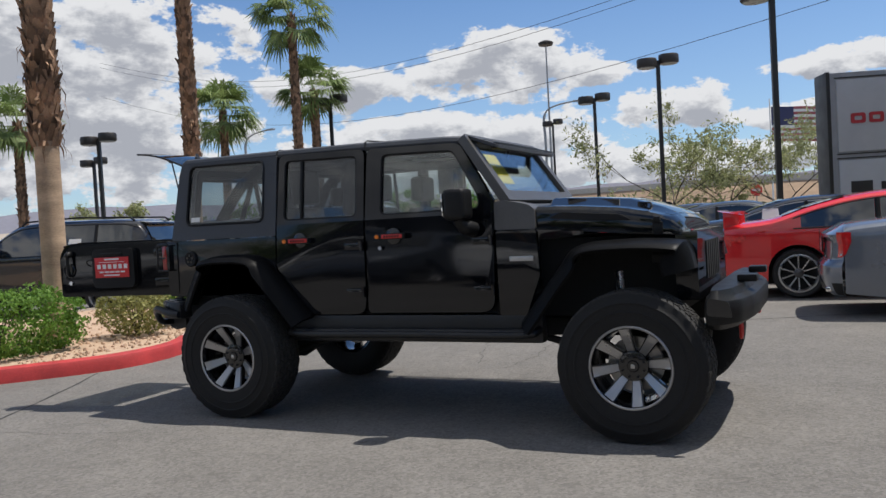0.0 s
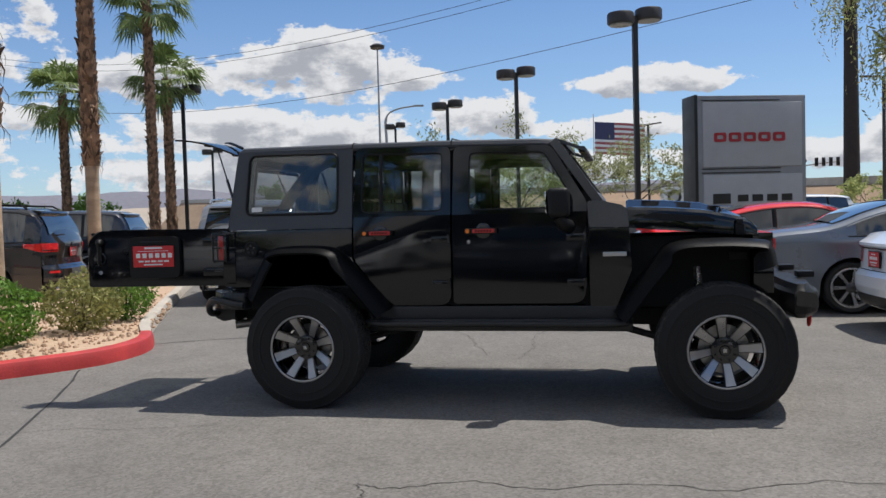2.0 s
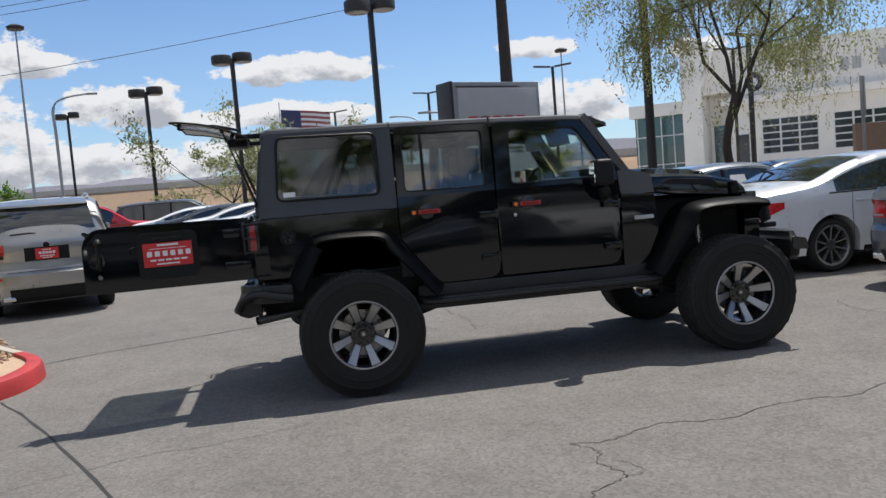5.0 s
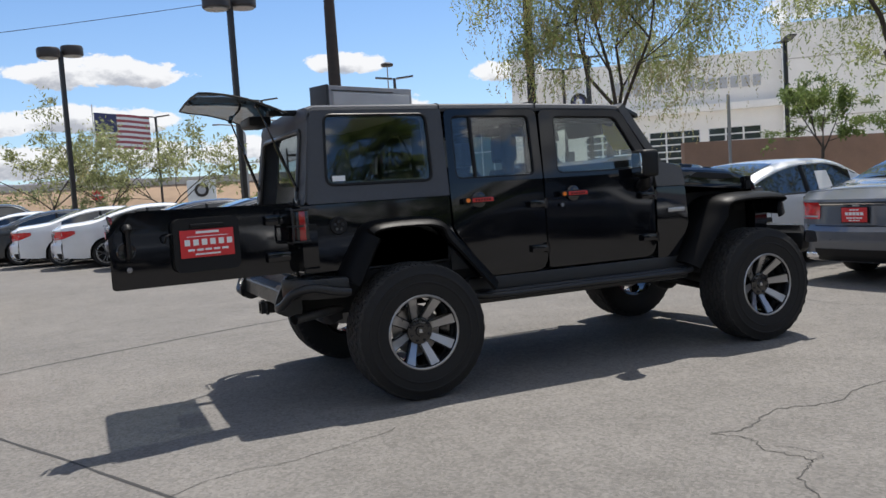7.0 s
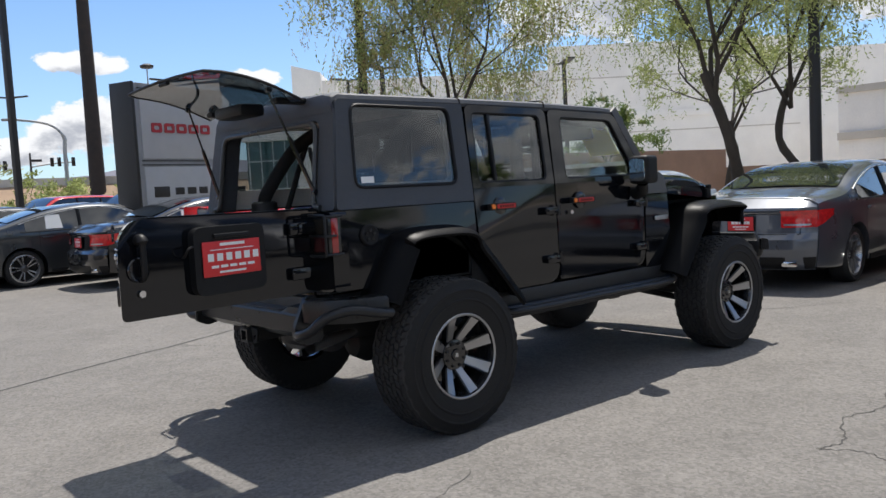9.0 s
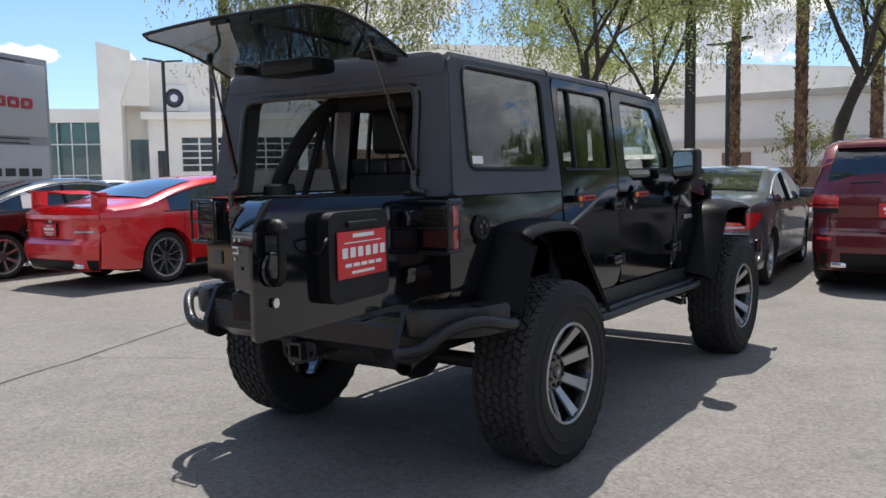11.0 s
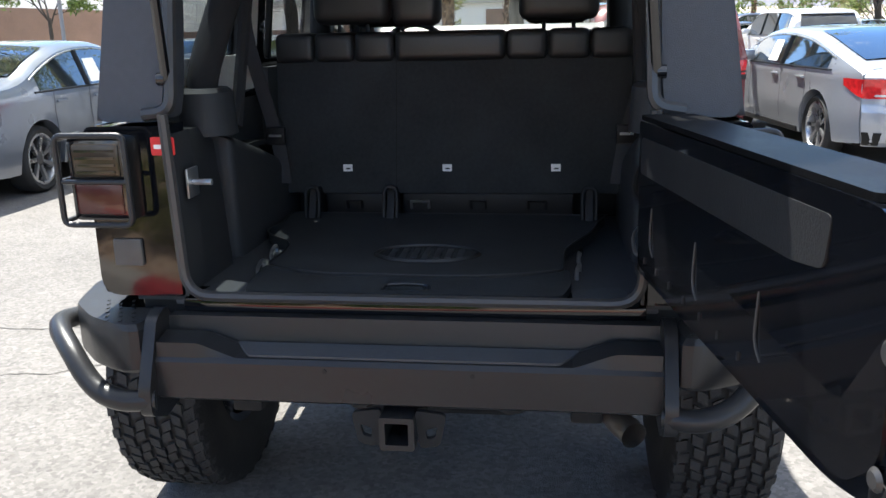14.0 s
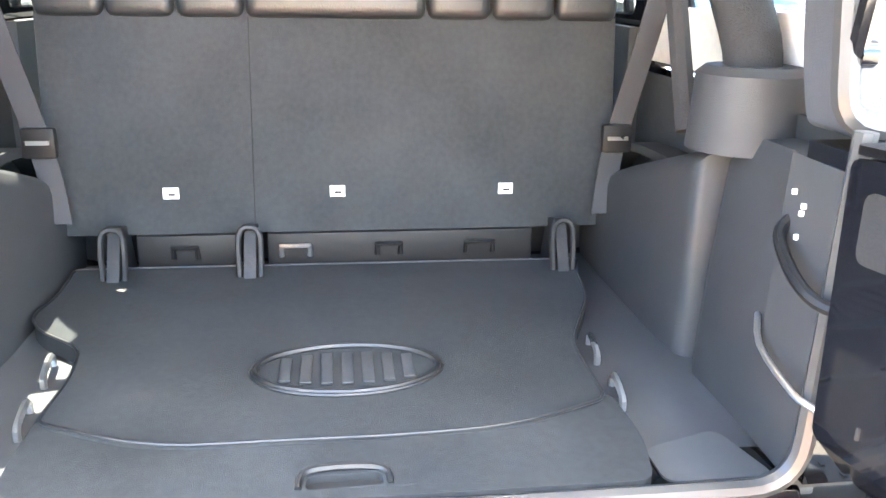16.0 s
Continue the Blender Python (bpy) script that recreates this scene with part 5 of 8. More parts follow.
# side trims, wheel boxes, speaker pods
for s in (-1, 1):
    bm = bmesh.new()
    prof = [(-0.66, 0.87), (-0.66, 1.31), (0.28, 1.31), (0.28, 0.87)]
    slab(bm, [prof], lambda u, v, d: Vector((u, s * (0.69 - d), v)), 0, 0.01)
    part("bay_side", bm, M["carpet"], vehicle)
    # domed wheel box: the arch turns over into the side with a soft edge
    bm = bmesh.new()
    arch = [tuple(p)[:2] for p in smooth_path([(0.335, 0.868, 0), (0.345, 0.98, 0), (0.18, 1.095, 0), (-0.16, 1.205, 0), (-0.27, 1.235, 0)], 4)]
    cx, cz = -0.05, 0.87
    rings = []
    for yy, k in ((0.70, 1.0), (0.615, 1.0), (0.59, 0.985), (0.578, 0.95), (0.572, 0.88), (0.568, 0.5)):
        rings.append([Vector((cx + (x - cx) * k, s * yy, cz + (z - cz) * k)) for x, z in arch + [(-0.30, 1.235), (-0.30, 0.868)]])
    loft(bm, rings)
    part("wheel_box", bm, M["trim"], vehicle, "moulded black wheel-box trim")
    bm = bmesh.new()
    loft(bm, [[Vector((x, s * y, z)) for x, y in ((-0.69, 0.70), (-0.69, 0.572), (-0.60, w), (-0.36, w), (-0.27, w + 0.04), (-0.25, 0.70))] for z, w in ((0.87, 0.575), (1.05, 0.585), (1.22, 0.60), (1.275, 0.625))])
    part("corner_trim", bm, M["trim"], vehicle)
    # return panel between the moulded trim and the opening's seal
    bm = bmesh.new()
    loft(bm, [[Vector((x, s * y, z)) for x, y in ((-0.704, w + 0.006), (-0.704, w - 0.002), (-0.57, w + 0.004), (-0.57, w + 0.012))] for z, w in ((0.885, 0.5585), (1.05, 0.562), (1.22, 0.5665), (1.29, 0.5692))])
    rt = part("return_panel", bm, M["trim"], vehicle, "black moulded panel beside the tailgate opening")
    if s < 0:
        for zz, xx in ((1.245, -0.60), (1.232, -0.625), (1.222, -0.622), (1.19, -0.618)):
            bm = bmesh.new()
            box(bm, xx - 0.0022, xx + 0.0022, -0.568, -0.5625, zz - 0.0035, zz + 0.0035, 0.0005)
            part("clip", bm, M["white"], rt)
    bm = bmesh.new()
    lathe(bm, [(0.0, 0.10), (0.072, 0.10), (0.086, 0.088), (0.090, 0.0), (0.092, -0.03)], 24, 'z', (-0.31, s * 0.64, 1.275))
    part("bar_foot", bm, M["trim"], vehicle)
    # padded sport bar
    bm = bmesh.new()
    tube(bm, smooth_path([(-0.31, s * 0.64, 1.36), (-0.28, s * 0.635, 1.44), (-0.11, s * 0.60, 1.68), (0.04, s * 0.585, 1.80), (0.20, s * 0.58, 1.835), (0.9, s * 0.58, 1.835), (1.6, s * 0.585, 1.83), (1.82, s * 0.60, 1.80)], 4), 0.045, 10)
    part("sport_bar", bm, M["foam"], vehicle, "padded black sport bar")
    bm = bmesh.new()
    tube(bm, smooth_path([(0.86, s * 0.60, 0.88), (0.88, s * 0.62, 1.35), (0.89, s * 0.60, 1.70), (0.90, s * 0.56, 1.83)], 4), 0.045, 10)
    part("sport_bar", bm, M["foam"], vehicle)
    bm = bmesh.new()
    tube(bm, [(-0.18, s * 0.60, 1.25), (0.02, s * 0.585, 1.76)], 0.020, 8)
    part("sport_bar_brace", bm, M["foam"], vehicle)
    # belt
    bm = bmesh.new()
    pts = [(0.06, s * 0.615, 1.74), (0.13, s * 0.66, 1.53), (0.145, s * 0.585, 1.17), (0.12, s * 0.56, 1.02)]
    rings = [[Vector((x - 0.002, y - 0.024, z)), Vector((x - 0.002, y + 0.024, z)), Vector((x + 0.002, y + 0.024, z)), Vector((x + 0.002, y - 0.024, z))] for x, y, z in smooth_path(pts, 5)]
    loft(bm, rings)
    bl = part("seat_belt", bm, M["webbing"], vehicle, "black seat-belt webbing")
    bm = bmesh.new()
    box(bm, 0.128, 0.15, s * 0.585 - 0.032, s * 0.585 + 0.032, 1.15, 1.21, 0.006)
    part("belt_buckle", bm, M["plastic"], bl)
    bm = bmesh.new()
    box(bm, 0.124, 0.128, s * 0.585 - 0.022, s * 0.585 + 0.022, 1.178, 1.186)
    part("buckle_plate", bm, M["zinc"], bl)
    # tie-down loops on the load floor
    for x, y in ((-0.27, 0.475 if s > 0 else 0.425), (-0.43, 0.46 if s > 0 else 0.415)):
        bm = bmesh.new()
        tube(bm, smooth_path([(x - 0.04, s * y, 0.872), (x - 0.035, s * y, 0.893), (x + 0.035, s * (y + 0.01), 0.893), (x + 0.04, s * (y + 0.01), 0.872)], 3), 0.006, 6)
        part("tie_down", bm, M["zinc"], vehicle, "bright tie-down loop")
    bm = bmesh.new()
    slab(bm, [rpoly([(-0.68, 0.40), (-0.60, 0.40), (-0.56, 0.52), (-0.68, 0.55)], 0.02)], lambda u, v, d: Vector((u, s * v, 0.885 - d)), 0, 0.012)
    part("floor_corner", bm, M["baytrim"], vehicle)
# striker on the latch side
bm = bmesh.new()
box(bm, -0.66, -0.595, 0.548, 0.556, 1.125, 1.20, 0.012)
st = part("gate_striker", bm, M["zinc"], vehicle, "bright gate striker")
bm = bmesh.new()
tube(bm, [(-0.628, 0.552, 1.163), (-0.628, 0.50, 1.163)], 0.008, 8)
part("striker_pin", bm, M["zinc"], st)

# rear bench, seen from behind
def bench_back(u, v, d):
    return Vector((0.175 + 0.20 * (v - 0.93) - d, u, v))


SEAT = part("rear_bench", (lambda b: (slab(b, [rpoly([(-0.60, 0.975), (-0.61, 1.45), (0.61, 1.45), (0.60, 0.975)], 0.03)], bench_back, 0, -0.10), b)[1])(bmesh.new()), M["carpet"], vehicle, "black carpeted back of the folding rear bench")
bm = bmesh.new()
box(bm, 0.30, 0.80, -0.60, 0.60, 0.86, 1.12, 0.06)
part("seat_cushion", bm, M["leather"], SEAT)
for y0, y1 in ((-0.61, -0.47), (-0.47, -0.33), (-0.33, -0.19), (-0.19, 0.19), (0.19, 0.33), (0.33, 0.47), (0.47, 0.61)):
    bm = bmesh.new()
    box(bm, 0.255, 0.40, y0 + 0.001, y1 - 0.001, 1.415, 1.515, 0.025, 3)
    part("seat_top_roll", bm, M["leather"], SEAT, "stitched leather roll")
bm = bmesh.new()
slab(bm, [[(0.183, 0.985), (0.183, 1.42), (0.1855, 1.42), (0.1855, 0.985)]], bench_back, 0.0012, -0.01)
part("split_line", bm, M["under"], SEAT)
for y in (0.356, 0.008, -0.361):
    bm = bmesh.new()
    c = bench_back(y, 1.060, 0.0)
    box(bm, c.x - 0.004, c.x - 0.0015, y - 0.016, y + 0.016, 1.048, 1.072)
    lb = part("anchor_label", bm, M["white"], SEAT, "small white anchor label")
    bm = bmesh.new()
    box(bm, c.x - 0.0055, c.x - 0.004, y - 0.009, y + 0.006, 1.055, 1.060)
    part("print_bar", bm, M["plastic"], lb)
for y in (0.46, 0.19, -0.47):
    bm = bmesh.new()
    slab(bm, [rpoly([(0.06, 0.88), (0.24, 0.88), (0.20, 0.99), (0.13, 1.01)], 0.02)], lambda u, v, d: Vector((u, y - d, v)), -0.012, 0.012)
    br = part("bench_bracket", bm, M["dark"], vehicle)
    bm = bmesh.new()
    tube(bm, smooth_path([(0.085, y - 0.02, 0.885), (0.10, y - 0.022, 0.99), (0.105, y, 1.01), (0.10, y + 0.022, 0.99), (0.085, y + 0.02, 0.885)], 3), 0.006, 6)
    part("bracket_rod", bm, M["dark"], br)
bm = bmesh.new()
box(bm, 0.17, 0.20, -0.42, 0.16, 0.90, 0.975, 0.006)
box(bm, 0.17, 0.20, 0.22, 0.43, 0.90, 0.975, 0.006)
part("bench_base", bm, M["plastic"], SEAT)
for y, w in ((-0.30, 0.06), (-0.10, 0.05), (0.10, 0.06), (0.33, 0.05)):
    bm = bmesh.new()
    tube(bm, [(0.168, y - w / 2, 0.925), (0.160, y - w / 2, 0.95), (0.160, y + w / 2, 0.95), (0.168, y + w / 2, 0.925)], 0.006, 6)
    part("child_seat_anchor", bm, M["zinc"] if y == 0.10 else M["plastic"], SEAT)
for y, w, z0, z1 in ((0.345, 0.135, 1.54, 1.80), (0.12, 0.085, 1.53, 1.68), (-0.365, 0.135, 1.54, 1.80)):
    bm = bmesh.new()
    box(bm, 0.29, 0.40, y - w, y + w, z0, z1, 0.045, 4)
    hr = part("headrest", bm, M["leather"], SEAT)
    for e in (-0.05, 0.05):
        bm = bmesh.new()
        tube(bm, [(0.34, y + e, 1.49), (0.34, y + e, 1.57)], 0.007, 8)
        part("headrest_post", bm, M["plastic"], hr)
# front seats, dash and steering wheel
for s in (-1, 1):
    bm = bmesh.new()
    loft(bm, [[Vector((1.12 - 0.25 * (z - 1.0) + dx, s * 0.36 + dy * w, z)) for dx, dy in ((0, -1), (-0.06, -0.9), (-0.09, 0), (-0.06, 0.9), (0, 1), (0.07, 0.85), (0.04, 0), (0.07, -0.85))] for z, w in ((0.92, 0.23), (1.1, 0.25), (1.3, 0.25), (1.42, 0.22), (1.48, 0.15))])
    fs = part("front_seat", bm, M["leather"], vehicle, "black leather front seat")
    bm = bmesh.new()
    box(bm, 0.94, 1.05, s * 0.36 - 0.13, s * 0.36 + 0.13, 1.53, 1.73, 0.045, 4)
    part("headrest", bm, M["leather"], fs)
    bm = bmesh.new()
    box(bm, 1.10, 1.62, s * 0.36 - 0.25, s * 0.36 + 0.25, 0.86, 1.06, 0.07, 3)
    part("seat_cushion", bm, M["leather"], fs)
    bm = bmesh.new()
    slab(bm, [rpoly([(s * 0.08, 1.70), (s * 0.56, 1.70), (s * 0.56, 1.85), (s * 0.08, 1.85)], 0.03)], lambda u, v, d: Vector((1.72 + 0.2 * (1.85 - v) + d, u, v)), 0, 0.02)
    part("sun_visor", bm, M["vinyl"], vehicle)
bm = bmesh.new()
box(bm, 1.88, 2.25, -0.69, 0.69, 1.05, 1.44, 0.06, 3)
part("dashboard", bm, M["vinyl"], vehicle)
bm = bmesh.new()
lathe(bm, [(0.175 + 0.016 * math.cos(a), 0.016 * math.sin(a)) for a in [2 * math.pi * i / 8 for i in range(8)]], 28, 'x', (0, 0, 0), True)
box(bm, -0.02, 0.02, -0.16, 0.16, -0.03, 0.03, 0.012)
bmesh.ops.transform(bm, matrix=pose(1.72, 0.36, 1.38, 0, 22, 0), verts=bm.verts[:])
part("steering_wheel", bm, M["leather"], vehicle)
bm = bmesh.new()
box(bm, 1.86, 1.89, -0.10, 0.10, 1.72, 1.79, 0.015)
tube(bm, [(1.88, 0, 1.78), (1.90, 0, 1.86)], 0.01, 8)
part("rear_view_mirror", bm, M["plastic"], vehicle)
bm = bmesh.new()
tube(bm, [(0.9, -0.56, 1.835), (0.9, 0.56, 1.835)], 0.042, 10)
part("sport_bar", bm, M["foam"], vehicle)
bm = bmesh.new()
tube(bm, [(0.12, -0.56, 1.825), (0.12, 0.56, 1.825)], 0.042, 10)
part("sport_bar", bm, M["foam"], vehicle)
bm = bmesh.new()
box(bm, 0.18, 0.60, -0.30, 0.30, 1.80, 1.86, 0.03)
part("overhead_speaker", bm, M["foam"], vehicle)

# ---- parked cars ----


def road_wheel(parent, at, r, w, side, style, name="wheel"):
    """A tyre, rim with spokes and hub, as parts of one wheel."""
    bm = bmesh.new()
    y1, y0 = 0.0, -w
    rr = r * 0.765
    lathe(bm, [(rr, y1 - 0.01), (rr + 0.01, y1), (r * 0.9, y1 + 0.012), (r * 0.97, y1 - 0.01), (r, y1 - 0.05), (r, y0 + 0.05), (r * 0.96, y0), (rr, y0)], 36, 'y')
    wheel = part(name, bm, M["tyre"], parent)
    wheel.matrix_basis = pose(*at, 0, 0, 0 if side > 0 else 180)
    bm = bmesh.new()
    lathe(bm, [(rr + 0.002, y1 - 0.006), (rr - 0.02, y1 - 0.004), (rr - 0.035, y1 - 0.03), (rr - 0.04, y0 + 0.03)], 36, 'y')
    part("rim", bm, M["alloy"] if style[2] else M["alloydk"], wheel)
    bm = bmesh.new()
    disc(bm, (0, y1 - 0.11, 0), rr - 0.03, 'y', 0.01, 24)
    part("brake", bm, M["under"], wheel)
    n, wd, bright = style[0], style[1], style[2]
    for k in range(n):
        bm = bmesh.new()
        a = 360.0 * k / n
        prof = [(0.05, -wd * 0.55), (rr - 0.02, -wd * 0.8), (rr - 0.02, wd * 0.8), (0.05, wd * 0.55)]
        if style[3]:
            for s in (-1, 1):
                q = [(0.05, s * 0.01 - 0.008), (rr - 0.02, s * wd * 1.6 - 0.012), (rr - 0.02, s * wd * 1.6 + 0.012), (0.05, s * 0.01 + 0.008)]
                slab(bm, [q], lambda u, v, d: Vector((u, y1 - 0.012 - d - 0.03 * (1 - u / rr), v)), 0, 0.03)
        else:
            slab(bm, [prof], lambda u, v, d: Vector((u, y1 - 0.012 - d - 0.03 * (1 - u / rr), v)), 0, 0.03)
        bmesh.ops.transform(bm, matrix=pose(0, 0, 0, 0, a, 0), verts=bm.verts[:])
        part("spoke", bm, M["alloy"] if bright else M["alloydk"], wheel, smooth=False)
    bm = bmesh.new()
    lathe(bm, [(0.0, y1 - 0.02), (0.04, y1 - 0.022), (0.065, y1 - 0.035), (0.07, y1 - 0.08)], 20, 'y')
    part("hub", bm, M["alloydk"], wheel)


def lerp_list(pts, x):
    if x <= pts[0][0]:
        return pts[0][1]
    for (a, u), (b, v) in zip(pts, pts[1:]):
        if x <= b:
            t = (x - a) / (b - a)
            return u + (v - u) * t
    return pts[-1][1]


def car_shape(spec):
    top = [tuple(p)[:2] for p in smooth_path([(x, z, 0) for x, z in spec["top"]], 5)]
    x0, x1 = top[0][0], top[-1][0]
    xm, hl = (x0 + x1) / 2, (x1 - x0) / 2
    hw, belt = spec["hw"], spec["belt"]

    def zt(x):
        return lerp_list(top, x)

    def half(x, z):
        q = abs(x - xm) / hl
        w = hw * (1 - 0.13 * q ** 5)
        if z > belt:
            w -= (z - belt) * spec["lean"]
        if z < 0.5:
            w -= (0.5 - z) * 0.16
        w -= 0.03 * max(0, 1 - abs(z - (belt - 0.17)) / 0.10) * 0.25
        return w
    return zt, half, x0, x1


def car_paint(name, col, metal=0.0):
    return mat(name, col, 0.3 if metal else 0.2, metal=metal, var=0.05, coat=1.0, rvar=0.03)


def car(name, label, category, spec, paint, at, yaw, rim, lamps="wide", plate=True, group="cars in the display row", paper=False, roofrails=False, wing=False, tail="carlens", paced=True):
    zt, half, x0, x1 = car_shape(spec)
    wb, r, belt = spec["wb"], spec["r"], spec["belt"]
    root = thing(name, label, category, (*site(*at[:2])[:2], at[2]) if paced else at, yaw, group)
    arch = r + 0.055

    def zb(x):
        z = 0.24 + 0.05 * max(0, (x0 + 0.5 - x)) / 0.5 + 0.05 * max(0, x - x1 + 0.5) / 0.5
        for c in (0, wb):
            d = abs(x - c)
            if d < arch:
                z = max(z, r + math.sqrt(arch * arch - d * d))
        return z
    xs = {x0, x1, *[x0 + (x1 - x0) * i / 46 for i in range(47)]}
    for c in (0, wb):
        for k in range(13):
            xs.add(c + arch * math.cos(math.pi * k / 12))
        xs.add(c - arch - 0.004)
        xs.add(c + arch + 0.004)
    xs = sorted(x for x in xs if x0 <= x <= x1)
    rings = []

    def ring(x, shrink=0.0):
        b, t = zb(x) + shrink, zt(x) - shrink
        bl = min(belt, t - 0.06)
        zs = [b] + [max(b + 0.002 * k, z) for k, z in ((1, 0.45), (2, 0.62), (3, bl - 0.18), (4, bl - 0.10), (5, bl))] + [t - 0.05, t - 0.018]
        side = []
        for k, z in enumerate(zs):
            z = min(z, t - 0.018)
            y = half(x, z) - shrink
            if k == len(zs) - 1:
                y = half(x, t) - 0.03 - shrink
            side.append((y, z))
        yt = half(x, t) - shrink
        cr = spec.get("crown", 0.03)
        crown = [(yt - 0.10, t + cr * 0.2), (yt * 0.5, t + cr * 0.8), (0, t + cr)]
        half_ring = side + crown
        return [Vector((x, -y, z)) for y, z in half_ring] + [Vector((x, y, z)) for y, z in reversed(half_ring[:-1])]
    bm = bmesh.new()
    xs = [x0 + 0.10] + [x for x in xs if x > x0 + 0.104]
    seq = [ring(x) for x in xs]
    z = ring(x1, 0.05)
    for p in z:
        p.x += 0.035
    loft(bm, seq + [z])
    # rear end: bumper, crease, boot lid, with rounded corners
    ztop = zt(x0)
    rear = spec["rear"]

    def wr(v):
        return half(x0 + 0.07, v)

    def rx(y, v):
        f = min(1.0, abs(y) / wr(v))
        return x0 + 0.10 * f ** 7 - lerp_list(rear, v) * (1 - 0.7 * f ** 8) - 0.05 * (1 - f * f)
    zsr = sorted({0.25 + (ztop - 0.25) * i / 22 for i in range(23)} | {v for v, o in rear if v < ztop})
    grid = []
    for v in zsr:
        grid.append([bm.verts.new((rx(wr(v) * j / 12, v), wr(v) * j / 12, v)) for j in range(-12, 13)])
    xt = x0 + 0.13
    grid.append([bm.verts.new((xt, (half(xt, zt(xt)) - 0.03) * j / 12, zt(xt) + spec.get("crown", 0.03) * (1 - (j / 12) ** 2) + 0.003)) for j in range(-12, 13)])
    for u, w in zip(grid, grid[1:]):
        for j in range(24):
            bm.faces.new((u[j], u[j + 1], w[j + 1], w[j]))

    def rear_patch(nm, mt, ya, yz, za, zz, off=0.006, label="", wrap=0.0, taper=0.0):
        """A piece that lies on the rear end, and may wrap round the corner."""
        q = bmesh.new()
        rows = []
        for i in range(5):
            v = za + (zz - za) * i / 4
            pts = []
            for k in range(9):
                y = ya + (yz - ya) * k / 8
                y = max(-wr(v), min(wr(v), y))
                pts.append(Vector((rx(y, v) - off, y, v)))
            if wrap:
                s_ = 1 if yz > 0 else -1
                for k in range(1, 5):
                    x = x0 + 0.10 + wrap * k / 4
                    vv = v + (zz - v) * taper * k / 4
                    pts.append(Vector((x, s_ * (half(x, vv) + off), vv)))
            rows.append(pts)
        fr = [[q.verts.new(p) for p in r] for r in rows]
        for u, w in zip(fr, fr[1:]):
            for j in range(len(u) - 1):
                q.faces.new((u[j], u[j + 1], w[j + 1], w[j]))
        return part(nm, q, M[mt], root, label)
    body = part("body", bm, paint, root, angle=32)
    bm = bmesh.new()
    box(bm, -0.5, wb + 0.5, -half(wb / 2, 0.4) + 0.24, half(wb / 2, 0.4) - 0.24, 0.2, belt - 0.1)
    part("underbody", bm, M["under"], root)
    # glazing that follows the body
    for x_a, x_b, nm in spec["side_glass"]:
        for s in (-1, 1):
            bm = bmesh.new()
            n = 10
            lo, hi = [], []
            for i in range(n + 1):
                x = x_a + (x_b - x_a) * i / n
                zl, zh = belt + 0.025, max(belt + 0.03, zt(x) - 0.085)
                lo.append(Vector((x, s * (half(x, zl) + 0.005), zl)))
                hi.append(Vector((x, s * (half(x, zh) + 0.005), zh)))
            for i in range(n):
                bm.faces.new([bm.verts.new(p) for p in (lo[i], lo[i + 1], hi[i + 1], hi[i])])
            bmesh.ops.remove_doubles(bm, verts=bm.verts[:], dist=1e-5)
            part(nm, bm, M["carglass"], root)
    for x_a, x_b, nm in spec["screens"]:
        bm = bmesh.new()
        n, k = 8, 6
        g = []
        for i in range(n + 1):
            x = x_a + (x_b - x_a) * i / n
            t = zt(x)
            row = []
            for j in range(-k, k + 1):
                yt = (half(x, t) - 0.11) * j / k
                sl = (zt(x + 0.02) - zt(x - 0.02)) / 0.04
                row.append(bm.verts.new((x - 0.02 * sl / math.hypot(1, sl), yt, t + spec.get("crown", 0.03) * (1 - (j / k) ** 2) + 0.02 / math.hypot(1, sl))))
            g.append(row)
        for u, w in zip(g, g[1:]):
            for j in range(2 * k):
                bm.faces.new((u[j], u[j + 1], w[j + 1], w[j]))
        part(nm, bm, M["carglass"], root)
    # dark belt strip under the side glass, pillars between the panes, sill strip
    ga, gb = spec["side_glass"][0][0] - 0.10, spec["side_glass"][-1][1] + 0.12
    for s in (-1, 1):
        bm = bmesh.new()
        tube(bm, [(ga + (gb - ga) * i / 12, s * (half(ga + (gb - ga) * i / 12, belt + 0.012) + 0.004), belt + 0.012) for i in range(13)], 0.010, 6)
        part("belt_strip", bm, M["plastic"], root)
        bm = bmesh.new()
        tube(bm, [(ga + (gb - ga) * i / 12, s * (half(ga + (gb - ga) * i / 12, max(belt + 0.03, zt(ga + (gb - ga) * i / 12) - 0.075)) + 0.004), max(belt + 0.02, zt(ga + (gb - ga) * i / 12) - 0.075)) for i in range(13)], 0.009, 6)
        part("window_trim", bm, M["zinc"] if belt < 1.05 and not wing else M["plastic"], root)
        for (xa_, xb_, _), (xc_, xd_, _) in zip(spec["side_glass"], spec["side_glass"][1:]):
            bm = bmesh.new()
            xp_ = (xb_ + xc_) / 2
            tube(bm, [(xp_, s * (half(xp_, z_) + 0.002), z_) for z_ in (belt + 0.01, belt + 0.15, zt(xp_) - 0.08)], 0.032, 8)
            part("door_post", bm, M["plastic"], root)
        bm = bmesh.new()
        box(bm, arch + 0.06, wb - arch - 0.06, *sorted((s * (half(wb / 2, 0.3) - 0.03), s * (half(wb / 2, 0.3) + 0.014))), 0.235, 0.30, 0.012)
        part("sill_strip", bm, M["plastic"], root)
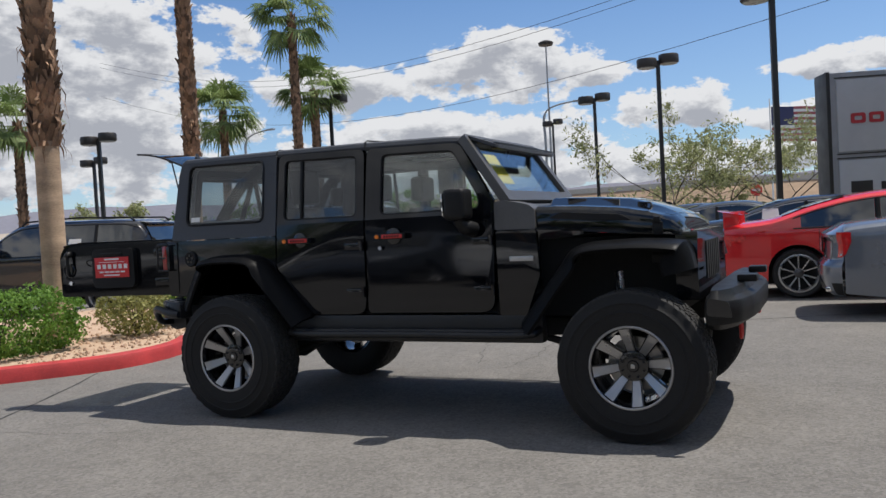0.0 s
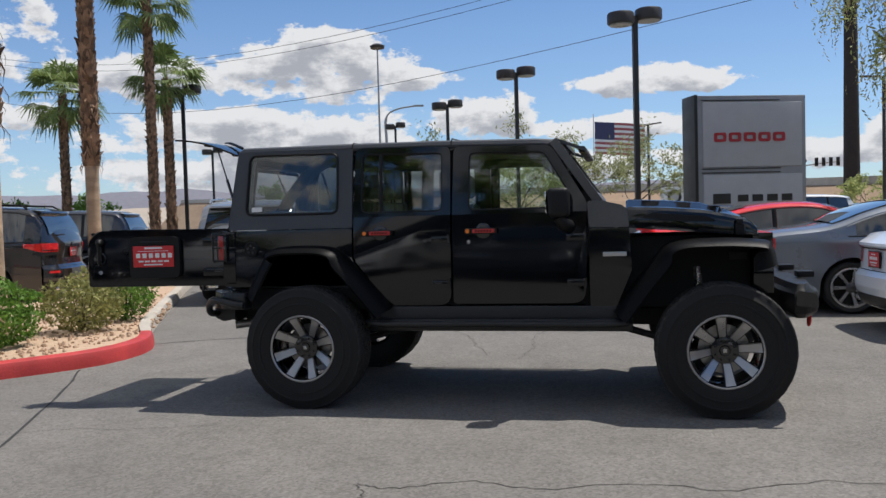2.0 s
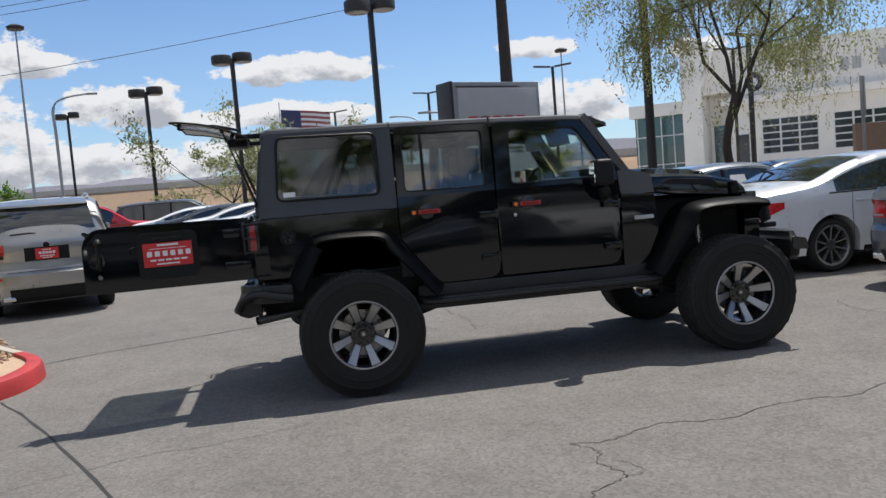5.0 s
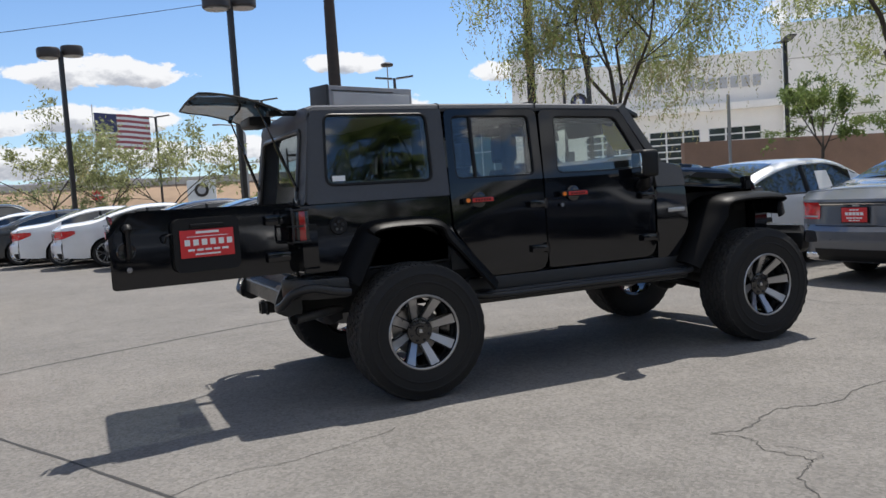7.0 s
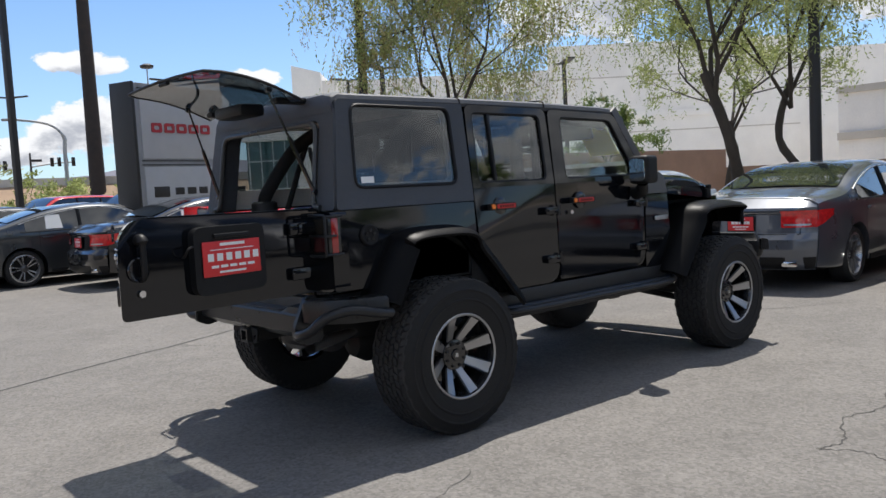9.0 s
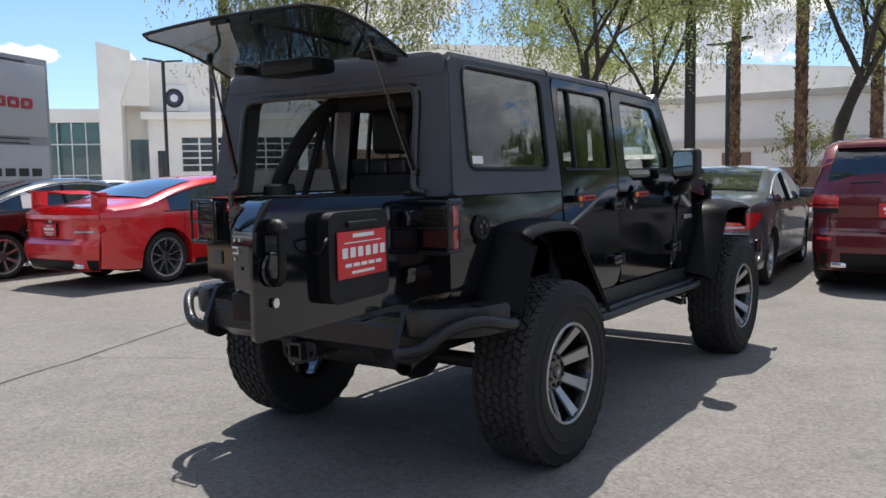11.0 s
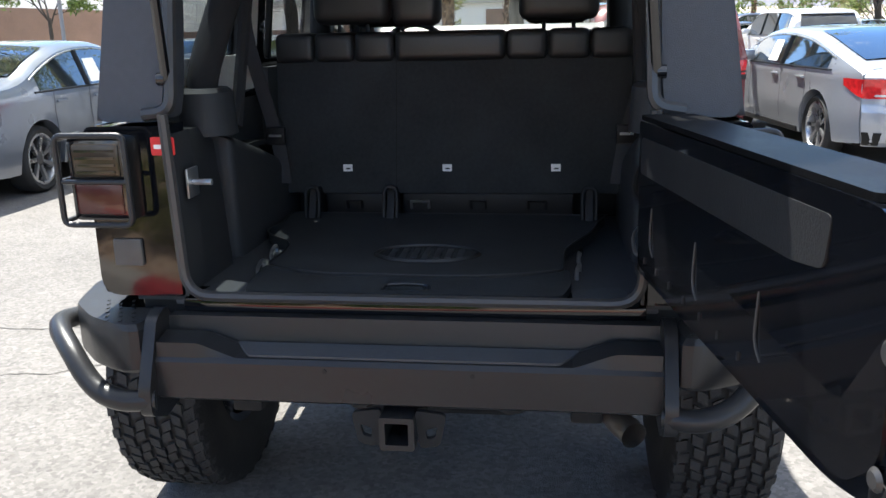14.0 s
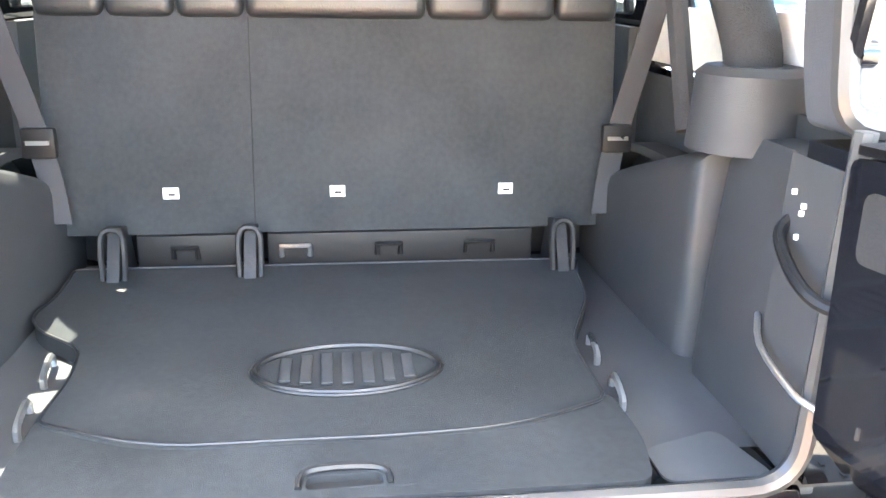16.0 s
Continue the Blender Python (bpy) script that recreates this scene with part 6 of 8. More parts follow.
    if belt > 1.05:
        # tailgate spoiler, wiper and clear strip in the lamps
        xs_ = x0 + 0.20
        bm = bmesh.new()
        loft(bm, [[Vector((xs_ + dx + 0.05 * (abs(y) / 0.62) ** 3, y, zt(xs_ + 0.1) + dz)) for dx, dz in ((-0.10, -0.045), (-0.085, -0.012), (0.10, 0.022), (0.12, -0.06))] for y in (-0.62, -0.4, 0.0, 0.4, 0.62)])
        part("tailgate_spoiler", bm, paint, root, "painted spoiler over the rear window")
        bm = bmesh.new()
        tube(bm, [(x0 - 0.015, 0.02, belt + 0.10), (x0 - 0.03, 0.20, belt + 0.13), (x0 - 0.025, 0.46, belt + 0.12)], 0.014, 6)
        part("rear_wiper", bm, M["plastic"], root)
        for s in (-1, 1):
            rear_patch("lamp_clear", "dark", s * (spec["lampbox"][0] + 0.01), s * 1.0, spec["lampbox"][1] - 0.055, spec["lampbox"][1] + 0.002, 0.009, "smoked clear lamp strip", 0.12, 0.3)
    # door gaps and handles
    for x in spec["gaps"]:
        for s in (-1, 1):
            bm = bmesh.new()
            zs = [0.36, 0.5, 0.62, belt - 0.18, belt - 0.1, belt]
            for za, zc in zip(zs, zs[1:]):
                q = [(x - 0.004, za), (x + 0.004, za), (x + 0.004, zc), (x - 0.004, zc)]
                bm.faces.new([bm.verts.new((u, s * (half(u, v) + 0.0025), v)) for u, v in q])
            part("door_gap", bm, M["under"], root, smooth=False)
    for x in spec["handles"]:
        for s in (-1, 1):
            bm = bmesh.new()
            box(bm, x - 0.10, x + 0.10, s * (half(x, belt - 0.1) + 0.005) - 0.02, s * (half(x, belt - 0.1) + 0.005) + 0.02, belt - 0.115, belt - 0.085, 0.01)
            part("door_handle", bm, paint, root)
    # wheels
    for x in (0, wb):
        for s in (-1, 1):
            road_wheel(root, (x, s * (half(x, r) - 0.015), r), r, 0.22, s, rim)
    # lamps, plate, bumper lip, exhaust
    yi, za_, zz_, wrp = spec["lampbox"]
    for s in (-1, 1):
        rear_patch("tail_lamp", tail, s * yi, s * 1.0, za_, zz_, 0.010, "red tail lamp", wrp, 0.6)
        rear_patch("lamp_bar", "zinc" if belt < 1.05 else "lensdk", s * (yi + 0.03), s * (yi + 0.30), za_ + 0.02, za_ + 0.040, 0.014)
        if spec.get("reflz"):
            rear_patch("bumper_reflector", tail, s * 0.62, s * 0.80, spec["reflz"], spec["reflz"] + 0.04, 0.008, "red bumper reflector")
        bm = bmesh.new()
        box(bm, x1 - 0.25, x1 + 0.02, s * (half(x1, 0.65) - 0.22) - 0.16, s * (half(x1, 0.65) - 0.22) + 0.16, 0.60, 0.72, 0.03)
        part("headlamp", bm, M["chrome"], root)
        bm = bmesh.new()
        xm = spec["mirror"]
        ym = s * (half(xm, belt) + 0.09)
        box(bm, xm - 0.07, xm + 0.09, ym - 0.10, ym + 0.10, belt + 0.03, belt + 0.17, 0.04)
        part("side_mirror", bm, paint, root)
    rear_patch("lower_bumper", "plastic", -0.95, 0.95, 0.262, spec["valance"], 0.008)
    if spec.get("strip") and not wing:
        rear_patch("boot_strip", "chrome", -0.46, 0.46, spec["strip"], spec["strip"] + 0.016, 0.012, "chrome strip across the boot lid")
    zsm = spec["seam"]
    rear_patch("boot_seam", "under", -0.66, 0.66, zsm, zsm + 0.008, 0.003)
    for s in (-1, 1):
        rear_patch("boot_seam", "under", s * 0.655, s * 0.663, zsm, ztop - 0.01, 0.003)
        bm = bmesh.new()
        box(bm, rx(s * 0.55, 0.32) - 0.025, x0 + 0.1, s * 0.55 - 0.085, s * 0.55 + 0.085, 0.29, 0.355, 0.02)
        part("tailpipe", bm, M["chrome"], root)
    if plate:
        zp = spec["platez"]
        if spec["hw"] > 0.95 and not paint.name.startswith("dark_red"):
            rear_patch("plate_recess", "plastic", -0.30, 0.30, zp - 0.10, zp + 0.10, 0.003)
        xp = min(rx(0, zp - 0.085), rx(0, zp + 0.085))
        bm = bmesh.new()
        box(bm, xp - 0.022, xp - 0.004, -0.165, 0.165, zp - 0.09, zp + 0.09, 0.004)
        pf = part("plate_frame", bm, M["plastic"], root)
        bm = bmesh.new()
        box(bm, xp - 0.025, xp - 0.022, -0.155, 0.155, zp - 0.08, zp + 0.08, 0.001)
        pl = part("dealer_plate", bm, M["redprint"], pf, "red and white paper dealer plate")
        for z, h, w in ((0.055, 0.014, 0.06), (0.012, 0.034, 0.115), (-0.035, 0.016, 0.10), (-0.062, 0.012, 0.07)):
            n = max(3, int(w / 0.02))
            bm = bmesh.new()
            for k in range(n):
                y = -w + 2 * w * (k + 0.5) / n
                box(bm, xp - 0.027, xp - 0.0245, y - 0.8 * w / n, y + 0.8 * w / n, zp + z - h / 2, zp + z + h / 2)
            part("print_bar", bm, M["white"], pl)
    bm = bmesh.new()
    ze = ztop - 0.075
    lathe(bm, [(0.0, -0.006), (0.035, -0.004), (0.042, 0.0), (0.045, 0.006)], 16, 'x', (rx(0, ze) - 0.004, 0, ze))
    part("emblem", bm, M["zinc"] if belt < 1.05 else M["plastic"], root)
    if paper:
        for s in (-1, 1):
            bm = bmesh.new()
            x = paper
            q = [(x, belt + 0.05), (x + 0.30, belt + 0.05), (x + 0.27, belt + 0.30), (x + 0.02, belt + 0.30)]
            bm.faces.new([bm.verts.new((u, s * (half(u, v) + 0.009), v)) for u, v in q])
            part("price_sheet", bm, M["white"], root, "white price sheet in the window")
    if roofrails:
        for s in (-1, 1):
            bm = bmesh.new()
            xa, xb = spec["rails"]
            tube(bm, [(x, s * (half(x, zt(x)) - 0.09), zt(x) + h) for x, h in ((xa, 0.01), (xa + 0.1, 0.06), ((xa + xb) / 2, 0.065), (xb - 0.1, 0.06), (xb, 0.01))], 0.018, 6)
            part("roof_rail", bm, M["zinc"] if roofrails == 2 else M["plastic"], root)
    if wing:
        bm = bmesh.new()
        loft(bm, [[Vector((x0 + dx + (0.1 if abs(y) > 0.7 else 0), y, z + (-.03 if abs(y) > 0.7 else 0))) for dx, z in ((-0.02, 1.30), (0.13, 1.275), (0.28, 1.25), (0.13, 1.25))] for y in (-0.78, -0.70, -0.3, 0.3, 0.70, 0.78)])
        w = part("rear_wing", bm, paint, root, "tall red boot-lid wing")
        for s in (-1, 1):
            bm = bmesh.new()
            box(bm, x0 + 0.08, x0 + 0.30, s * 0.68 - 0.02, s * 0.68 + 0.02, 1.02, 1.27, 0.01)
            part("wing_post", bm, paint, w)
    return root


SEDAN = dict(top=[(-1.08, 0.96), (-0.95, 1.05), (-0.25, 1.13), (0.25, 1.30), (0.75, 1.42), (1.3, 1.455), (1.8, 1.41), (2.35, 1.16), (2.65, 1.02), (3.3, 0.93), (3.62, 0.80), (3.70, 0.62)],
             hw=0.91, belt=0.98, lean=0.36, wb=2.84, r=0.335, side_glass=[(0.05, 0.98, "rear_window_glass"), (1.05, 1.98, "front_window_glass"), ], screens=[(-0.2, 0.62, "rear_screen"), (1.85, 2.55, "windscreen")],
             gaps=(0.28, 1.02, 2.12), handles=(0.42, 1.22), lampbox=(0.46, 0.735, 0.925, 0.30), strip=0.895, valance=0.40, seam=0.655, platez=0.785, mirror=1.98,
             rear=[(0.25, 0.0), (0.30, 0.06), (0.48, 0.11), (0.60, 0.105), (0.645, 0.06), (0.67, 0.035), (0.88, 0.02), (0.93, 0.055), (0.955, 0.05), (1.2, 0.02)])
COUPE = dict(SEDAN, top=[(-1.08, 0.98), (-0.95, 1.06), (-0.35, 1.12), (0.2, 1.29), (0.75, 1.41), (1.3, 1.45), (1.8, 1.40), (2.35, 1.15), (2.65, 1.02), (3.3, 0.92), (3.6, 0.78), (3.70, 0.6)])
FASTBACK = dict(SEDAN, top=[(-1.02, 0.94), (-0.9, 1.03), (-0.3, 1.20), (0.3, 1.34), (0.8, 1.40), (1.4, 1.42), (1.95, 1.36), (2.5, 1.12), (2.8, 1.00), (3.4, 0.92), (3.75, 0.78), (3.84, 0.6)],
                wb=2.92, hw=0.95, r=0.355, side_glass=[(-0.25, 0.98, "rear_window_glass"), (1.05, 2.05, "front_window_glass")], screens=[(-0.7, 0.5, "rear_screen"), (2.0, 2.65, "windscreen")], mirror=2.05)
SUV = dict(top=[(-0.97, 1.15), (-0.90, 1.40), (-0.72, 1.66), (-0.4, 1.73), (0.4, 1.76), (1.2, 1.76), (1.75, 1.70), (2.3, 1.36), (2.6, 1.18), (3.3, 1.10), (3.65, 0.98), (3.74, 0.7)],
           hw=0.96, belt=1.13, lean=0.28, wb=2.9, r=0.385, side_glass=[(-0.62, 0.05, "quarter_glass"), (0.12, 0.98, "rear_window_glass"), (1.06, 2.02, "front_window_glass")],
           screens=[(-0.945, -0.74, "rear_screen"), (1.75, 2.5, "windscreen")], gaps=(0.10, 1.02, 2.15), handles=(0.3, 1.22), lampbox=(0.56, 0.965, 1.115, 0.26), valance=0.46, seam=0.70, reflz=0.60, platez=0.95, mirror=2.0, rails=(-0.6, 1.7),
           rear=[(0.25, 0.0), (0.32, 0.06), (0.50, 0.11), (0.66, 0.115), (0.70, 0.07), (0.74, 0.035), (0.86, 0.025), (1.0, 0.055), (1.10, 0.05), (1.4, 0.0)])
PAINT = {k: car_paint(k, *v) for k, v in dict(
    red_paint=((0.68, 0.020, 0.024), 0), silver_paint=((0.17, 0.19, 0.225), 0.45), pale_silver_paint=((0.78, 0.80, 0.82), 0.1), grey_paint=((0.105, 0.115, 0.135), 0.45), dark_red_paint=((0.125, 0.006, 0.012), 0.25),
    dark_blue_paint=((0.015, 0.018, 0.028), 0.2), white_paint=((0.80, 0.80, 0.79), 0), charcoal_paint=((0.045, 0.05, 0.055), 0.5), purple_paint=((0.12, 0.03, 0.28), 0.3), jet_paint=((0.008, 0.008, 0.010), 0),
    fastback_paint=((0.36, 0.38, 0.41), 0.4), warm_silver_paint=((0.40, 0.39, 0.37), 0.7), bright_red_paint=((0.55, 0.02, 0.02), 0)).items()}
TWIN5, FIVE, MULTI, TEN = (5, 0.03, True, True), (5, 0.05, True, True), (7, 0.028, True, False), (10, 0.014, True, False)
car("sedan", "bright red sedan with tall boot-lid wing on the asphalt", "car", dict(COUPE, r=0.355), PAINT["red_paint"], (3.51, 7.80, 0), 2, FIVE, wing=True, paced=False)
car("sedan", "silver-blue luxury sedan with tall red tail lamps", "car", dict(SEDAN, lampbox=(0.76, 0.70, 0.985, 0.07), platez=0.82), PAINT["silver_paint"], (5.05, 5.57, 0), 3, MULTI, paper=1.1, paced=False)
car("sedan", "pale silver executive sedan with dark glass", "car", SEDAN, PAINT["pale_silver_paint"], (6.13, 3.29, 0), 4, FIVE, paper=1.25, paced=False)
car("sedan", "dark grey sedan with red dealer plate", "car", SEDAN, PAINT["grey_paint"], (7.02, 0.68, 0), 4, TWIN5, paper=1.1, paced=False)
car("suv", "dark red sport utility vehicle with black roof glass", "car", SUV, PAINT["dark_red_paint"], (7.70, -1.54, 0), 2, FIVE, paced=False)
car("sedan", "silver fastback saloon with multi-spoke wheels", "car", FASTBACK, PAINT["fastback_paint"], (7.35, -4.20, 0), 6, MULTI, paper=1.2, paced=False)
car("sedan", "black sedan beside the red sedan", "car", SEDAN, PAINT["jet_paint"], (2.7, 11.5, 0), 2, MULTI, paper=0.3)
car("sedan", "charcoal sports sedan with a white window sheet", "car", COUPE, PAINT["charcoal_paint"], (0.85, 14.1, 0), 2, TWIN5, paper=0.4)
car("sedan", "dark blue sedan in the display row", "car", SEDAN, PAINT["dark_blue_paint"], (-0.3, 16.7, 0), 2, TWIN5)
car("sedan", "white sedan with red tail lamps", "car", SEDAN, PAINT["white_paint"], (-1.6, 19.1, 0), 2, TWIN5)
car("sedan", "white saloon with dark side glass", "car", SEDAN, PAINT["white_paint"], (-2.8, 21.5, 0), 2, MULTI)
car("sedan", "dark sedan at the end of the row", "car", SEDAN, PAINT["charcoal_paint"], (-4.1, 24.2, 0), 2, TWIN5)

# ---- trees, palms, shrubs ----
M["bark"] = mat("bark", (0.070, 0.056, 0.044), 0.95, var=0.35, scale=6, bump=0.8, bscale=35, stretch=(1, 1, 0.3))
M["palmbark"] = mat("palm_boots", (0.25, 0.15, 0.09), 0.95, var=0.45, scale=7, bump=0.7, bscale=40)


def vary_by_piece(m, lo, hi):
    """Each loose piece of a joined mesh takes its own depth of colour."""
    nt = m.node_tree
    b = nt.nodes["Principled BSDF"]
    src = b.inputs["Base Color"].links[0].from_socket
    geo = nt.nodes.new("ShaderNodeNewGeometry")
    mr = nt.nodes.new("ShaderNodeMapRange")
    nt.links.new(geo.outputs["Random Per Island"], mr.inputs[0])
    mr.inputs[3].default_value, mr.inputs[4].default_value = lo, hi
    sc = nt.nodes.new("ShaderNodeVectorMath")
    sc.operation = 'SCALE'
    nt.links.new(src, sc.inputs[0])
    nt.links.new(mr.outputs[0], sc.inputs["Scale"])
    nt.links.new(sc.outputs[0], b.inputs["Base Color"])


vary_by_piece(M["palmbark"], 0.30, 1.55)
M["palmsmooth"] = mat("palm_trunk", (0.40, 0.285, 0.19), 0.9, var=0.40, scale=2.2, bump=0.5, bscale=30, stretch=(1, 1, 3))


def leaf_material(name, a, b):
    m = mat(name, a, 0.6, col2=b, scale=1.2, spec=0.3)
    nt = m.node_tree
    p = nt.nodes["Principled BSDF"]
    g = nt.nodes.new("ShaderNodeNewGeometry")
    mr = nt.nodes.new("ShaderNodeMapRange")
    nt.links.new(g.outputs["Random Per Island"], mr.inputs[0])
    mr.inputs[3].default_value, mr.inputs[4].default_value = 0.65, 1.4
    vm = nt.nodes.new("ShaderNodeVectorMath")
    vm.operation = 'SCALE'
    nt.links.new(p.inputs["Base Color"].links[0].from_socket, vm.inputs[0])
    nt.links.new(mr.outputs[0], vm.inputs["Scale"])
    nt.links.new(vm.outputs[0], p.inputs["Base Color"])
    tl = nt.nodes.new("ShaderNodeBsdfTranslucent")
    nt.links.new(vm.outputs[0], tl.inputs[0])
    mx = nt.nodes.new("ShaderNodeMixShader")
    mx.inputs[0].default_value = 0.35
    nt.links.new(p.outputs[0], mx.inputs[1])
    nt.links.new(tl.outputs[0], mx.inputs[2])
    nt.links.new(mx.outputs[0], nt.nodes["Material Output"].inputs[0])
    return m


M["olive"] = leaf_material("grey_green_leaf", (0.23, 0.26, 0.11), (0.36, 0.36, 0.18))
M["mesquite"] = leaf_material("mesquite_leaf", (0.25, 0.31, 0.09), (0.42, 0.43, 0.18))
M["tan"] = leaf_material("dry_pod", (0.34, 0.29, 0.13), (0.46, 0.40, 0.21))
M["green"] = leaf_material("green_leaf", (0.12, 0.18, 0.045), (0.21, 0.26, 0.085))
M["hedge"] = leaf_material("hedge_leaf", (0.09, 0.19, 0.025), (0.16, 0.28, 0.05))
M["sage"] = leaf_material("sage_leaf", (0.21, 0.22, 0.065), (0.32, 0.31, 0.12))
M["frond"] = leaf_material("palm_frond", (0.11, 0.17, 0.045), (0.22, 0.27, 0.10))


def leaf_cloud(name, centres, material, parent, n, size, rnd, droop=0.3, label="", spray=1):
    """Many single leaves scattered round the twigs."""
    verts, faces = [], []
    for i in range(n):
        c, spread = centres[rnd.randrange(len(centres))]
        d = Vector((rnd.gauss(0, 1), rnd.gauss(0, 1), rnd.gauss(0, 0.8))) * spread * 0.5
        p = c + d - Vector((0, 0, droop * spread * rnd.random()))
        a = Vector((rnd.gauss(0, 1), rnd.gauss(0, 1), rnd.gauss(0, 1) - droop)).normalized()
        b = a.cross(Vector((rnd.gauss(0, 1), rnd.gauss(0, 1), rnd.gauss(0, 1)))).normalized()
        s = size * rnd.uniform(0.6, 1.4)
        for j in range(spray):
            q = p + Vector((0, 0, -0.9 * j * s)) + a * (1.1 * j * s)
            k = len(verts)
            verts += [q - a * s, q + b * s * 0.34, q + a * s, q - b * s * 0.34]
            faces.append((k, k + 1, k + 2, k + 3))
            a, b = (a + Vector((rnd.gauss(0, 0.5), rnd.gauss(0, 0.5), -0.25))).normalized(), (b + Vector((rnd.gauss(0, 0.4), rnd.gauss(0, 0.4), rnd.gauss(0, 0.4)))).normalized()
    me = bpy.data.meshes.new(name)
    me.from_pydata([tuple(v) for v in verts], [], faces)
    me.materials.append(material)
    ob = new(name, me)
    ob.parent = parent
    if label:
        ob["label"] = label
    return ob


def tree(name, label, at, height, spread, seed, leaf="mesquite", lean=(0, 0), leaves=3500, size=0.05, first=0.35, trunk_r=0.13, second=None, group="", paced=True, spray=1):
    rnd = random.Random(seed)
    sx, sy, k = site(*at[:2]) if paced else (*at[:2], 1.0)
    height, spread, size, trunk_r = tall(height, k), spread * k, size * k, trunk_r * k
    root = thing(name, label, "tree", (sx, sy, at[2]), 0, group)
    bm = bmesh.new()
    tips = []
    L0 = Vector((lean[0], lean[1], 0))
    top = Vector((0, 0, height * first)) + L0 * height * first
    kink = Vector((rnd.choice((-1, 1)) * rnd.uniform(0.12, 0.30), rnd.choice((-1, 1)) * rnd.uniform(0.12, 0.30), 0)) * height * 0.3
    spine = smooth_path([Vector((0, 0, -0.1)), top * 0.3 + kink * 0.55, top * 0.62 - kink * 0.35, top], 5)
    tube(bm, spine, [trunk_r * (1.3 - 0.5 * i / 15) * (1 + 0.08 * math.sin(i * 2.3 + seed)) for i in range(16)], 10)
    part("trunk", bm, M["bark"], root)

    def branch(bm, p, d, ln, r, depth):
        mid = p + d * ln * 0.5 + Vector((rnd.gauss(0, 0.07), rnd.gauss(0, 0.07), rnd.gauss(0, 0.05))) * ln
        end = p + d * ln + Vector((rnd.gauss(0, 0.1), rnd.gauss(0, 0.1), -0.04 * depth)) * ln
        tube(bm, [p, mid, end], [r, r * 0.8, r * 0.6], 6 if depth < 2 else 4, False)
        if depth >= 2:
            tips.append((mid, ln * 0.35))
            if spray > 1:
                tips.append((mid + Vector((rnd.gauss(0, 0.5), rnd.gauss(0, 0.5), -rnd.uniform(0.3, 1.1))) * ln, ln * 0.55))
        if depth >= 3:
            tips.append((end, ln * 0.55))
            return
        for k in range(3 if depth else 3):
            nd = (d + Vector((rnd.gauss(0, 0.55), rnd.gauss(0, 0.55), rnd.gauss(0.05, 0.35)))).normalized()
            branch(bm, end if k < 2 else mid, nd, ln * rnd.uniform(0.6, 0.8), r * 0.52, depth + 1)
    nb = 4
    for k in range(nb):
        a = 2 * math.pi * (k + rnd.random() * 0.6) / nb
        d = Vector((math.cos(a) * spread / height * 1.1, math.sin(a) * spread / height * 1.1, 0.75)).normalized()
        bm = bmesh.new()
        branch(bm, top * rnd.uniform(0.8, 1.0), d, height * (1 - first) * 0.45, trunk_r * 0.50, 0)
        part("limb", bm, M["bark"], root)
    leaf_cloud("crown", tips, M[leaf], root, leaves, size, rnd, 0.3 if spray == 1 else 0.8, "", spray)
    if second:
        low = sorted(tips, key=lambda q: q[0].z)[:len(tips) // 2]
        leaf_cloud("pod_foliage", low, M[second], root, leaves // 3, size * 0.8, rnd, 2.0, "dry tan seed pods among the leaves", spray)
    return root


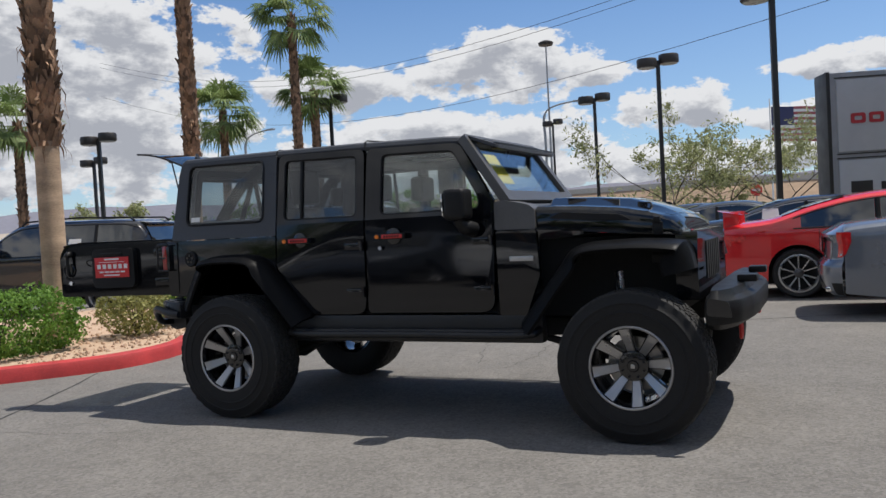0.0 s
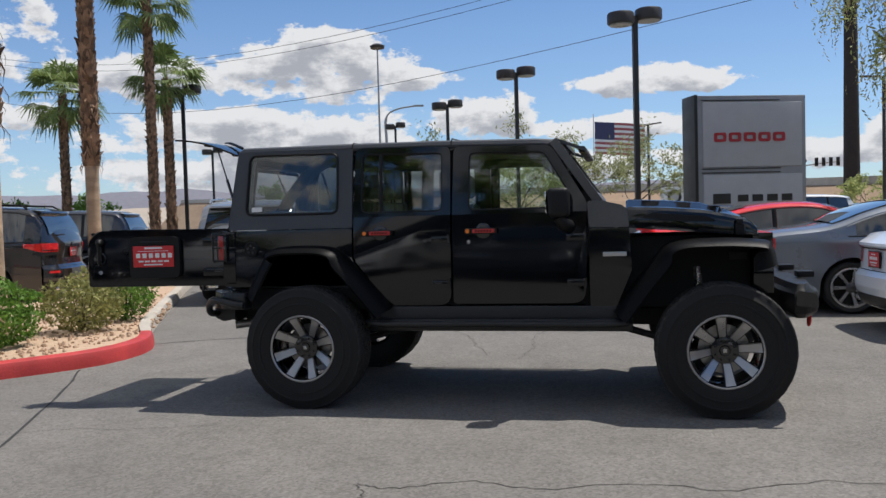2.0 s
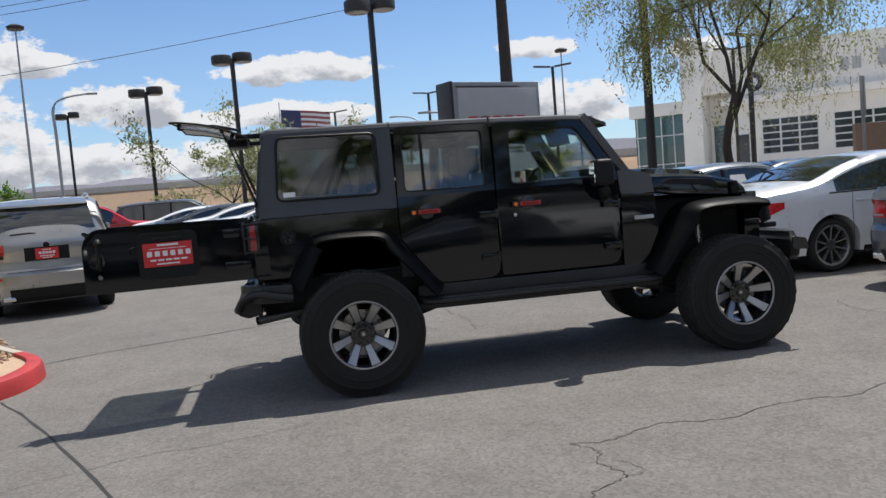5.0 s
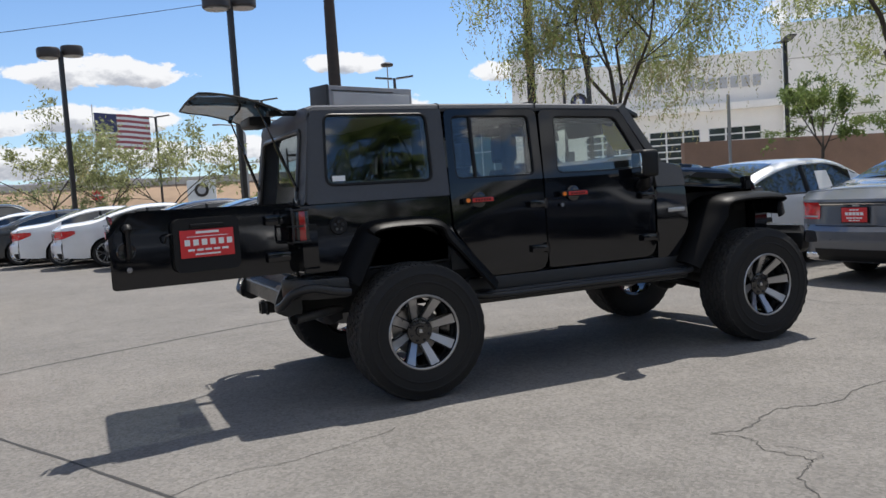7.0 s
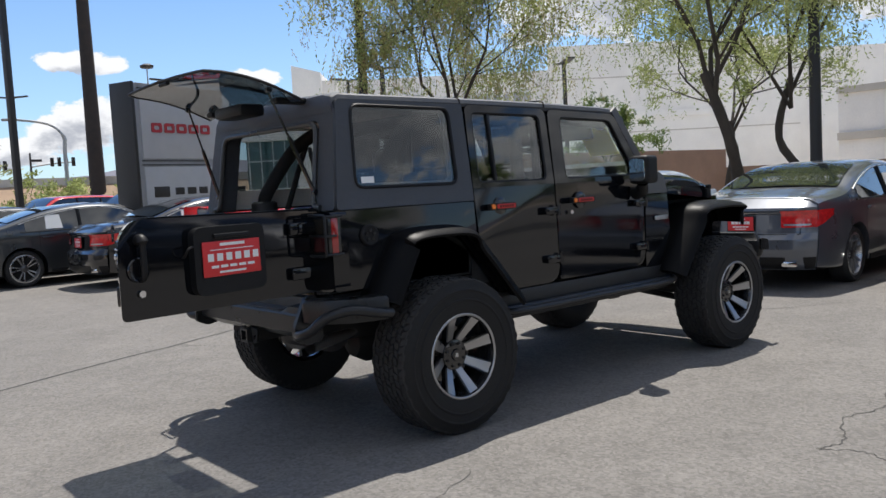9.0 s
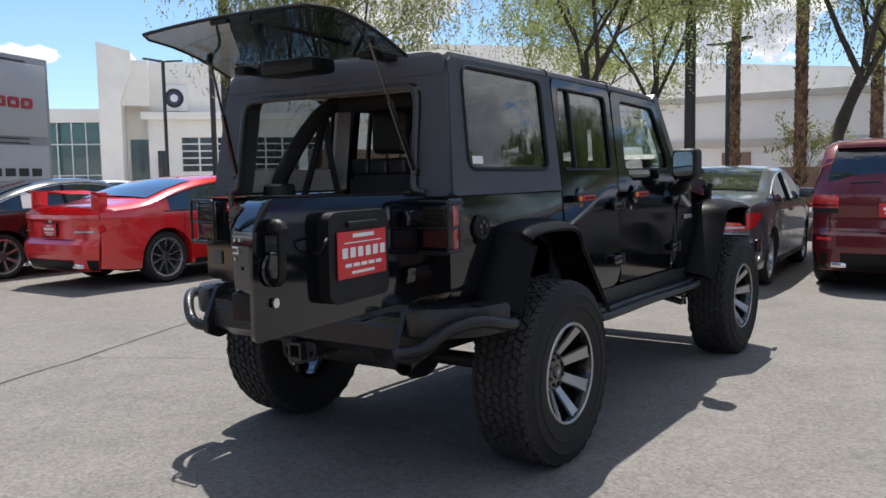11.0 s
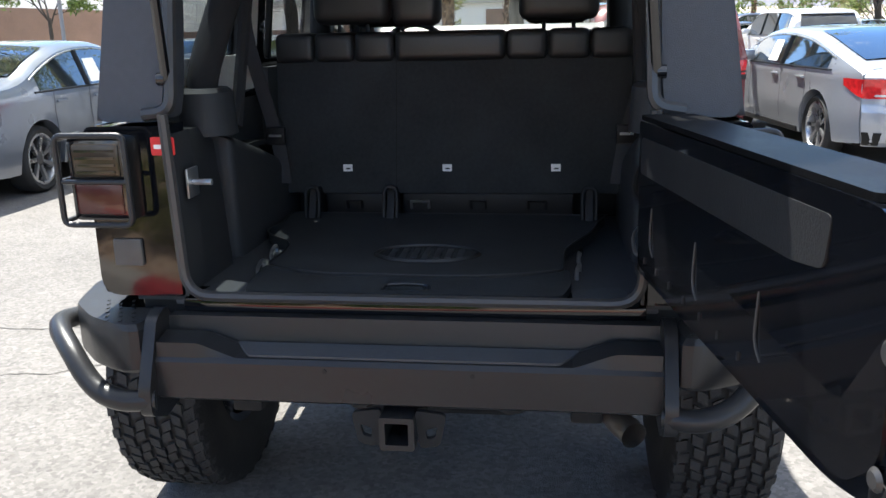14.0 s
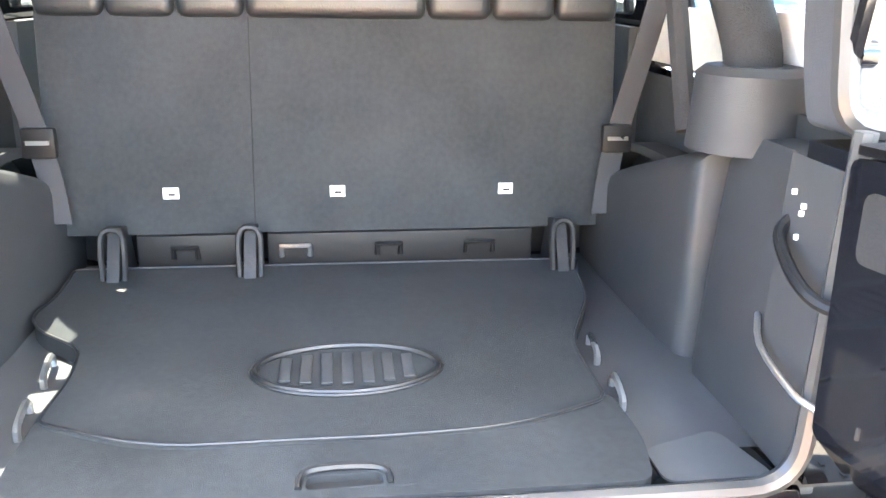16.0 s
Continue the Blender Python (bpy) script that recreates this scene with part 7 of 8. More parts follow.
def palm(at, height, r, seed, crown=True, smooth_to=0.3, fronds=34, fl=1.25, label="tall fan palm with a shaggy brown trunk", lean=(0, 0)):
    rnd = random.Random(seed)
    sx, sy, k = site(*at[:2])
    height, r, fl = tall(height, k), r * k, fl * k
    root = thing("palm_tree", label, "palm tree", (sx, sy, at[2]), 0, "palms")
    bm = bmesh.new()
    n = 26
    pts = [Vector((lean[0] * (i / n) ** 2, lean[1] * (i / n) ** 2, -0.1 + (height + 0.1) * i / n)) for i in range(n + 1)]
    rad = [r * (1.35 - 0.35 * min(1, i / 2)) * (1 - 0.18 * i / n) * (0.92 if i / n < smooth_to else 1.0) for i in range(n + 1)]
    tube(bm, pts, rad, 16)
    trunk = part("trunk", bm, M["palmsmooth"], root)
    # cut leaf bases wrapped round the upper trunk
    bm = bmesh.new()
    z = height * smooth_to
    k = 0
    while z < height:
        f = z / height
        rr = r * (1 - 0.18 * f)
        c = Vector((lean[0] * f * f, lean[1] * f * f, z))
        for j in range(7):
            a = 2.4 * k + 2 * math.pi * j / 7
            o = Vector((math.cos(a), math.sin(a), 0))
            t = Vector((-math.sin(a), math.cos(a), 0))
            w, h = rr * rnd.uniform(0.35, 0.6), rr * rnd.uniform(0.8, 1.5)
            out = rnd.uniform(0.14, 0.42) * rr * (2 if rnd.random() < 0.08 else 1)
            q = [c + o * rr * 0.97 - t * w, c + o * rr * 0.97 + t * w, c + o * (rr + out) + t * w * 0.4 + Vector((0, 0, h)), c + o * (rr + out) - t * w * 0.4 + Vector((0, 0, h)), c + o * rr * 0.95 + Vector((0, 0, h * 0.75))]
            v = [bm.verts.new(p) for p in q]
            bm.faces.new((v[0], v[1], v[2], v[3]))
            bm.faces.new((v[3], v[2], v[4]))
            bm.faces.new((v[1], v[4], v[2]))
            bm.faces.new((v[0], v[3], v[4]))
        z += rr * 0.42
        k += 1
    # loose dry strands hanging from the lowest bases
    for j in range(70):
        a, zz = rnd.uniform(0, 2 * math.pi), height * smooth_to + rnd.uniform(0.0, 1.4)
        f = zz / height
        o = Vector((math.cos(a), math.sin(a), 0))
        t = Vector((-math.sin(a), math.cos(a), 0)) * r * rnd.uniform(0.04, 0.12)
        p = Vector((lean[0] * f * f, lean[1] * f * f, zz)) + o * r * 1.05
        e = p + o * r * rnd.uniform(0.1, 0.7) - Vector((0, 0, r * rnd.uniform(0.6, 2.2)))
        m_ = (p + e) / 2 + o * r * rnd.uniform(0.15, 0.4)
        v = [bm.verts.new(q) for q in (p - t, p + t, m_ + t, m_ - t, e)]
        bm.faces.new((v[0], v[1], v[2], v[3]))
        bm.faces.new((v[3], v[2], v[4]))
    bt = part("leaf_base", bm, M["palmbark"], root, "brown cut leaf bases", smooth=False)
    bt["kind"] = "stuff"
    if crown:
        verts, faces = [], []
        c0 = Vector((lean[0], lean[1], height))
        for i in range(fronds):
            a = rnd.uniform(0, 2 * math.pi)
            e = rnd.uniform(-0.9, 1.25)
            d = Vector((math.cos(a) * math.cos(e), math.sin(a) * math.cos(e), math.sin(e)))
            stem = fl * rnd.uniform(0.5, 0.75)
            hub = c0 + d * stem
            sd = d.cross(Vector((0, 0, 1)))
            sd = sd.normalized() if sd.length > 0.01 else Vector((1, 0, 0))
            up = sd.cross(d)
            kk = len(verts)
            verts += [c0 - sd * 0.015, c0 + sd * 0.015, hub + sd * 0.012, hub - sd * 0.012]
            faces.append((kk, kk + 1, kk + 2, kk + 3))
            for j in range(17):
                b = (j / 16 - 0.5) * 3.3
                ld = (d * math.cos(b) + sd * math.sin(b)).normalized()
                ln = fl * rnd.uniform(0.5, 0.72) * (1 - 0.18 * abs(b) / 1.8)
                m1 = hub + ld * ln * 0.6 + up * 0.02
                tip = hub + ld * ln - Vector((0, 0, rnd.uniform(0.15, 0.55) * ln))
                w = (sd * math.cos(b) - d * math.sin(b)) * 0.030 * fl
                kk = len(verts)
                verts += [hub, m1 + w, tip, m1 - w]
                faces.append((kk, kk + 1, kk + 2, kk + 3))
        me = bpy.data.meshes.new("fronds")
        me.from_pydata([tuple(v) for v in verts], [], faces)
        me.materials.append(M["frond"])
        cr = new("crown", me)
        cr.parent = root
    return root


palm((-5.25, 1.85, 0.1), 9.5, 0.175, 1, True, 0.27, label="thick fan palm trunk, tan below and shaggy above, in the gravel")
palm((-7.85, 7.5, 0.1), 10.5, 0.145, 2, True, 0.24, label="slim fan palm rising from the planting bed")
palm((-18.3, 26.3, 0), 11.3, 0.20, 3, True, 0.05, 40, 1.75)
palm((-19.2, 29.2, 0), 8.3, 0.21, 4, True, 0.05, 40, 1.75)
palm((-24.2, 28.0, 0), 7.7, 0.20, 5, True, 0.05, 40, 1.8)
palm((-29.5, 20.3, 0), 7.0, 0.20, 6, True, 0.05, 40, 1.7)
for i, (x, y, h) in enumerate(((23.5, 4.2, 9), (26, 2.6, 10), (24, -0.6, 9.5), (30, 8.4, 10), (66, -10.4, 9.5), (67, -13.5, 11), (30, -30, 9), (-8, -27, 10), (-2, -26, 9), (3.5, -28, 11), (9, -25, 9))):
    palm((x, y, 0), h, 0.17, 20 + i, True, 0.1, 42, 2.0, "fan palm with a rough brown trunk")


def shrub(name, label, at, size, leaf, n, ls, seed, boxy=False):
    rnd = random.Random(seed)
    sx, sy, k = site(*at[:2])
    size = [q * k for q in size]
    root = thing(name, label, "shrub", (sx, sy, at[2]))
    bm = bmesh.new()
    for k in range(7):
        a = 2 * math.pi * k / 7
        tube(bm, [(0, 0, 0), (0.3 * size[0] * math.cos(a), 0.3 * size[1] * math.sin(a), size[2] * 0.7)], [0.012, 0.005], 5)
    part("stem", bm, M["bark"], root)
    verts, faces = [], []
    for i in range(n):
        while True:
            p = Vector((rnd.uniform(-1, 1), rnd.uniform(-1, 1), rnd.uniform(-1, 1)))
            q = (abs(p.x) ** 4 + abs(p.y) ** 4 + abs(p.z) ** 4) if boxy else p.length
            if q < 1 and q > (0.55 if boxy else 0.35):
                break
        b = 1 + 0.18 * noise.noise(p * 2.5 + Vector((seed, 0, 0)))
        p = Vector((p.x * size[0] * b, p.y * size[1] * b, (p.z * 0.5 + 0.5) * size[2] * b))
        a = Vector((rnd.gauss(0, 1), rnd.gauss(0, 1), rnd.gauss(0.4, 1))).normalized()
        c = a.cross(Vector((rnd.gauss(0, 1), rnd.gauss(0, 1), rnd.gauss(0, 1)))).normalized()
        s = ls * rnd.uniform(0.6, 1.4)
        k = len(verts)
        verts += [p - a * s, p + c * s * 0.5, p + a * s, p - c * s * 0.5]
        faces.append((k, k + 1, k + 2, k + 3))
    me = bpy.data.meshes.new("foliage")
    me.from_pydata([tuple(v) for v in verts], [], faces)
    me.materials.append(M[leaf])
    ob = new("foliage", me)
    ob.parent = root
    return root


shrub("hedge_shrub", "clipped dense green shrub in the gravel bed", (-5.0, 0.75, 0.12), (0.95, 0.75, 0.72), "hedge", 9000, 0.028, 1, True)
shrub("sage_shrub", "loose grey-green sage shrub in the gravel bed", (-4.35, 2.35, 0.12), (0.55, 0.5, 0.72), "sage", 3200, 0.026, 2)
shrub("sage_shrub", "loose grey-green sage shrub near the far kerb", (-5.5, 4.6, 0.12), (0.6, 0.5, 0.7), "sage", 2500, 0.028, 3)
shrub("sage_shrub", "small rounded shrub in the gravel bed", (-4.5, 3.5, 0.12), (0.45, 0.4, 0.8), "hedge", 2500, 0.025, 4)
for i, (x, y, sx, sz, lf) in enumerate(((31, 4.5, 1.3, 1.2, "green"), (31.5, 1.0, 1.0, 0.9, "green"), (27, 20.5, 1.0, 1.0, "sage"), (19, 30, 1.6, 1.2, "green"), (11, 30, 1.5, 1.0, "sage"), (14.6, 6.3, 0.8, 0.9, "sage"))):
    shrub("landscape_shrub", "rounded green shrub by the wall", (x, y, 0), (sx, sx * 0.8, sz), lf, 1500, 0.07, 10 + i)

tree("mesquite_tree", "leaning mesquite with drooping sparse foliage and dry pods", (8.61, 9.2, 0), 7.2, 1.9, 11, "mesquite", (0.03, -0.16), 11500, 0.046, 0.40, 0.088, "tan", paced=False, spray=3)
tree("mesquite_tree", "multi-stemmed leaning tree behind the parked cars", (13.2, 4.9, 0), 8.8, 3.2, 12, "mesquite", (-0.33, 0.16), 11000, 0.044, 0.40, 0.12, spray=3)
tree("mesquite_tree", "slender tree with green crown behind the cars", (14.2, 4.8, 0), 8.2, 2.6, 13, "mesquite", (0.03, 0.0), 11000, 0.044, 0.42, 0.09, spray=3)
tree("mesquite_tree", "tree with a bent trunk beside the dark post", (14.05, 0.8, 0), 8.0, 2.8, 14, "mesquite", (0.06, -0.28), 11000, 0.044, 0.42, 0.13, paced=False, spray=3)
tree("mesquite_tree", "leaning bare-limbed tree near the low wall", (16.5, -1.6, 0), 7.5, 4.0, 15, "olive", (0.10, -0.30), 4000, 0.045, 0.35, 0.11, spray=2)
tree("mesquite_tree", "thin young tree before the pale building", (22.5, 11.5, 0), 8.0, 4.0, 16, "mesquite", (0.05, 0.0), 6000, 0.075, 0.4, 0.12)
tree("sapling", "small round-headed green sapling", (21.1, 14.4, 0), 4.5, 2.3, 17, "green", (0, 0), 6500, 0.07, 0.45, 0.06, paced=False)
tree("sapling", "small staked sapling by the pink wall", (29.5, 5.8, 0), 3.6, 1.2, 18, "sage", (0, 0), 900, 0.09, 0.3, 0.04)
for i, (x, y, h, lf) in enumerate(((-3.6, 42, 8.0, "olive"), (-0.6, 43.5, 7.0, "olive"), (2.2, 42, 6.6, "olive"), (11, 52, 4.2, "mesquite"),
                                  (-16.5, 35.7, 4.4, "hedge"), (-23.4, 26.5, 3.4, "hedge"), (-34, 30, 4.0, "olive"), (20, 58, 4.4, "mesquite"), (52, -8, 5.2, "green"), (58, -16, 5.5, "green"), (48, -17, 5, "olive"), (60, -22, 6, "green"))):
    tree("landscape_tree", "airy desert tree at the edge of the lot", (x, y, 0), h, h * 0.9, 40 + i, lf, (random.Random(i).uniform(-0.1, 0.1), 0), 3600, 0.12, 0.25, 0.08, "tan" if i % 3 == 0 else None)
for i, (x, y) in enumerate(((-14, -24), (-20, -22), (6, -24), (12, -23), (0, -25))):
    tree("landscape_tree", "leafy tree beside the showroom", (x, y, 0), 6.5, 5, 80 + i, "green", (0, 0), 3000, 0.14, 0.3, 0.14)

for i, (x, y, h) in enumerate(((23.5, -9.5, 7.0), (29.0, -14.0, 7.5), (21.0, -15.0, 6.5))):
    tree("landscape_tree", "leafy green tree beyond the parked cars", (x, y, 0), h, 3.6, 90 + i, "green", (0.05, -0.05), 9000, 0.075, 0.3, 0.11, paced=False, spray=2)

# ---- poles and lamps ----
M["pole"] = mat("dark_bronze_paint", (0.022, 0.019, 0.017), 0.45, var=0.25)
M["puck"] = mat("lamp_housing", (0.030, 0.026, 0.024), 0.5)
M["lampglass"] = mat("lamp_glass", (0.28, 0.27, 0.25), 0.3)
M["galv"] = mat("galvanised_steel", (0.33, 0.33, 0.33), 0.45, metal=0.5)
M["wood"] = mat("rusty_steel", (0.030, 0.022, 0.018), 0.8, var=0.5, scale=2, bump=0.3, bscale=12)


def lot_lamp(at, h, yaw, r=0.45, flat=False, paced=True):
    sx, sy, k = site(*at[:2]) if paced else (*at[:2], 1.0)
    at, h, r = (sx, sy, 0), tall(h, k), r * k
    root = thing("lot_lamp", "dark bronze lot lamp with twin heads on a square pole", "street lamp", at, yaw, "lot lamps")
    bm = bmesh.new()
    box(bm, -0.075, 0.075, -0.075, 0.075, 0, h, 0.01)
    part("pole", bm, M["pole"], root)
    bm = bmesh.new()
    tube(bm, [(0, 0, 0), (0, 0, 0.6)], 0.25, 14)
    part("base", bm, M["concrete"], root)
    for s in (-1, 1):
        bm = bmesh.new()
        if flat:
            slab(bm, [[(s * 0.10, -0.2), (s * 1.0, -0.17), (s * 1.0, 0.17), (s * 0.10, 0.2)]], lambda u, v, d: Vector((u, v, h + 0.10 * abs(u) - d)), 0, 0.06)
        else:
            lathe(bm, [(0.0, 0.20), (r * 0.93, 0.20), (r, 0.15), (r, -0.10), (r * 0.92, -0.14), (0, -0.14)], 20, 'z', (s * (r + 0.03), 0, h - 0.05 + (0.06 if s > 0 else -0.06)))
        hd = part("lamp_head", bm, M["puck"], root)
        if not flat:
            bm = bmesh.new()
            disc(bm, (s * (r + 0.03), 0, h - 0.215 + (0.06 if s > 0 else -0.06)), r * 0.85, 'z', 0.02, 18)
            part("lens", bm, M["lampglass"], hd)
    return root


lot_lamp((2.9, 21.9, 0), 7.9, 20)
lot_lamp((-2.4, 32.4, 0), 8.1, 20)
lot_lamp((-7.8, 41.8, 0), 8.1, 20)
lot_lamp((-18.3, 67.5, 0), 10.0, 20)
lot_lamp((-19.4, 31.0, 0), 8.1, 20)
lot_lamp((-29.3, 24.6, 0), 6.6, 20)
lot_lamp((-40.6, 34.4, 0), 6.8, 20)
lot_lamp((-34.5, 62, 0), 8.0, 20)
lot_lamp((16.9, 44.8, 0), 8.7, -20, flat=True)
lot_lamp((11.9, 62.0, 0), 9.5, -20, flat=True)
lot_lamp((5.3, 82.9, 0), 10.5, -20, flat=True)
lot_lamp((30.5, 77.7, 0), 7.7, -20, flat=True)
lot_lamp((31.5, 9.2, 0), 6.8, 60, flat=True)
lot_lamp((25.1, 19.65, 0), 6.5, 60, flat=True, paced=False)
lot_lamp((23.7, 34.2, 0), 7.6, -20, flat=True, paced=False)
lot_lamp((20.9, 29.0, 0), 7.4, 10, flat=True)


def plain_post(name, label, at, h, r, cat="post", top=0.7, material="pole", paced=True):
    sx, sy, k = site(*at[:2]) if paced else (*at[:2], 1.0)
    at, h, r = (sx, sy, 0), tall(h, k), r * k
    root = thing(name, label, cat, at)
    bm = bmesh.new()
    tube(bm, [(0, 0, 0), (0, 0, h * 0.5), (0, 0, h)], [r, r * (1 + top) / 2, r * top], 14)
    part("shaft", bm, M[material], root)
    bm = bmesh.new()
    tube(bm, [(0, 0, 0), (0, 0, 0.05)], r * 2.2, 12)
    part("base_plate", bm, M["concrete"], root)
    return root


plain_post("tall_post", "tall dark steel post between the parked cars", (7.55, 10.32, 0), 10.0, 0.105, top=0.8, paced=False)
plain_post("tall_post", "tall dark steel post beside the trees", (11.65, 2.39, 0), 10.0, 0.105, top=0.8, paced=False)
plain_post("utility_pole", "huge tapering rusted steel power pole", (28.5, 97.4, 0), 42, 0.95, "pole", 0.55, "wood")
plain_post("high_mast", "very tall slim floodlight mast", (-29.4, 98.6, 0), 24.1, 0.20, "mast", 0.45, "galv", paced=False)
plain_post("high_mast", "slim distant floodlight mast", (43, 118, 0), 21.5, 0.2, "mast", 0.45, "galv")
for x, y, h in ((-29.4, 98.6, 24.1), (43, 118, 21.5)):
    bm = bmesh.new()
    sx, sy, k = site(x, y) if x > 0 else (x, y, 1.0)
    lathe(bm, [(0, 0.3 * k), (0.5 * k, 0.25 * k), (k, 0.0), (0.9 * k, -0.35 * k), (0, -0.2 * k)], 14, 'z', (sx, sy, tall(h, k)))
    tagged(part("mast_head", bm, M["puck"]), "ring of dark floodlights on the mast", "lamp")
for i, (x, y, h, yaw) in enumerate(((-20.5, 72, 12.3, 10), (13, 53.2, 7.0, 165), (-52, 64.5, 12, 0), (17.7, 103, 11.4, 150))):
    x, y, k = site(x, y)
    h = tall(h, k)
    root = thing("street_lamp", "grey cobra-head street lamp", "street lamp", (x, y, 0), yaw)
    bm = bmesh.new()
    tube(bm, smooth_path([(0, 0, 0), (0, 0, h * 0.7), (0, 0, h - 0.8), (0.7, 0, h - 0.15), (2.2, 0, h + 0.1)], 5), [0.10] * 11 + [0.06] * 10, 8)
    part("pole", bm, M["galv"], root)
    bm = bmesh.new()
    box(bm, 2.1, 2.8, -0.15, 0.15, h + 0.03, h + 0.16, 0.05)
    part("lamp_head", bm, M["galv"], root)
# power lines high over the lot
for k, (z0, z1) in enumerate(((37.0, 60.0), (36.0, 58.5), (28.0, 49.0))):
    bm = bmesh.new()
    a, b = Vector((*site(28.5, 97.4)[:2], z0 * 0.7)), Vector((-150.0, 136.0, z1 * 0.72))
    tube(bm, [a.lerp(b, i / 24) - Vector((0, 0, 10 * math.sin(math.pi * i / 24))) for i in range(25)], 0.03, 5)
    tagged(part("power_line", bm, M["pole"]), "thin dark power line across the sky", "cable")

# ---- dealer pylon sign ----
M["signgrey"] = mat("sign_panel", (0.46, 0.46, 0.47), 0.4, var=0.05)
M["signframe"] = mat("sign_frame", (0.30, 0.30, 0.31), 0.4)
M["signred"] = mat("sign_red", (0.42, 0.03, 0.04), 0.5)
sign = thing("pylon_sign", "tall grey dealer pylon sign with a red wordmark", "sign", (3.96, 14.18, 0), 20)
sign.scale = (0.9, 0.9, 0.915)
bm = bmesh.new()
box(bm, 0, 3.15, 0.0, 0.75, 0, 4.5, 0.03)
part("cabinet", bm, M["signframe"], sign)
bm = bmesh.new()
box(bm, -0.03, 0.06, -0.02, 0.77, 0, 4.52, 0.01)
part("edge_strip", bm, M["pole"], sign, "black edge strip")
for z0, z1 in ((2.62, 4.32), (0.35, 2.42)):
    bm = bmesh.new()
    box(bm, 0.20, 3.02, -0.035, 0.02, z0, z1, 0.02)
    part("face_panel", bm, M["signgrey"], sign)
    for zz in (z0 - 0.05, z1 + 0.05):
        bm = bmesh.new()
        box(bm, 0.16, 2.4, -0.02, 0.01, zz - 0.012, zz + 0.012)
        part("groove", bm, M["pole"], sign)
for k in range(5):
    bm = bmesh.new()
    u = 0.50 + 0.42 * k
    slab(bm, [rpoly([(u, 3.28), (u + 0.34, 3.28), (u + 0.34, 3.52), (u, 3.52)], 0.06), rpoly([(u + 0.08, 3.35), (u + 0.26, 3.35), (u + 0.26, 3.45), (u + 0.08, 3.45)], 0.03)], lambda a, b, d: Vector((a, -0.06 + d, b)), 0, 0.02)
    part("wordmark_piece", bm, M["signred"], sign)
bm = bmesh.new()
box(bm, 0.45, 0.95, -0.05, -0.03, 1.65, 1.92, 0.05)
part("emblem", bm, M["pole"], sign)
for k in range(4):
    bm = bmesh.new()
    box(bm, 1.15 + 0.42 * k, 1.45 + 0.42 * k, -0.05, -0.03, 1.70, 1.88)
    part("wordmark_piece", bm, M["pole"], sign)
small = thing("brand_pylon", "small white pylon with a round dark emblem", "sign", (*site(6.6, 62)[:2], 0), -10)
small.scale = [site(6.6, 62)[2]] * 3
bm = bmesh.new()
box(bm, -1.1, 1.1, -0.25, 0.25, 0, 3.7, 0.04)
part("cabinet", bm, M["white"], small)
bm = bmesh.new()
disc(bm, (0, -0.26, 2.9), 0.55, 'y', -0.03, 20)
part("emblem", bm, M["pole"], small)
bm = bmesh.new()
disc(bm, (0, -0.295, 2.9), 0.33, 'y', -0.01, 16)
part("emblem_core", bm, M["signgrey"], small)
tag = thing("parking_sign", "back of a grey rectangular lot sign on a post", "sign", (10.88, 7.82, 0), 40)
tag.scale = (0.66, 0.66, 0.69)
bm = bmesh.new()
tube(bm, [(0, 0, 0), (0, 0, 4.3)], 0.05, 8)
part("post", bm, M["galv"], tag)
bm = bmesh.new()
box(bm, -0.33, 0.33, -0.02, 0.0, 3.2, 4.3, 0.01)
part("panel", bm, M["signframe"], tag)

# flag
flag = thing("flagpole", "white flagpole with a striped flag in the wind", "flag", (*site(-0.5, 88)[:2], 0))
flag.scale = [site(-0.5, 88)[2]] * 3
bm = bmesh.new()
tube(bm, [(0, 0, 0), (0, 0, 13.0)], [0.10, 0.06], 10)
part("pole", bm, M["white"], flag)
M["flagblue"] = mat("flag_blue", (0.05, 0.055, 0.13), 0.7)
M["flagred"] = mat("flag_red", (0.36, 0.09, 0.10), 0.7)


def wave(u, v):
    return Vector((u, 0.35 * math.sin(u * 1.5) * (u / 5), 8.6 + v - 0.10 * u))


for k in range(13):
    bm = bmesh.new()
    z0, z1 = 3.6 * k / 13, 3.6 * (k + 1) / 13
    u0 = 2.3 if k >= 6 else 0.12
    n = 10
    lo = [bm.verts.new(wave(u0 + (5.6 - u0) * i / n, z0)) for i in range(n + 1)]
    hi = [bm.verts.new(wave(u0 + (5.6 - u0) * i / n, z1)) for i in range(n + 1)]
    for i in range(n):
        bm.faces.new((lo[i], lo[i + 1], hi[i + 1], hi[i]))
    part("stripe", bm, M["flagred"] if k % 2 == 0 else M["white"], flag)
bm = bmesh.new()
lo = [bm.verts.new(wave(0.12 + 2.18 * i / 6, 3.6 * 6 / 13)) for i in range(7)]
hi = [bm.verts.new(wave(0.12 + 2.18 * i / 6, 3.6)) for i in range(7)]
for i in range(6):
    bm.faces.new((lo[i], lo[i + 1], hi[i + 1], hi[i]))
part("canton", bm, M["flagblue"], flag)

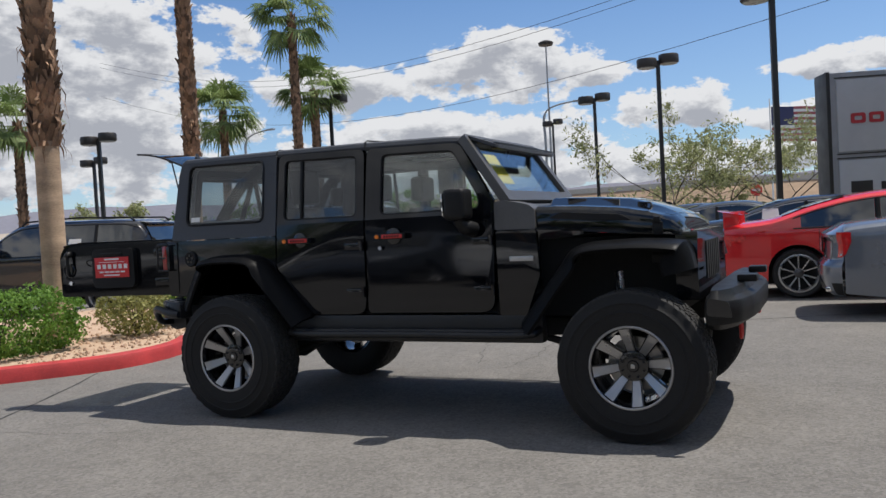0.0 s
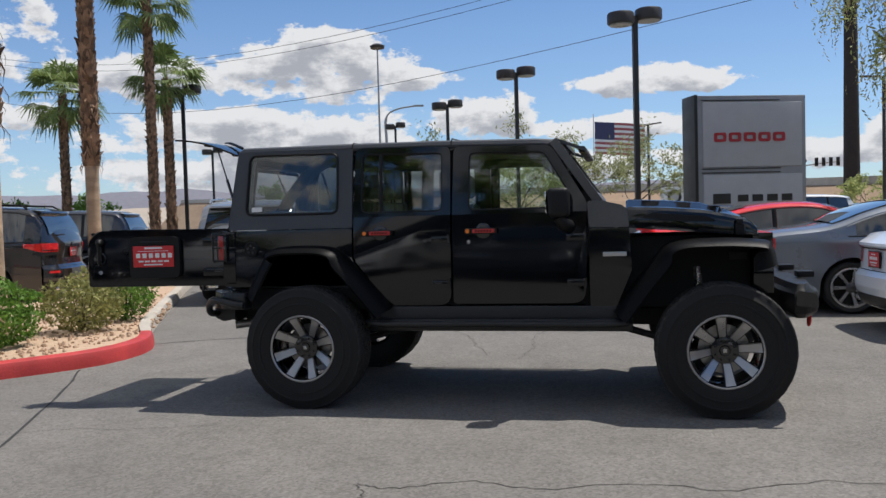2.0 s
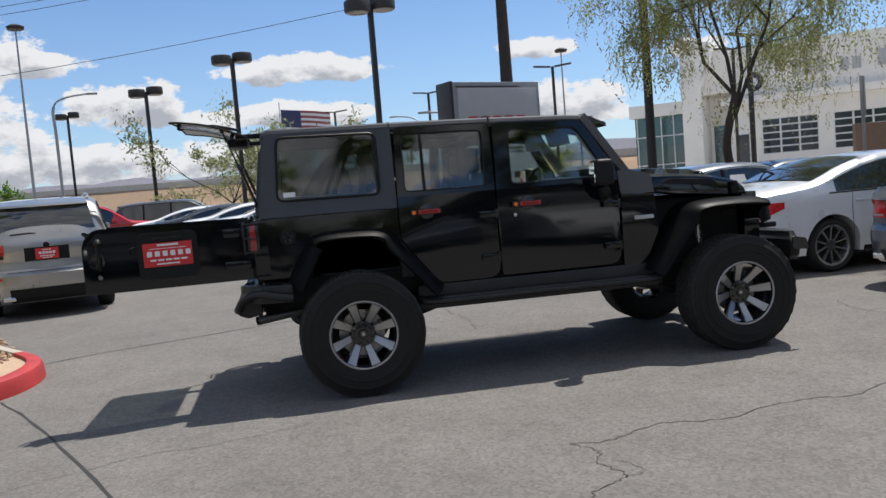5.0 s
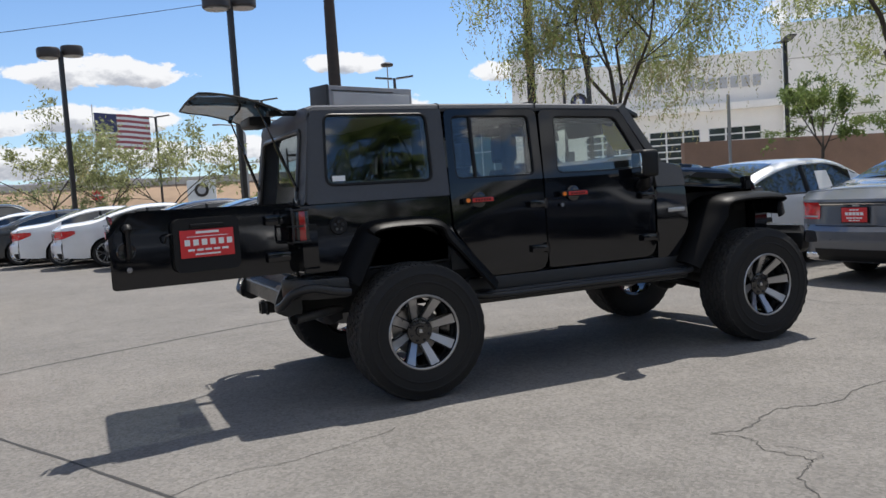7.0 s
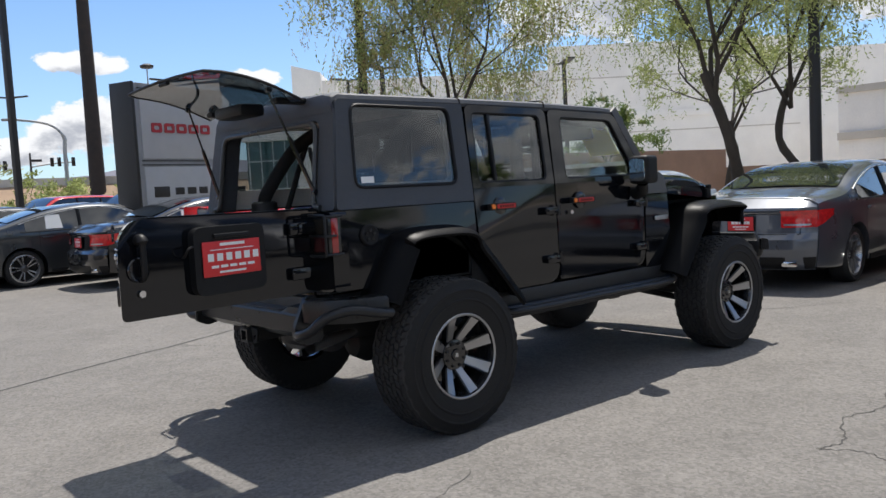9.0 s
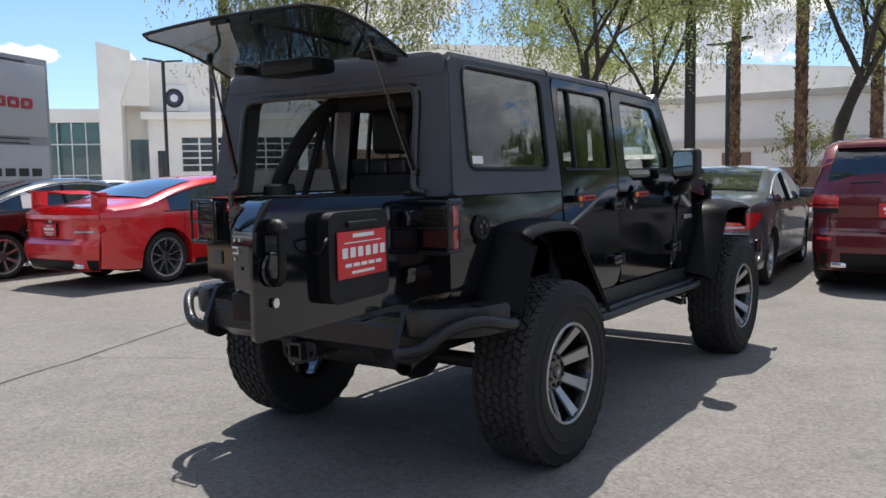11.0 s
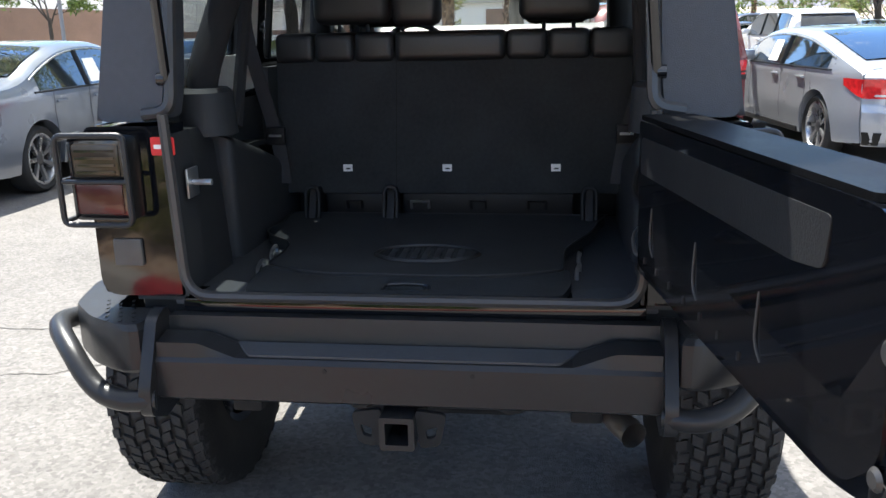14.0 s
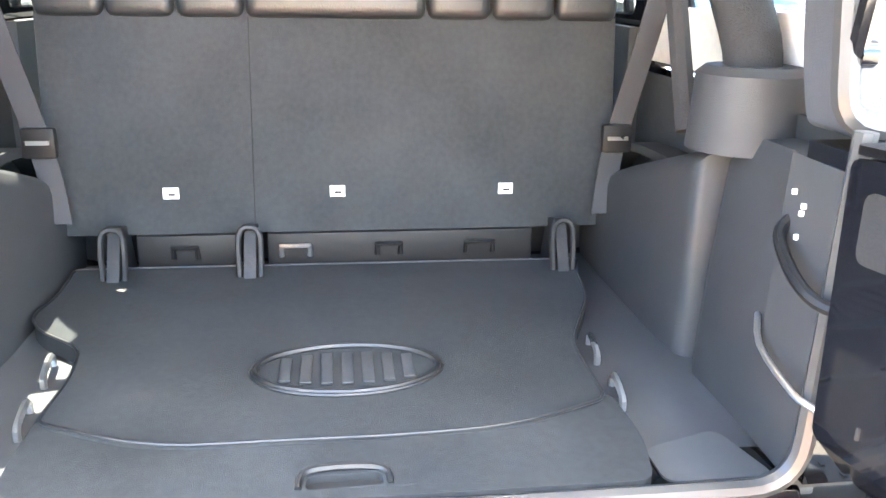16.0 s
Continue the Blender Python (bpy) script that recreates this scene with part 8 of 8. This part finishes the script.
# ---- buildings and walls ----
M["stucco"] = mat("white_stucco", (0.86, 0.82, 0.76), 0.9, var=0.06, scale=0.6, bump=0.2, bscale=25)
M["beige"] = mat("beige_stucco", (0.56, 0.51, 0.44), 0.9, var=0.07, scale=0.6, bump=0.2, bscale=25)
M["brick"] = mat("brown_block", (0.27, 0.17, 0.12), 0.9, var=0.15, scale=1.5, bump=0.4, bscale=14)
M["earth"] = mat("tan_earth", (0.30, 0.21, 0.14), 0.95, var=0.2, scale=0.08, bump=0.4, bscale=2)
M["barrier"] = mat("pale_concrete", (0.50, 0.47, 0.42), 0.9)
M["teal"] = mat("showroom_glass", (0.03, 0.09, 0.09), 0.05, coat=0.6, spec=0.8)
M["paneglass"] = mat("door_glass", (0.025, 0.035, 0.04), 0.06, coat=0.6)
M["mullion"] = mat("white_frame", (0.68, 0.68, 0.66), 0.5)
SHOW_SCALE = (0.67, 0.67, 0.69)
show = thing("dealer_building", "white stucco car showroom with glazed service doors", "building", (24.5, 41.0, 0), -40)
show.scale = SHOW_SCALE
# local x runs along the front, y goes into the building
doors = [(6.3, 10.9), (12.1, 16.6), (17.3, 21.8)]
bm = bmesh.new()
outline = [(3.6, 0), (40.0, 0), (40.0, 12.05), (3.6, 12.05)]
slab(bm, [outline] + [[(a, 2.75), (b, 2.75), (b, 5.75), (a, 5.75)] for a, b in doors], lambda u, v, d: Vector((u, d, v)), 0, 0.4)
part("front_wall", bm, M["stucco"], show)
bm = bmesh.new()
box(bm, 3.6, 40.0, 0.4, 24, 0, 11.9)
part("hall", bm, M["stucco"], show)
bm = bmesh.new()
box(bm, 3.1, 40.0, -0.9, 0.02, 7.2, 7.8, 0.02)
part("canopy", bm, M["stucco"], show)
for a, b in doors:
    bm = bmesh.new()
    box(bm, a, b, 0.14, 0.17, 2.75, 5.75)
    dr = part("service_door", bm, M["paneglass"], show, "glazed sectional service door")
    for k in range(4):
        bm = bmesh.new()
        x = a + (b - a) * k / 3
        box(bm, x - 0.08, x + 0.08, 0.08, 0.15, 2.75, 5.75)
        part("door_stile", bm, M["mullion"], dr)
    for k in range(6):
        bm = bmesh.new()
        z = 2.75 + 3.0 * k / 5
        box(bm, a, b, 0.085, 0.15, z - 0.06, z + 0.06)
        part("door_rail", bm, M["mullion"], dr)
bm = bmesh.new()
box(bm, 4.8, 7.0, -0.35, 0.0, 7.9, 10.1, 0.03)
em = part("emblem_box", bm, M["white"], show)
for r, mt, y in ((0.80, "pole", -0.38), (0.55, "flagblue", -0.40), (0.32, "white", -0.42)):
    bm = bmesh.new()
    disc(bm, (5.9, y, 9.0), r, 'y', -0.01, 24)
    part("emblem_ring", bm, M[mt], em)
for k in range(14):
    if k in (3, 6):
        continue
    bm = bmesh.new()
    u = 9.0 + 0.94 * k
    box(bm, u, u + 0.66, -0.16, 0.0, 9.1, 9.1 + (1.3 if k in (0, 1, 2, 7) else 0.95), 0.05)
    part("letter_block", bm, M["signgrey"], show)
bm = bmesh.new()
slab(bm, [[(0, 0), (0, 13.3), (2.6, 12.6), (2.6, 11.0), (1.7, 8.5), (1.7, 0)]], lambda u, v, d: Vector((u, d, v)), -2.4, 10)
part("fin_wall", bm, M["stucco"], show, smooth=False)
bm = bmesh.new()
box(bm, 1.7, 3.6, 1.2, 10, 0, 11.2)
part("entrance_wall", bm, M["stucco"], show)
bm = bmesh.new()
box(bm, 1.7, 3.9, -1.3, 0.4, 8.3, 12.0)
part("entrance_head", bm, M["stucco"], show)
bm = bmesh.new()
box(bm, 2.0, 3.5, 1.1, 1.19, 0.1, 5.6)
part("entrance_glass", bm, M["teal"], show)
bm = bmesh.new()
box(bm, 4.3, 5.2, -0.04, 0.0, 1.2, 4.6)
part("poster_case", bm, M["paneglass"], show)
bm = bmesh.new()
box(bm, -5.2, 0.0, 0.6, 12, 0, 7.0)
part("glass_hall", bm, M["teal"], show)
bm = bmesh.new()
box(bm, -5.5, 0.0, -0.2, 12, 7.0, 8.1)
part("glass_hall_roof", bm, M["stucco"], show)
for k in range(5):
    bm = bmesh.new()
    x = -5.0 + 1.15 * k
    box(bm, x - 0.05, x + 0.05, 0.48, 0.62, 0, 7.0)
    part("mullion", bm, M["mullion"], show)
for z in (2.6, 5.2):
    bm = bmesh.new()
    box(bm, -5.2, 0.0, 0.5, 0.61, z - 0.05, z + 0.05)
    part("transom", bm, M["mullion"], show)
block = thing("white_building", "tall plain white stucco block with a stepped roofline", "building", (24.5, 41.0, 0), -40)
block.scale = SHOW_SCALE
bm = bmesh.new()
box(bm, 23.6, 47.0, -0.7, 0.0, 0, 14.0)
part("tall_block", bm, M["stucco"], block)
bm = bmesh.new()
box(bm, 40.05, 47.0, 0.0, 24, 0, 13.9)
part("rear_hall", bm, M["stucco"], block)
bm = bmesh.new()
box(bm, 47.0, 84, -0.3, 24, 0, 12.8)
part("long_wing", bm, M["stucco"], block)
for z in (6.0, 11.0):
    bm = bmesh.new()
    box(bm, 23.6, 47.0, -0.73, -0.70, z - 0.05, z + 0.05)
    part("wall_reveal", bm, M["beige"], block)
# pale concrete forecourt, added to bounce sunlight onto the showroom's shaded front
M["forecourt"] = mat("bounce_concrete", (0.50, 0.48, 0.44), 0.9, var=0.1, scale=0.3, bump=0.2, bscale=20)
bm = bmesh.new()
slab(bm, [[(-14, -27), (70, -27), (70, 1.0), (-14, 1.0)]], lambda u, v, d: pose(24.5, 41.0, 0, 0, 0, -40) @ Vector((u * 0.67, v * 0.67, 0.03 - d)), 0, 0.05)
tagged(part("pavement_forecourt", bm, M["forecourt"]), "pale concrete forecourt added to bounce light onto the showroom", "pavement", kind="structure")
side_b = thing("beige_building", "long low beige stucco building with a shadow line coloured in as a band", "building", (0, -1.2, 0))
side_b.scale = (0.85, 0.85, 0.88)
bm = bmesh.new()
box(bm, 44, 60, -5.6, 17, 0, 5.6)
part("wall", bm, M["stucco"], side_b)
# shadow line put into the colour: a darker beige strip along the wall
bm = bmesh.new()
box(bm, 43.8, 44.0, -5.7, 17, 2.9, 3.3)
part("band", bm, M["beige"], side_b)
bm = bmesh.new()
box(bm, 43.8, 60.2, -5.8, 17, 5.4, 5.75)
part("parapet", bm, M["beige"], side_b)
for y in (3.0, 11.0):
    bm = bmesh.new()
    box(bm, 43.9, 44.05, y, y + 1.6, 1.5, 2.6)
    part("dark_vent", bm, M["brick"], side_b)


def wall_run(name, pts, label, material, th=0.3):
    bm = bmesh.new()
    pts = [(*site(x, y)[:2], tall(h, site(x, y)[2])) for x, y, h in pts]
    for (x0, y0, h0), (x1, y1, h1) in zip(pts, pts[1:]):
        d = Vector((x1 - x0, y1 - y0, 0)).normalized()
        n = Vector((-d.y, d.x, 0)) * th
        a, b = Vector((x0, y0, 0)), Vector((x1, y1, 0))
        loft(bm, [[a, a + n, a + n + Vector((0, 0, h0)), a + Vector((0, 0, h0))], [b, b + n, b + n + Vector((0, 0, h1)), b + Vector((0, 0, h1))]])
    return tagged(part(name, bm, material, smooth=False), label, "wall", kind="structure")


wall_run("wall_brown", [(23.0, 24.8, 2.75), (28, 24.0, 2.75), (38, 21.5, 2.6)], "brown block retaining wall before the white building", M["brick"])
wall_run("wall_low", [(38, 21.5, 1.6), (35.5, -3.2, 1.5)], "low brown block wall along the landscaped strip", M["brick"])
bm = bmesh.new()
box(bm, 29.6, 29.85, -6, 14, 0, 0.15, 0.02)
tagged(part("kerb_far", bm, M["kerbred"]), "red kerb along the landscaped strip", "kerb", kind="structure")
# raised road on an earth bank
bm = bmesh.new()
p0, p1 = Vector((46, 38.5, 0)), Vector((-95, 150, 0))
d = (p1 - p0).normalized()
n = Vector((d.y, -d.x, 0))
if n.y > 0:
    n = -n
prof = [(0, 0), (-3.0, 1.2), (-6.0, 2.4), (-30, 2.4), (-34, 0)]
loft(bm, [[p0.lerp(p1, t) + n * o + Vector((0, 0, z * (1 + 1.5 * t))) for o, z in prof] for t in (0, 0.25, 0.5, 0.75, 1)])
tagged(part("earth_bank", bm, M["earth"], smooth=False), "bare tan earth bank below the raised road", "bank", kind="structure")
bm = bmesh.new()
prof = [(-5.9, 2.33), (-5.9, 3.0), (-6.2, 3.0), (-6.4, 2.33)]
loft(bm, [[p0.lerp(p1, t) + n * o + Vector((0, 0, z + 3.6 * t)) for o, z in prof] for t in (0, 0.25, 0.5, 0.75, 1)])
tagged(part("road_barrier", bm, M["barrier"], smooth=False), "pale concrete barrier along the raised road", "barrier", kind="structure")
# distant hills
M["hill"] = mat("far_hill", (0.165, 0.165, 0.20), 0.95, var=0.15, scale=0.004)
M["desert"] = mat("far_desert", (0.36, 0.31, 0.26), 0.95, var=0.12, scale=0.01)
for nm, R, z0, z1, mtn, sd in (("hills_far", 2300, 62, 118, M["hill"], 3), ("desert_rise", 900, 8, 20, M["desert"], 8)):
    bm = bmesh.new()
    prev = None
    for i in range(241):
        a = -math.pi + 2 * math.pi * i / 240
        h = z0 + (z1 - z0) * (0.5 + 0.9 * noise.noise(Vector((a * 4, sd, 0))) + 0.35 * noise.noise(Vector((a * 17, sd, 1))))
        h = max(4, h)
        o = Vector((math.cos(a), math.sin(a), 0))
        q = (bm.verts.new(o * R), bm.verts.new(o * (R + h * 2.2) + Vector((0, 0, h))), bm.verts.new(o * (R + h * 5)))
        if prev:
            bm.faces.new((prev[0], q[0], q[1], prev[1]))
            bm.faces.new((prev[1], q[1], q[2], prev[2]))
        prev = q
    tagged(part(nm, bm, mtn), "low bare hills on the horizon", "hills", kind="structure")
# unseen showroom on the camera's side, added to darken reflections in the paint
home = thing("unseen_showroom", "unseen dark glazed showroom with a white fascia, added to shape reflections", "building", (0, -34, 0))
bm = bmesh.new()
box(bm, -30, 26, -14, 0, 0, 6.0)
part("hall", bm, M["paneglass"], home)
bm = bmesh.new()
box(bm, -30.5, 26.5, -14, 0.8, 4.6, 6.6)
part("fascia", bm, M["stucco"], home)
for k in range(15):
    bm = bmesh.new()
    x = -29.6 + 3.96 * k
    box(bm, x - 0.12, x + 0.12, -0.1, 0.15, 0, 4.6)
    part("mullion", bm, M["pole"], home)
# unseen block added to close the lot, white to keep bumper reflections neutral
office = thing("closing_building", "unseen plain white building added to close the lot", "building", (-55, -10, 0), 0)
bm = bmesh.new()
box(bm, -8, 0, -25, 25, 0, 5.5)
part("wall", bm, M["stucco"], office)

# ---- more vehicles round the lot ----
car("suv", "silver-grey family utility vehicle with roof rails", "car", dict(SUV, r=0.37), PAINT["warm_silver_paint"], (-4.62, 8.0, 0), 106, MULTI, roofrails=2, group="cars by the planting bed")
car("suv", "black utility vehicle with a window sheet", "car", SUV, PAINT["jet_paint"], (-9.3, 6.9, 0), 196, MULTI, roofrails=1, paper=0.35, group="cars by the planting bed")
car("suv", "dark blue utility vehicle beyond the planting bed", "car", SUV, PAINT["dark_blue_paint"], (-11.8, 13.2, 0), 195, MULTI, group="cars by the planting bed")
car("suv", "dark grey utility vehicle in the side lot", "car", SUV, PAINT["charcoal_paint"], (-15.5, 15.5, 0), 195, MULTI, group="cars by the planting bed")
car("suv", "bright red boxy utility vehicle in the far row", "car", SUV, PAINT["bright_red_paint"], (-9.6, 26.2, 0), 15, MULTI, group="far cars")
for i, (x, y, yaw, sp, pn, lab) in enumerate((
        (-5.3, 26.8, 2, SEDAN, "white_paint", "white sedan in the far row"), (-6.5, 29.4, 2, SUV, "charcoal_paint", "dark utility vehicle in the far row"), (-7.7, 32.0, 2, SEDAN, "silver_paint", "silver sedan in the far row"),
        (9.5, 27, 200, SUV, "white_paint", "white utility vehicle facing the lot"), (12.6, 26.2, 195, SEDAN, "silver_paint", "silver sedan beside the pylon"), (8.2, 33, 195, SUV, "bright_red_paint", "red utility vehicle beyond the pylon"),
        (5.0, 34, 200, SEDAN, "white_paint", "white sedan beyond the pylon"), (11.0, 36, 195, SEDAN, "dark_blue_paint", "blue sedan beyond the pylon"), (1.2, 36.5, 200, SEDAN, "pale_silver_paint", "pale sedan by the far lamps"),
        (19.5, 33.0, 172, COUPE, "white_paint", "white coupe before the showroom"), (24.0, 31.5, 172, SEDAN, "jet_paint", "black sedan before the showroom"), (12.5, 15.5, 4, SEDAN, "charcoal_paint", "dark sedan behind the silver sedan"),
        (21.5, -6.5, 5, SUV, "white_paint", "white pickup-sized vehicle across the lane"), (24, -9.2, 5, SEDAN, "pale_silver_paint", "pale sedan across the lane"), (20.0, -10.5, 5, SUV, "warm_silver_paint", "beige utility vehicle across the lane"),
        (12.6, -7.0, 5, SEDAN, "purple_paint", "purple coupe beyond the fastback"), (32, -8, 95, SEDAN, "charcoal_paint", "dark sedan in the far lane"), (34.5, -9, 95, SEDAN, "silver_paint", "silver sedan in the far lane"), (37, -9, 95, SUV, "dark_blue_paint", "blue utility vehicle in the far lane"))):
    car("parked_car", lab, "car", sp, PAINT[pn], (x, y, 0), yaw, MULTI, group="far cars")

for i, (x, sp, pn) in enumerate(((-8.4, SUV, "white_paint"), (-5.6, SEDAN, "silver_paint"), (-2.8, SUV, "white_paint"), (0.1, SEDAN, "charcoal_paint"), (3.0, SUV, "silver_paint"), (5.9, SEDAN, "white_paint"), (8.7, SUV, "dark_blue_paint"), (11.5, SEDAN, "white_paint"))):
    car("parked_car", "car parked in the row across the lane", "car", sp, PAINT[pn], (x, -15.5, 0), 92, MULTI, group="cars across the lane")

# ---- hydrant, stop sign, bollard ----
M["hydyellow"] = mat("hydrant_yellow", (0.62, 0.42, 0.03), 0.45, var=0.15)
hyd = thing("fire_hydrant", "yellow fire hydrant beside the landscaped strip", "fire hydrant", (18.2, 1.21, 0))
bm = bmesh.new()
lathe(bm, [(0.0, 0.0), (0.17, 0.0), (0.17, 0.05), (0.11, 0.07), (0.105, 0.55), (0.15, 0.56), (0.15, 0.62), (0.12, 0.68), (0.06, 0.76), (0.0, 0.78)], 18, 'z')
part("barrel", bm, M["hydyellow"], hyd)
for a in (0, 90, 180):
    bm = bmesh.new()
    tube(bm, [(0.09, 0, 0.46), (0.20, 0, 0.46)], 0.055, 12)
    bmesh.ops.transform(bm, matrix=pose(0, 0, 0, 0, 0, a), verts=bm.verts[:])
    part("outlet_cap", bm, M["hydyellow"], hyd)
bm = bmesh.new()
tube(bm, [(0, 0, 0.77), (0, 0, 0.84)], 0.03, 6)
part("valve_nut", bm, M["hydyellow"], hyd)
stop = thing("stop_sign", "red octagonal stop sign on a thin post", "sign", (*(Vector((4.05, -5.7)) + 1.45 * (Vector(site(0.9, 41.9)[:2]) - Vector((4.05, -5.7)))), 0), -8)
bm = bmesh.new()
tube(bm, [(0, 0, 0), (0, 0, 2.75)], 0.035, 8)
part("post", bm, M["galv"], stop)
bm = bmesh.new()
slab(bm, [[(0.40 * math.cos(math.pi / 8 + math.pi * k / 4), 2.35 + 0.40 * math.sin(math.pi / 8 + math.pi * k / 4)) for k in range(8)]], lambda u, v, d: Vector((u, -0.05 + d, v)), 0, 0.01)
part("panel", bm, M["redprint"], stop)
for z in (2.31,):
    bm = bmesh.new()
    for k in range(4):
        box(bm, -0.27 + 0.14 * k, -0.17 + 0.14 * k, -0.054, -0.05, z, z + 0.12)
    part("print_bar", bm, M["white"], stop)


def traffic_signal(at, h, arm, heads):
    """A signal mast on the raised road with its heads along the arm."""
    root = thing("traffic_signal", "dark traffic signal mast with heads along its arm", "traffic light", at, 0, "signals on the raised road")
    bm = bmesh.new()
    tube(bm, [(0, 0, 0), (0, 0, h)], [0.13, 0.08], 8)
    part("pole", bm, M["pole"], root)
    bm = bmesh.new()
    tube(bm, smooth_path([(0, 0, h * 0.62), (arm * 0.5, 0, h * 0.70), (arm, 0, h * 0.74)], 3), 0.06, 8)
    part("mast_arm", bm, M["galv"], root)
    bm = bmesh.new()
    box(bm, 0.05, 0.95, -0.04, 0.0, h * 0.76, h * 0.76 + 0.22, 0.01)
    part("street_plate", bm, M["pole"], root)
    for k in range(heads):
        x = arm * (1.0 - 0.17 * k)
        bm = bmesh.new()
        box(bm, x - 0.15, x + 0.15, -0.2, -0.03, h * 0.74 - 0.38, h * 0.74 + 0.42, 0.04)
        for j in range(3):
            lathe(bm, [(0.09, -0.12), (0.10, 0.0)], 10, 'y', (x, -0.22, h * 0.74 - 0.22 + 0.24 * j))
        part("signal_head", bm, M["puck"], root)


traffic_signal((12.3, 75.0, 3.2), 2.7, 3.1, 2)
traffic_signal((17.5, 75.0, 3.0), 3.3, 3.6, 4)
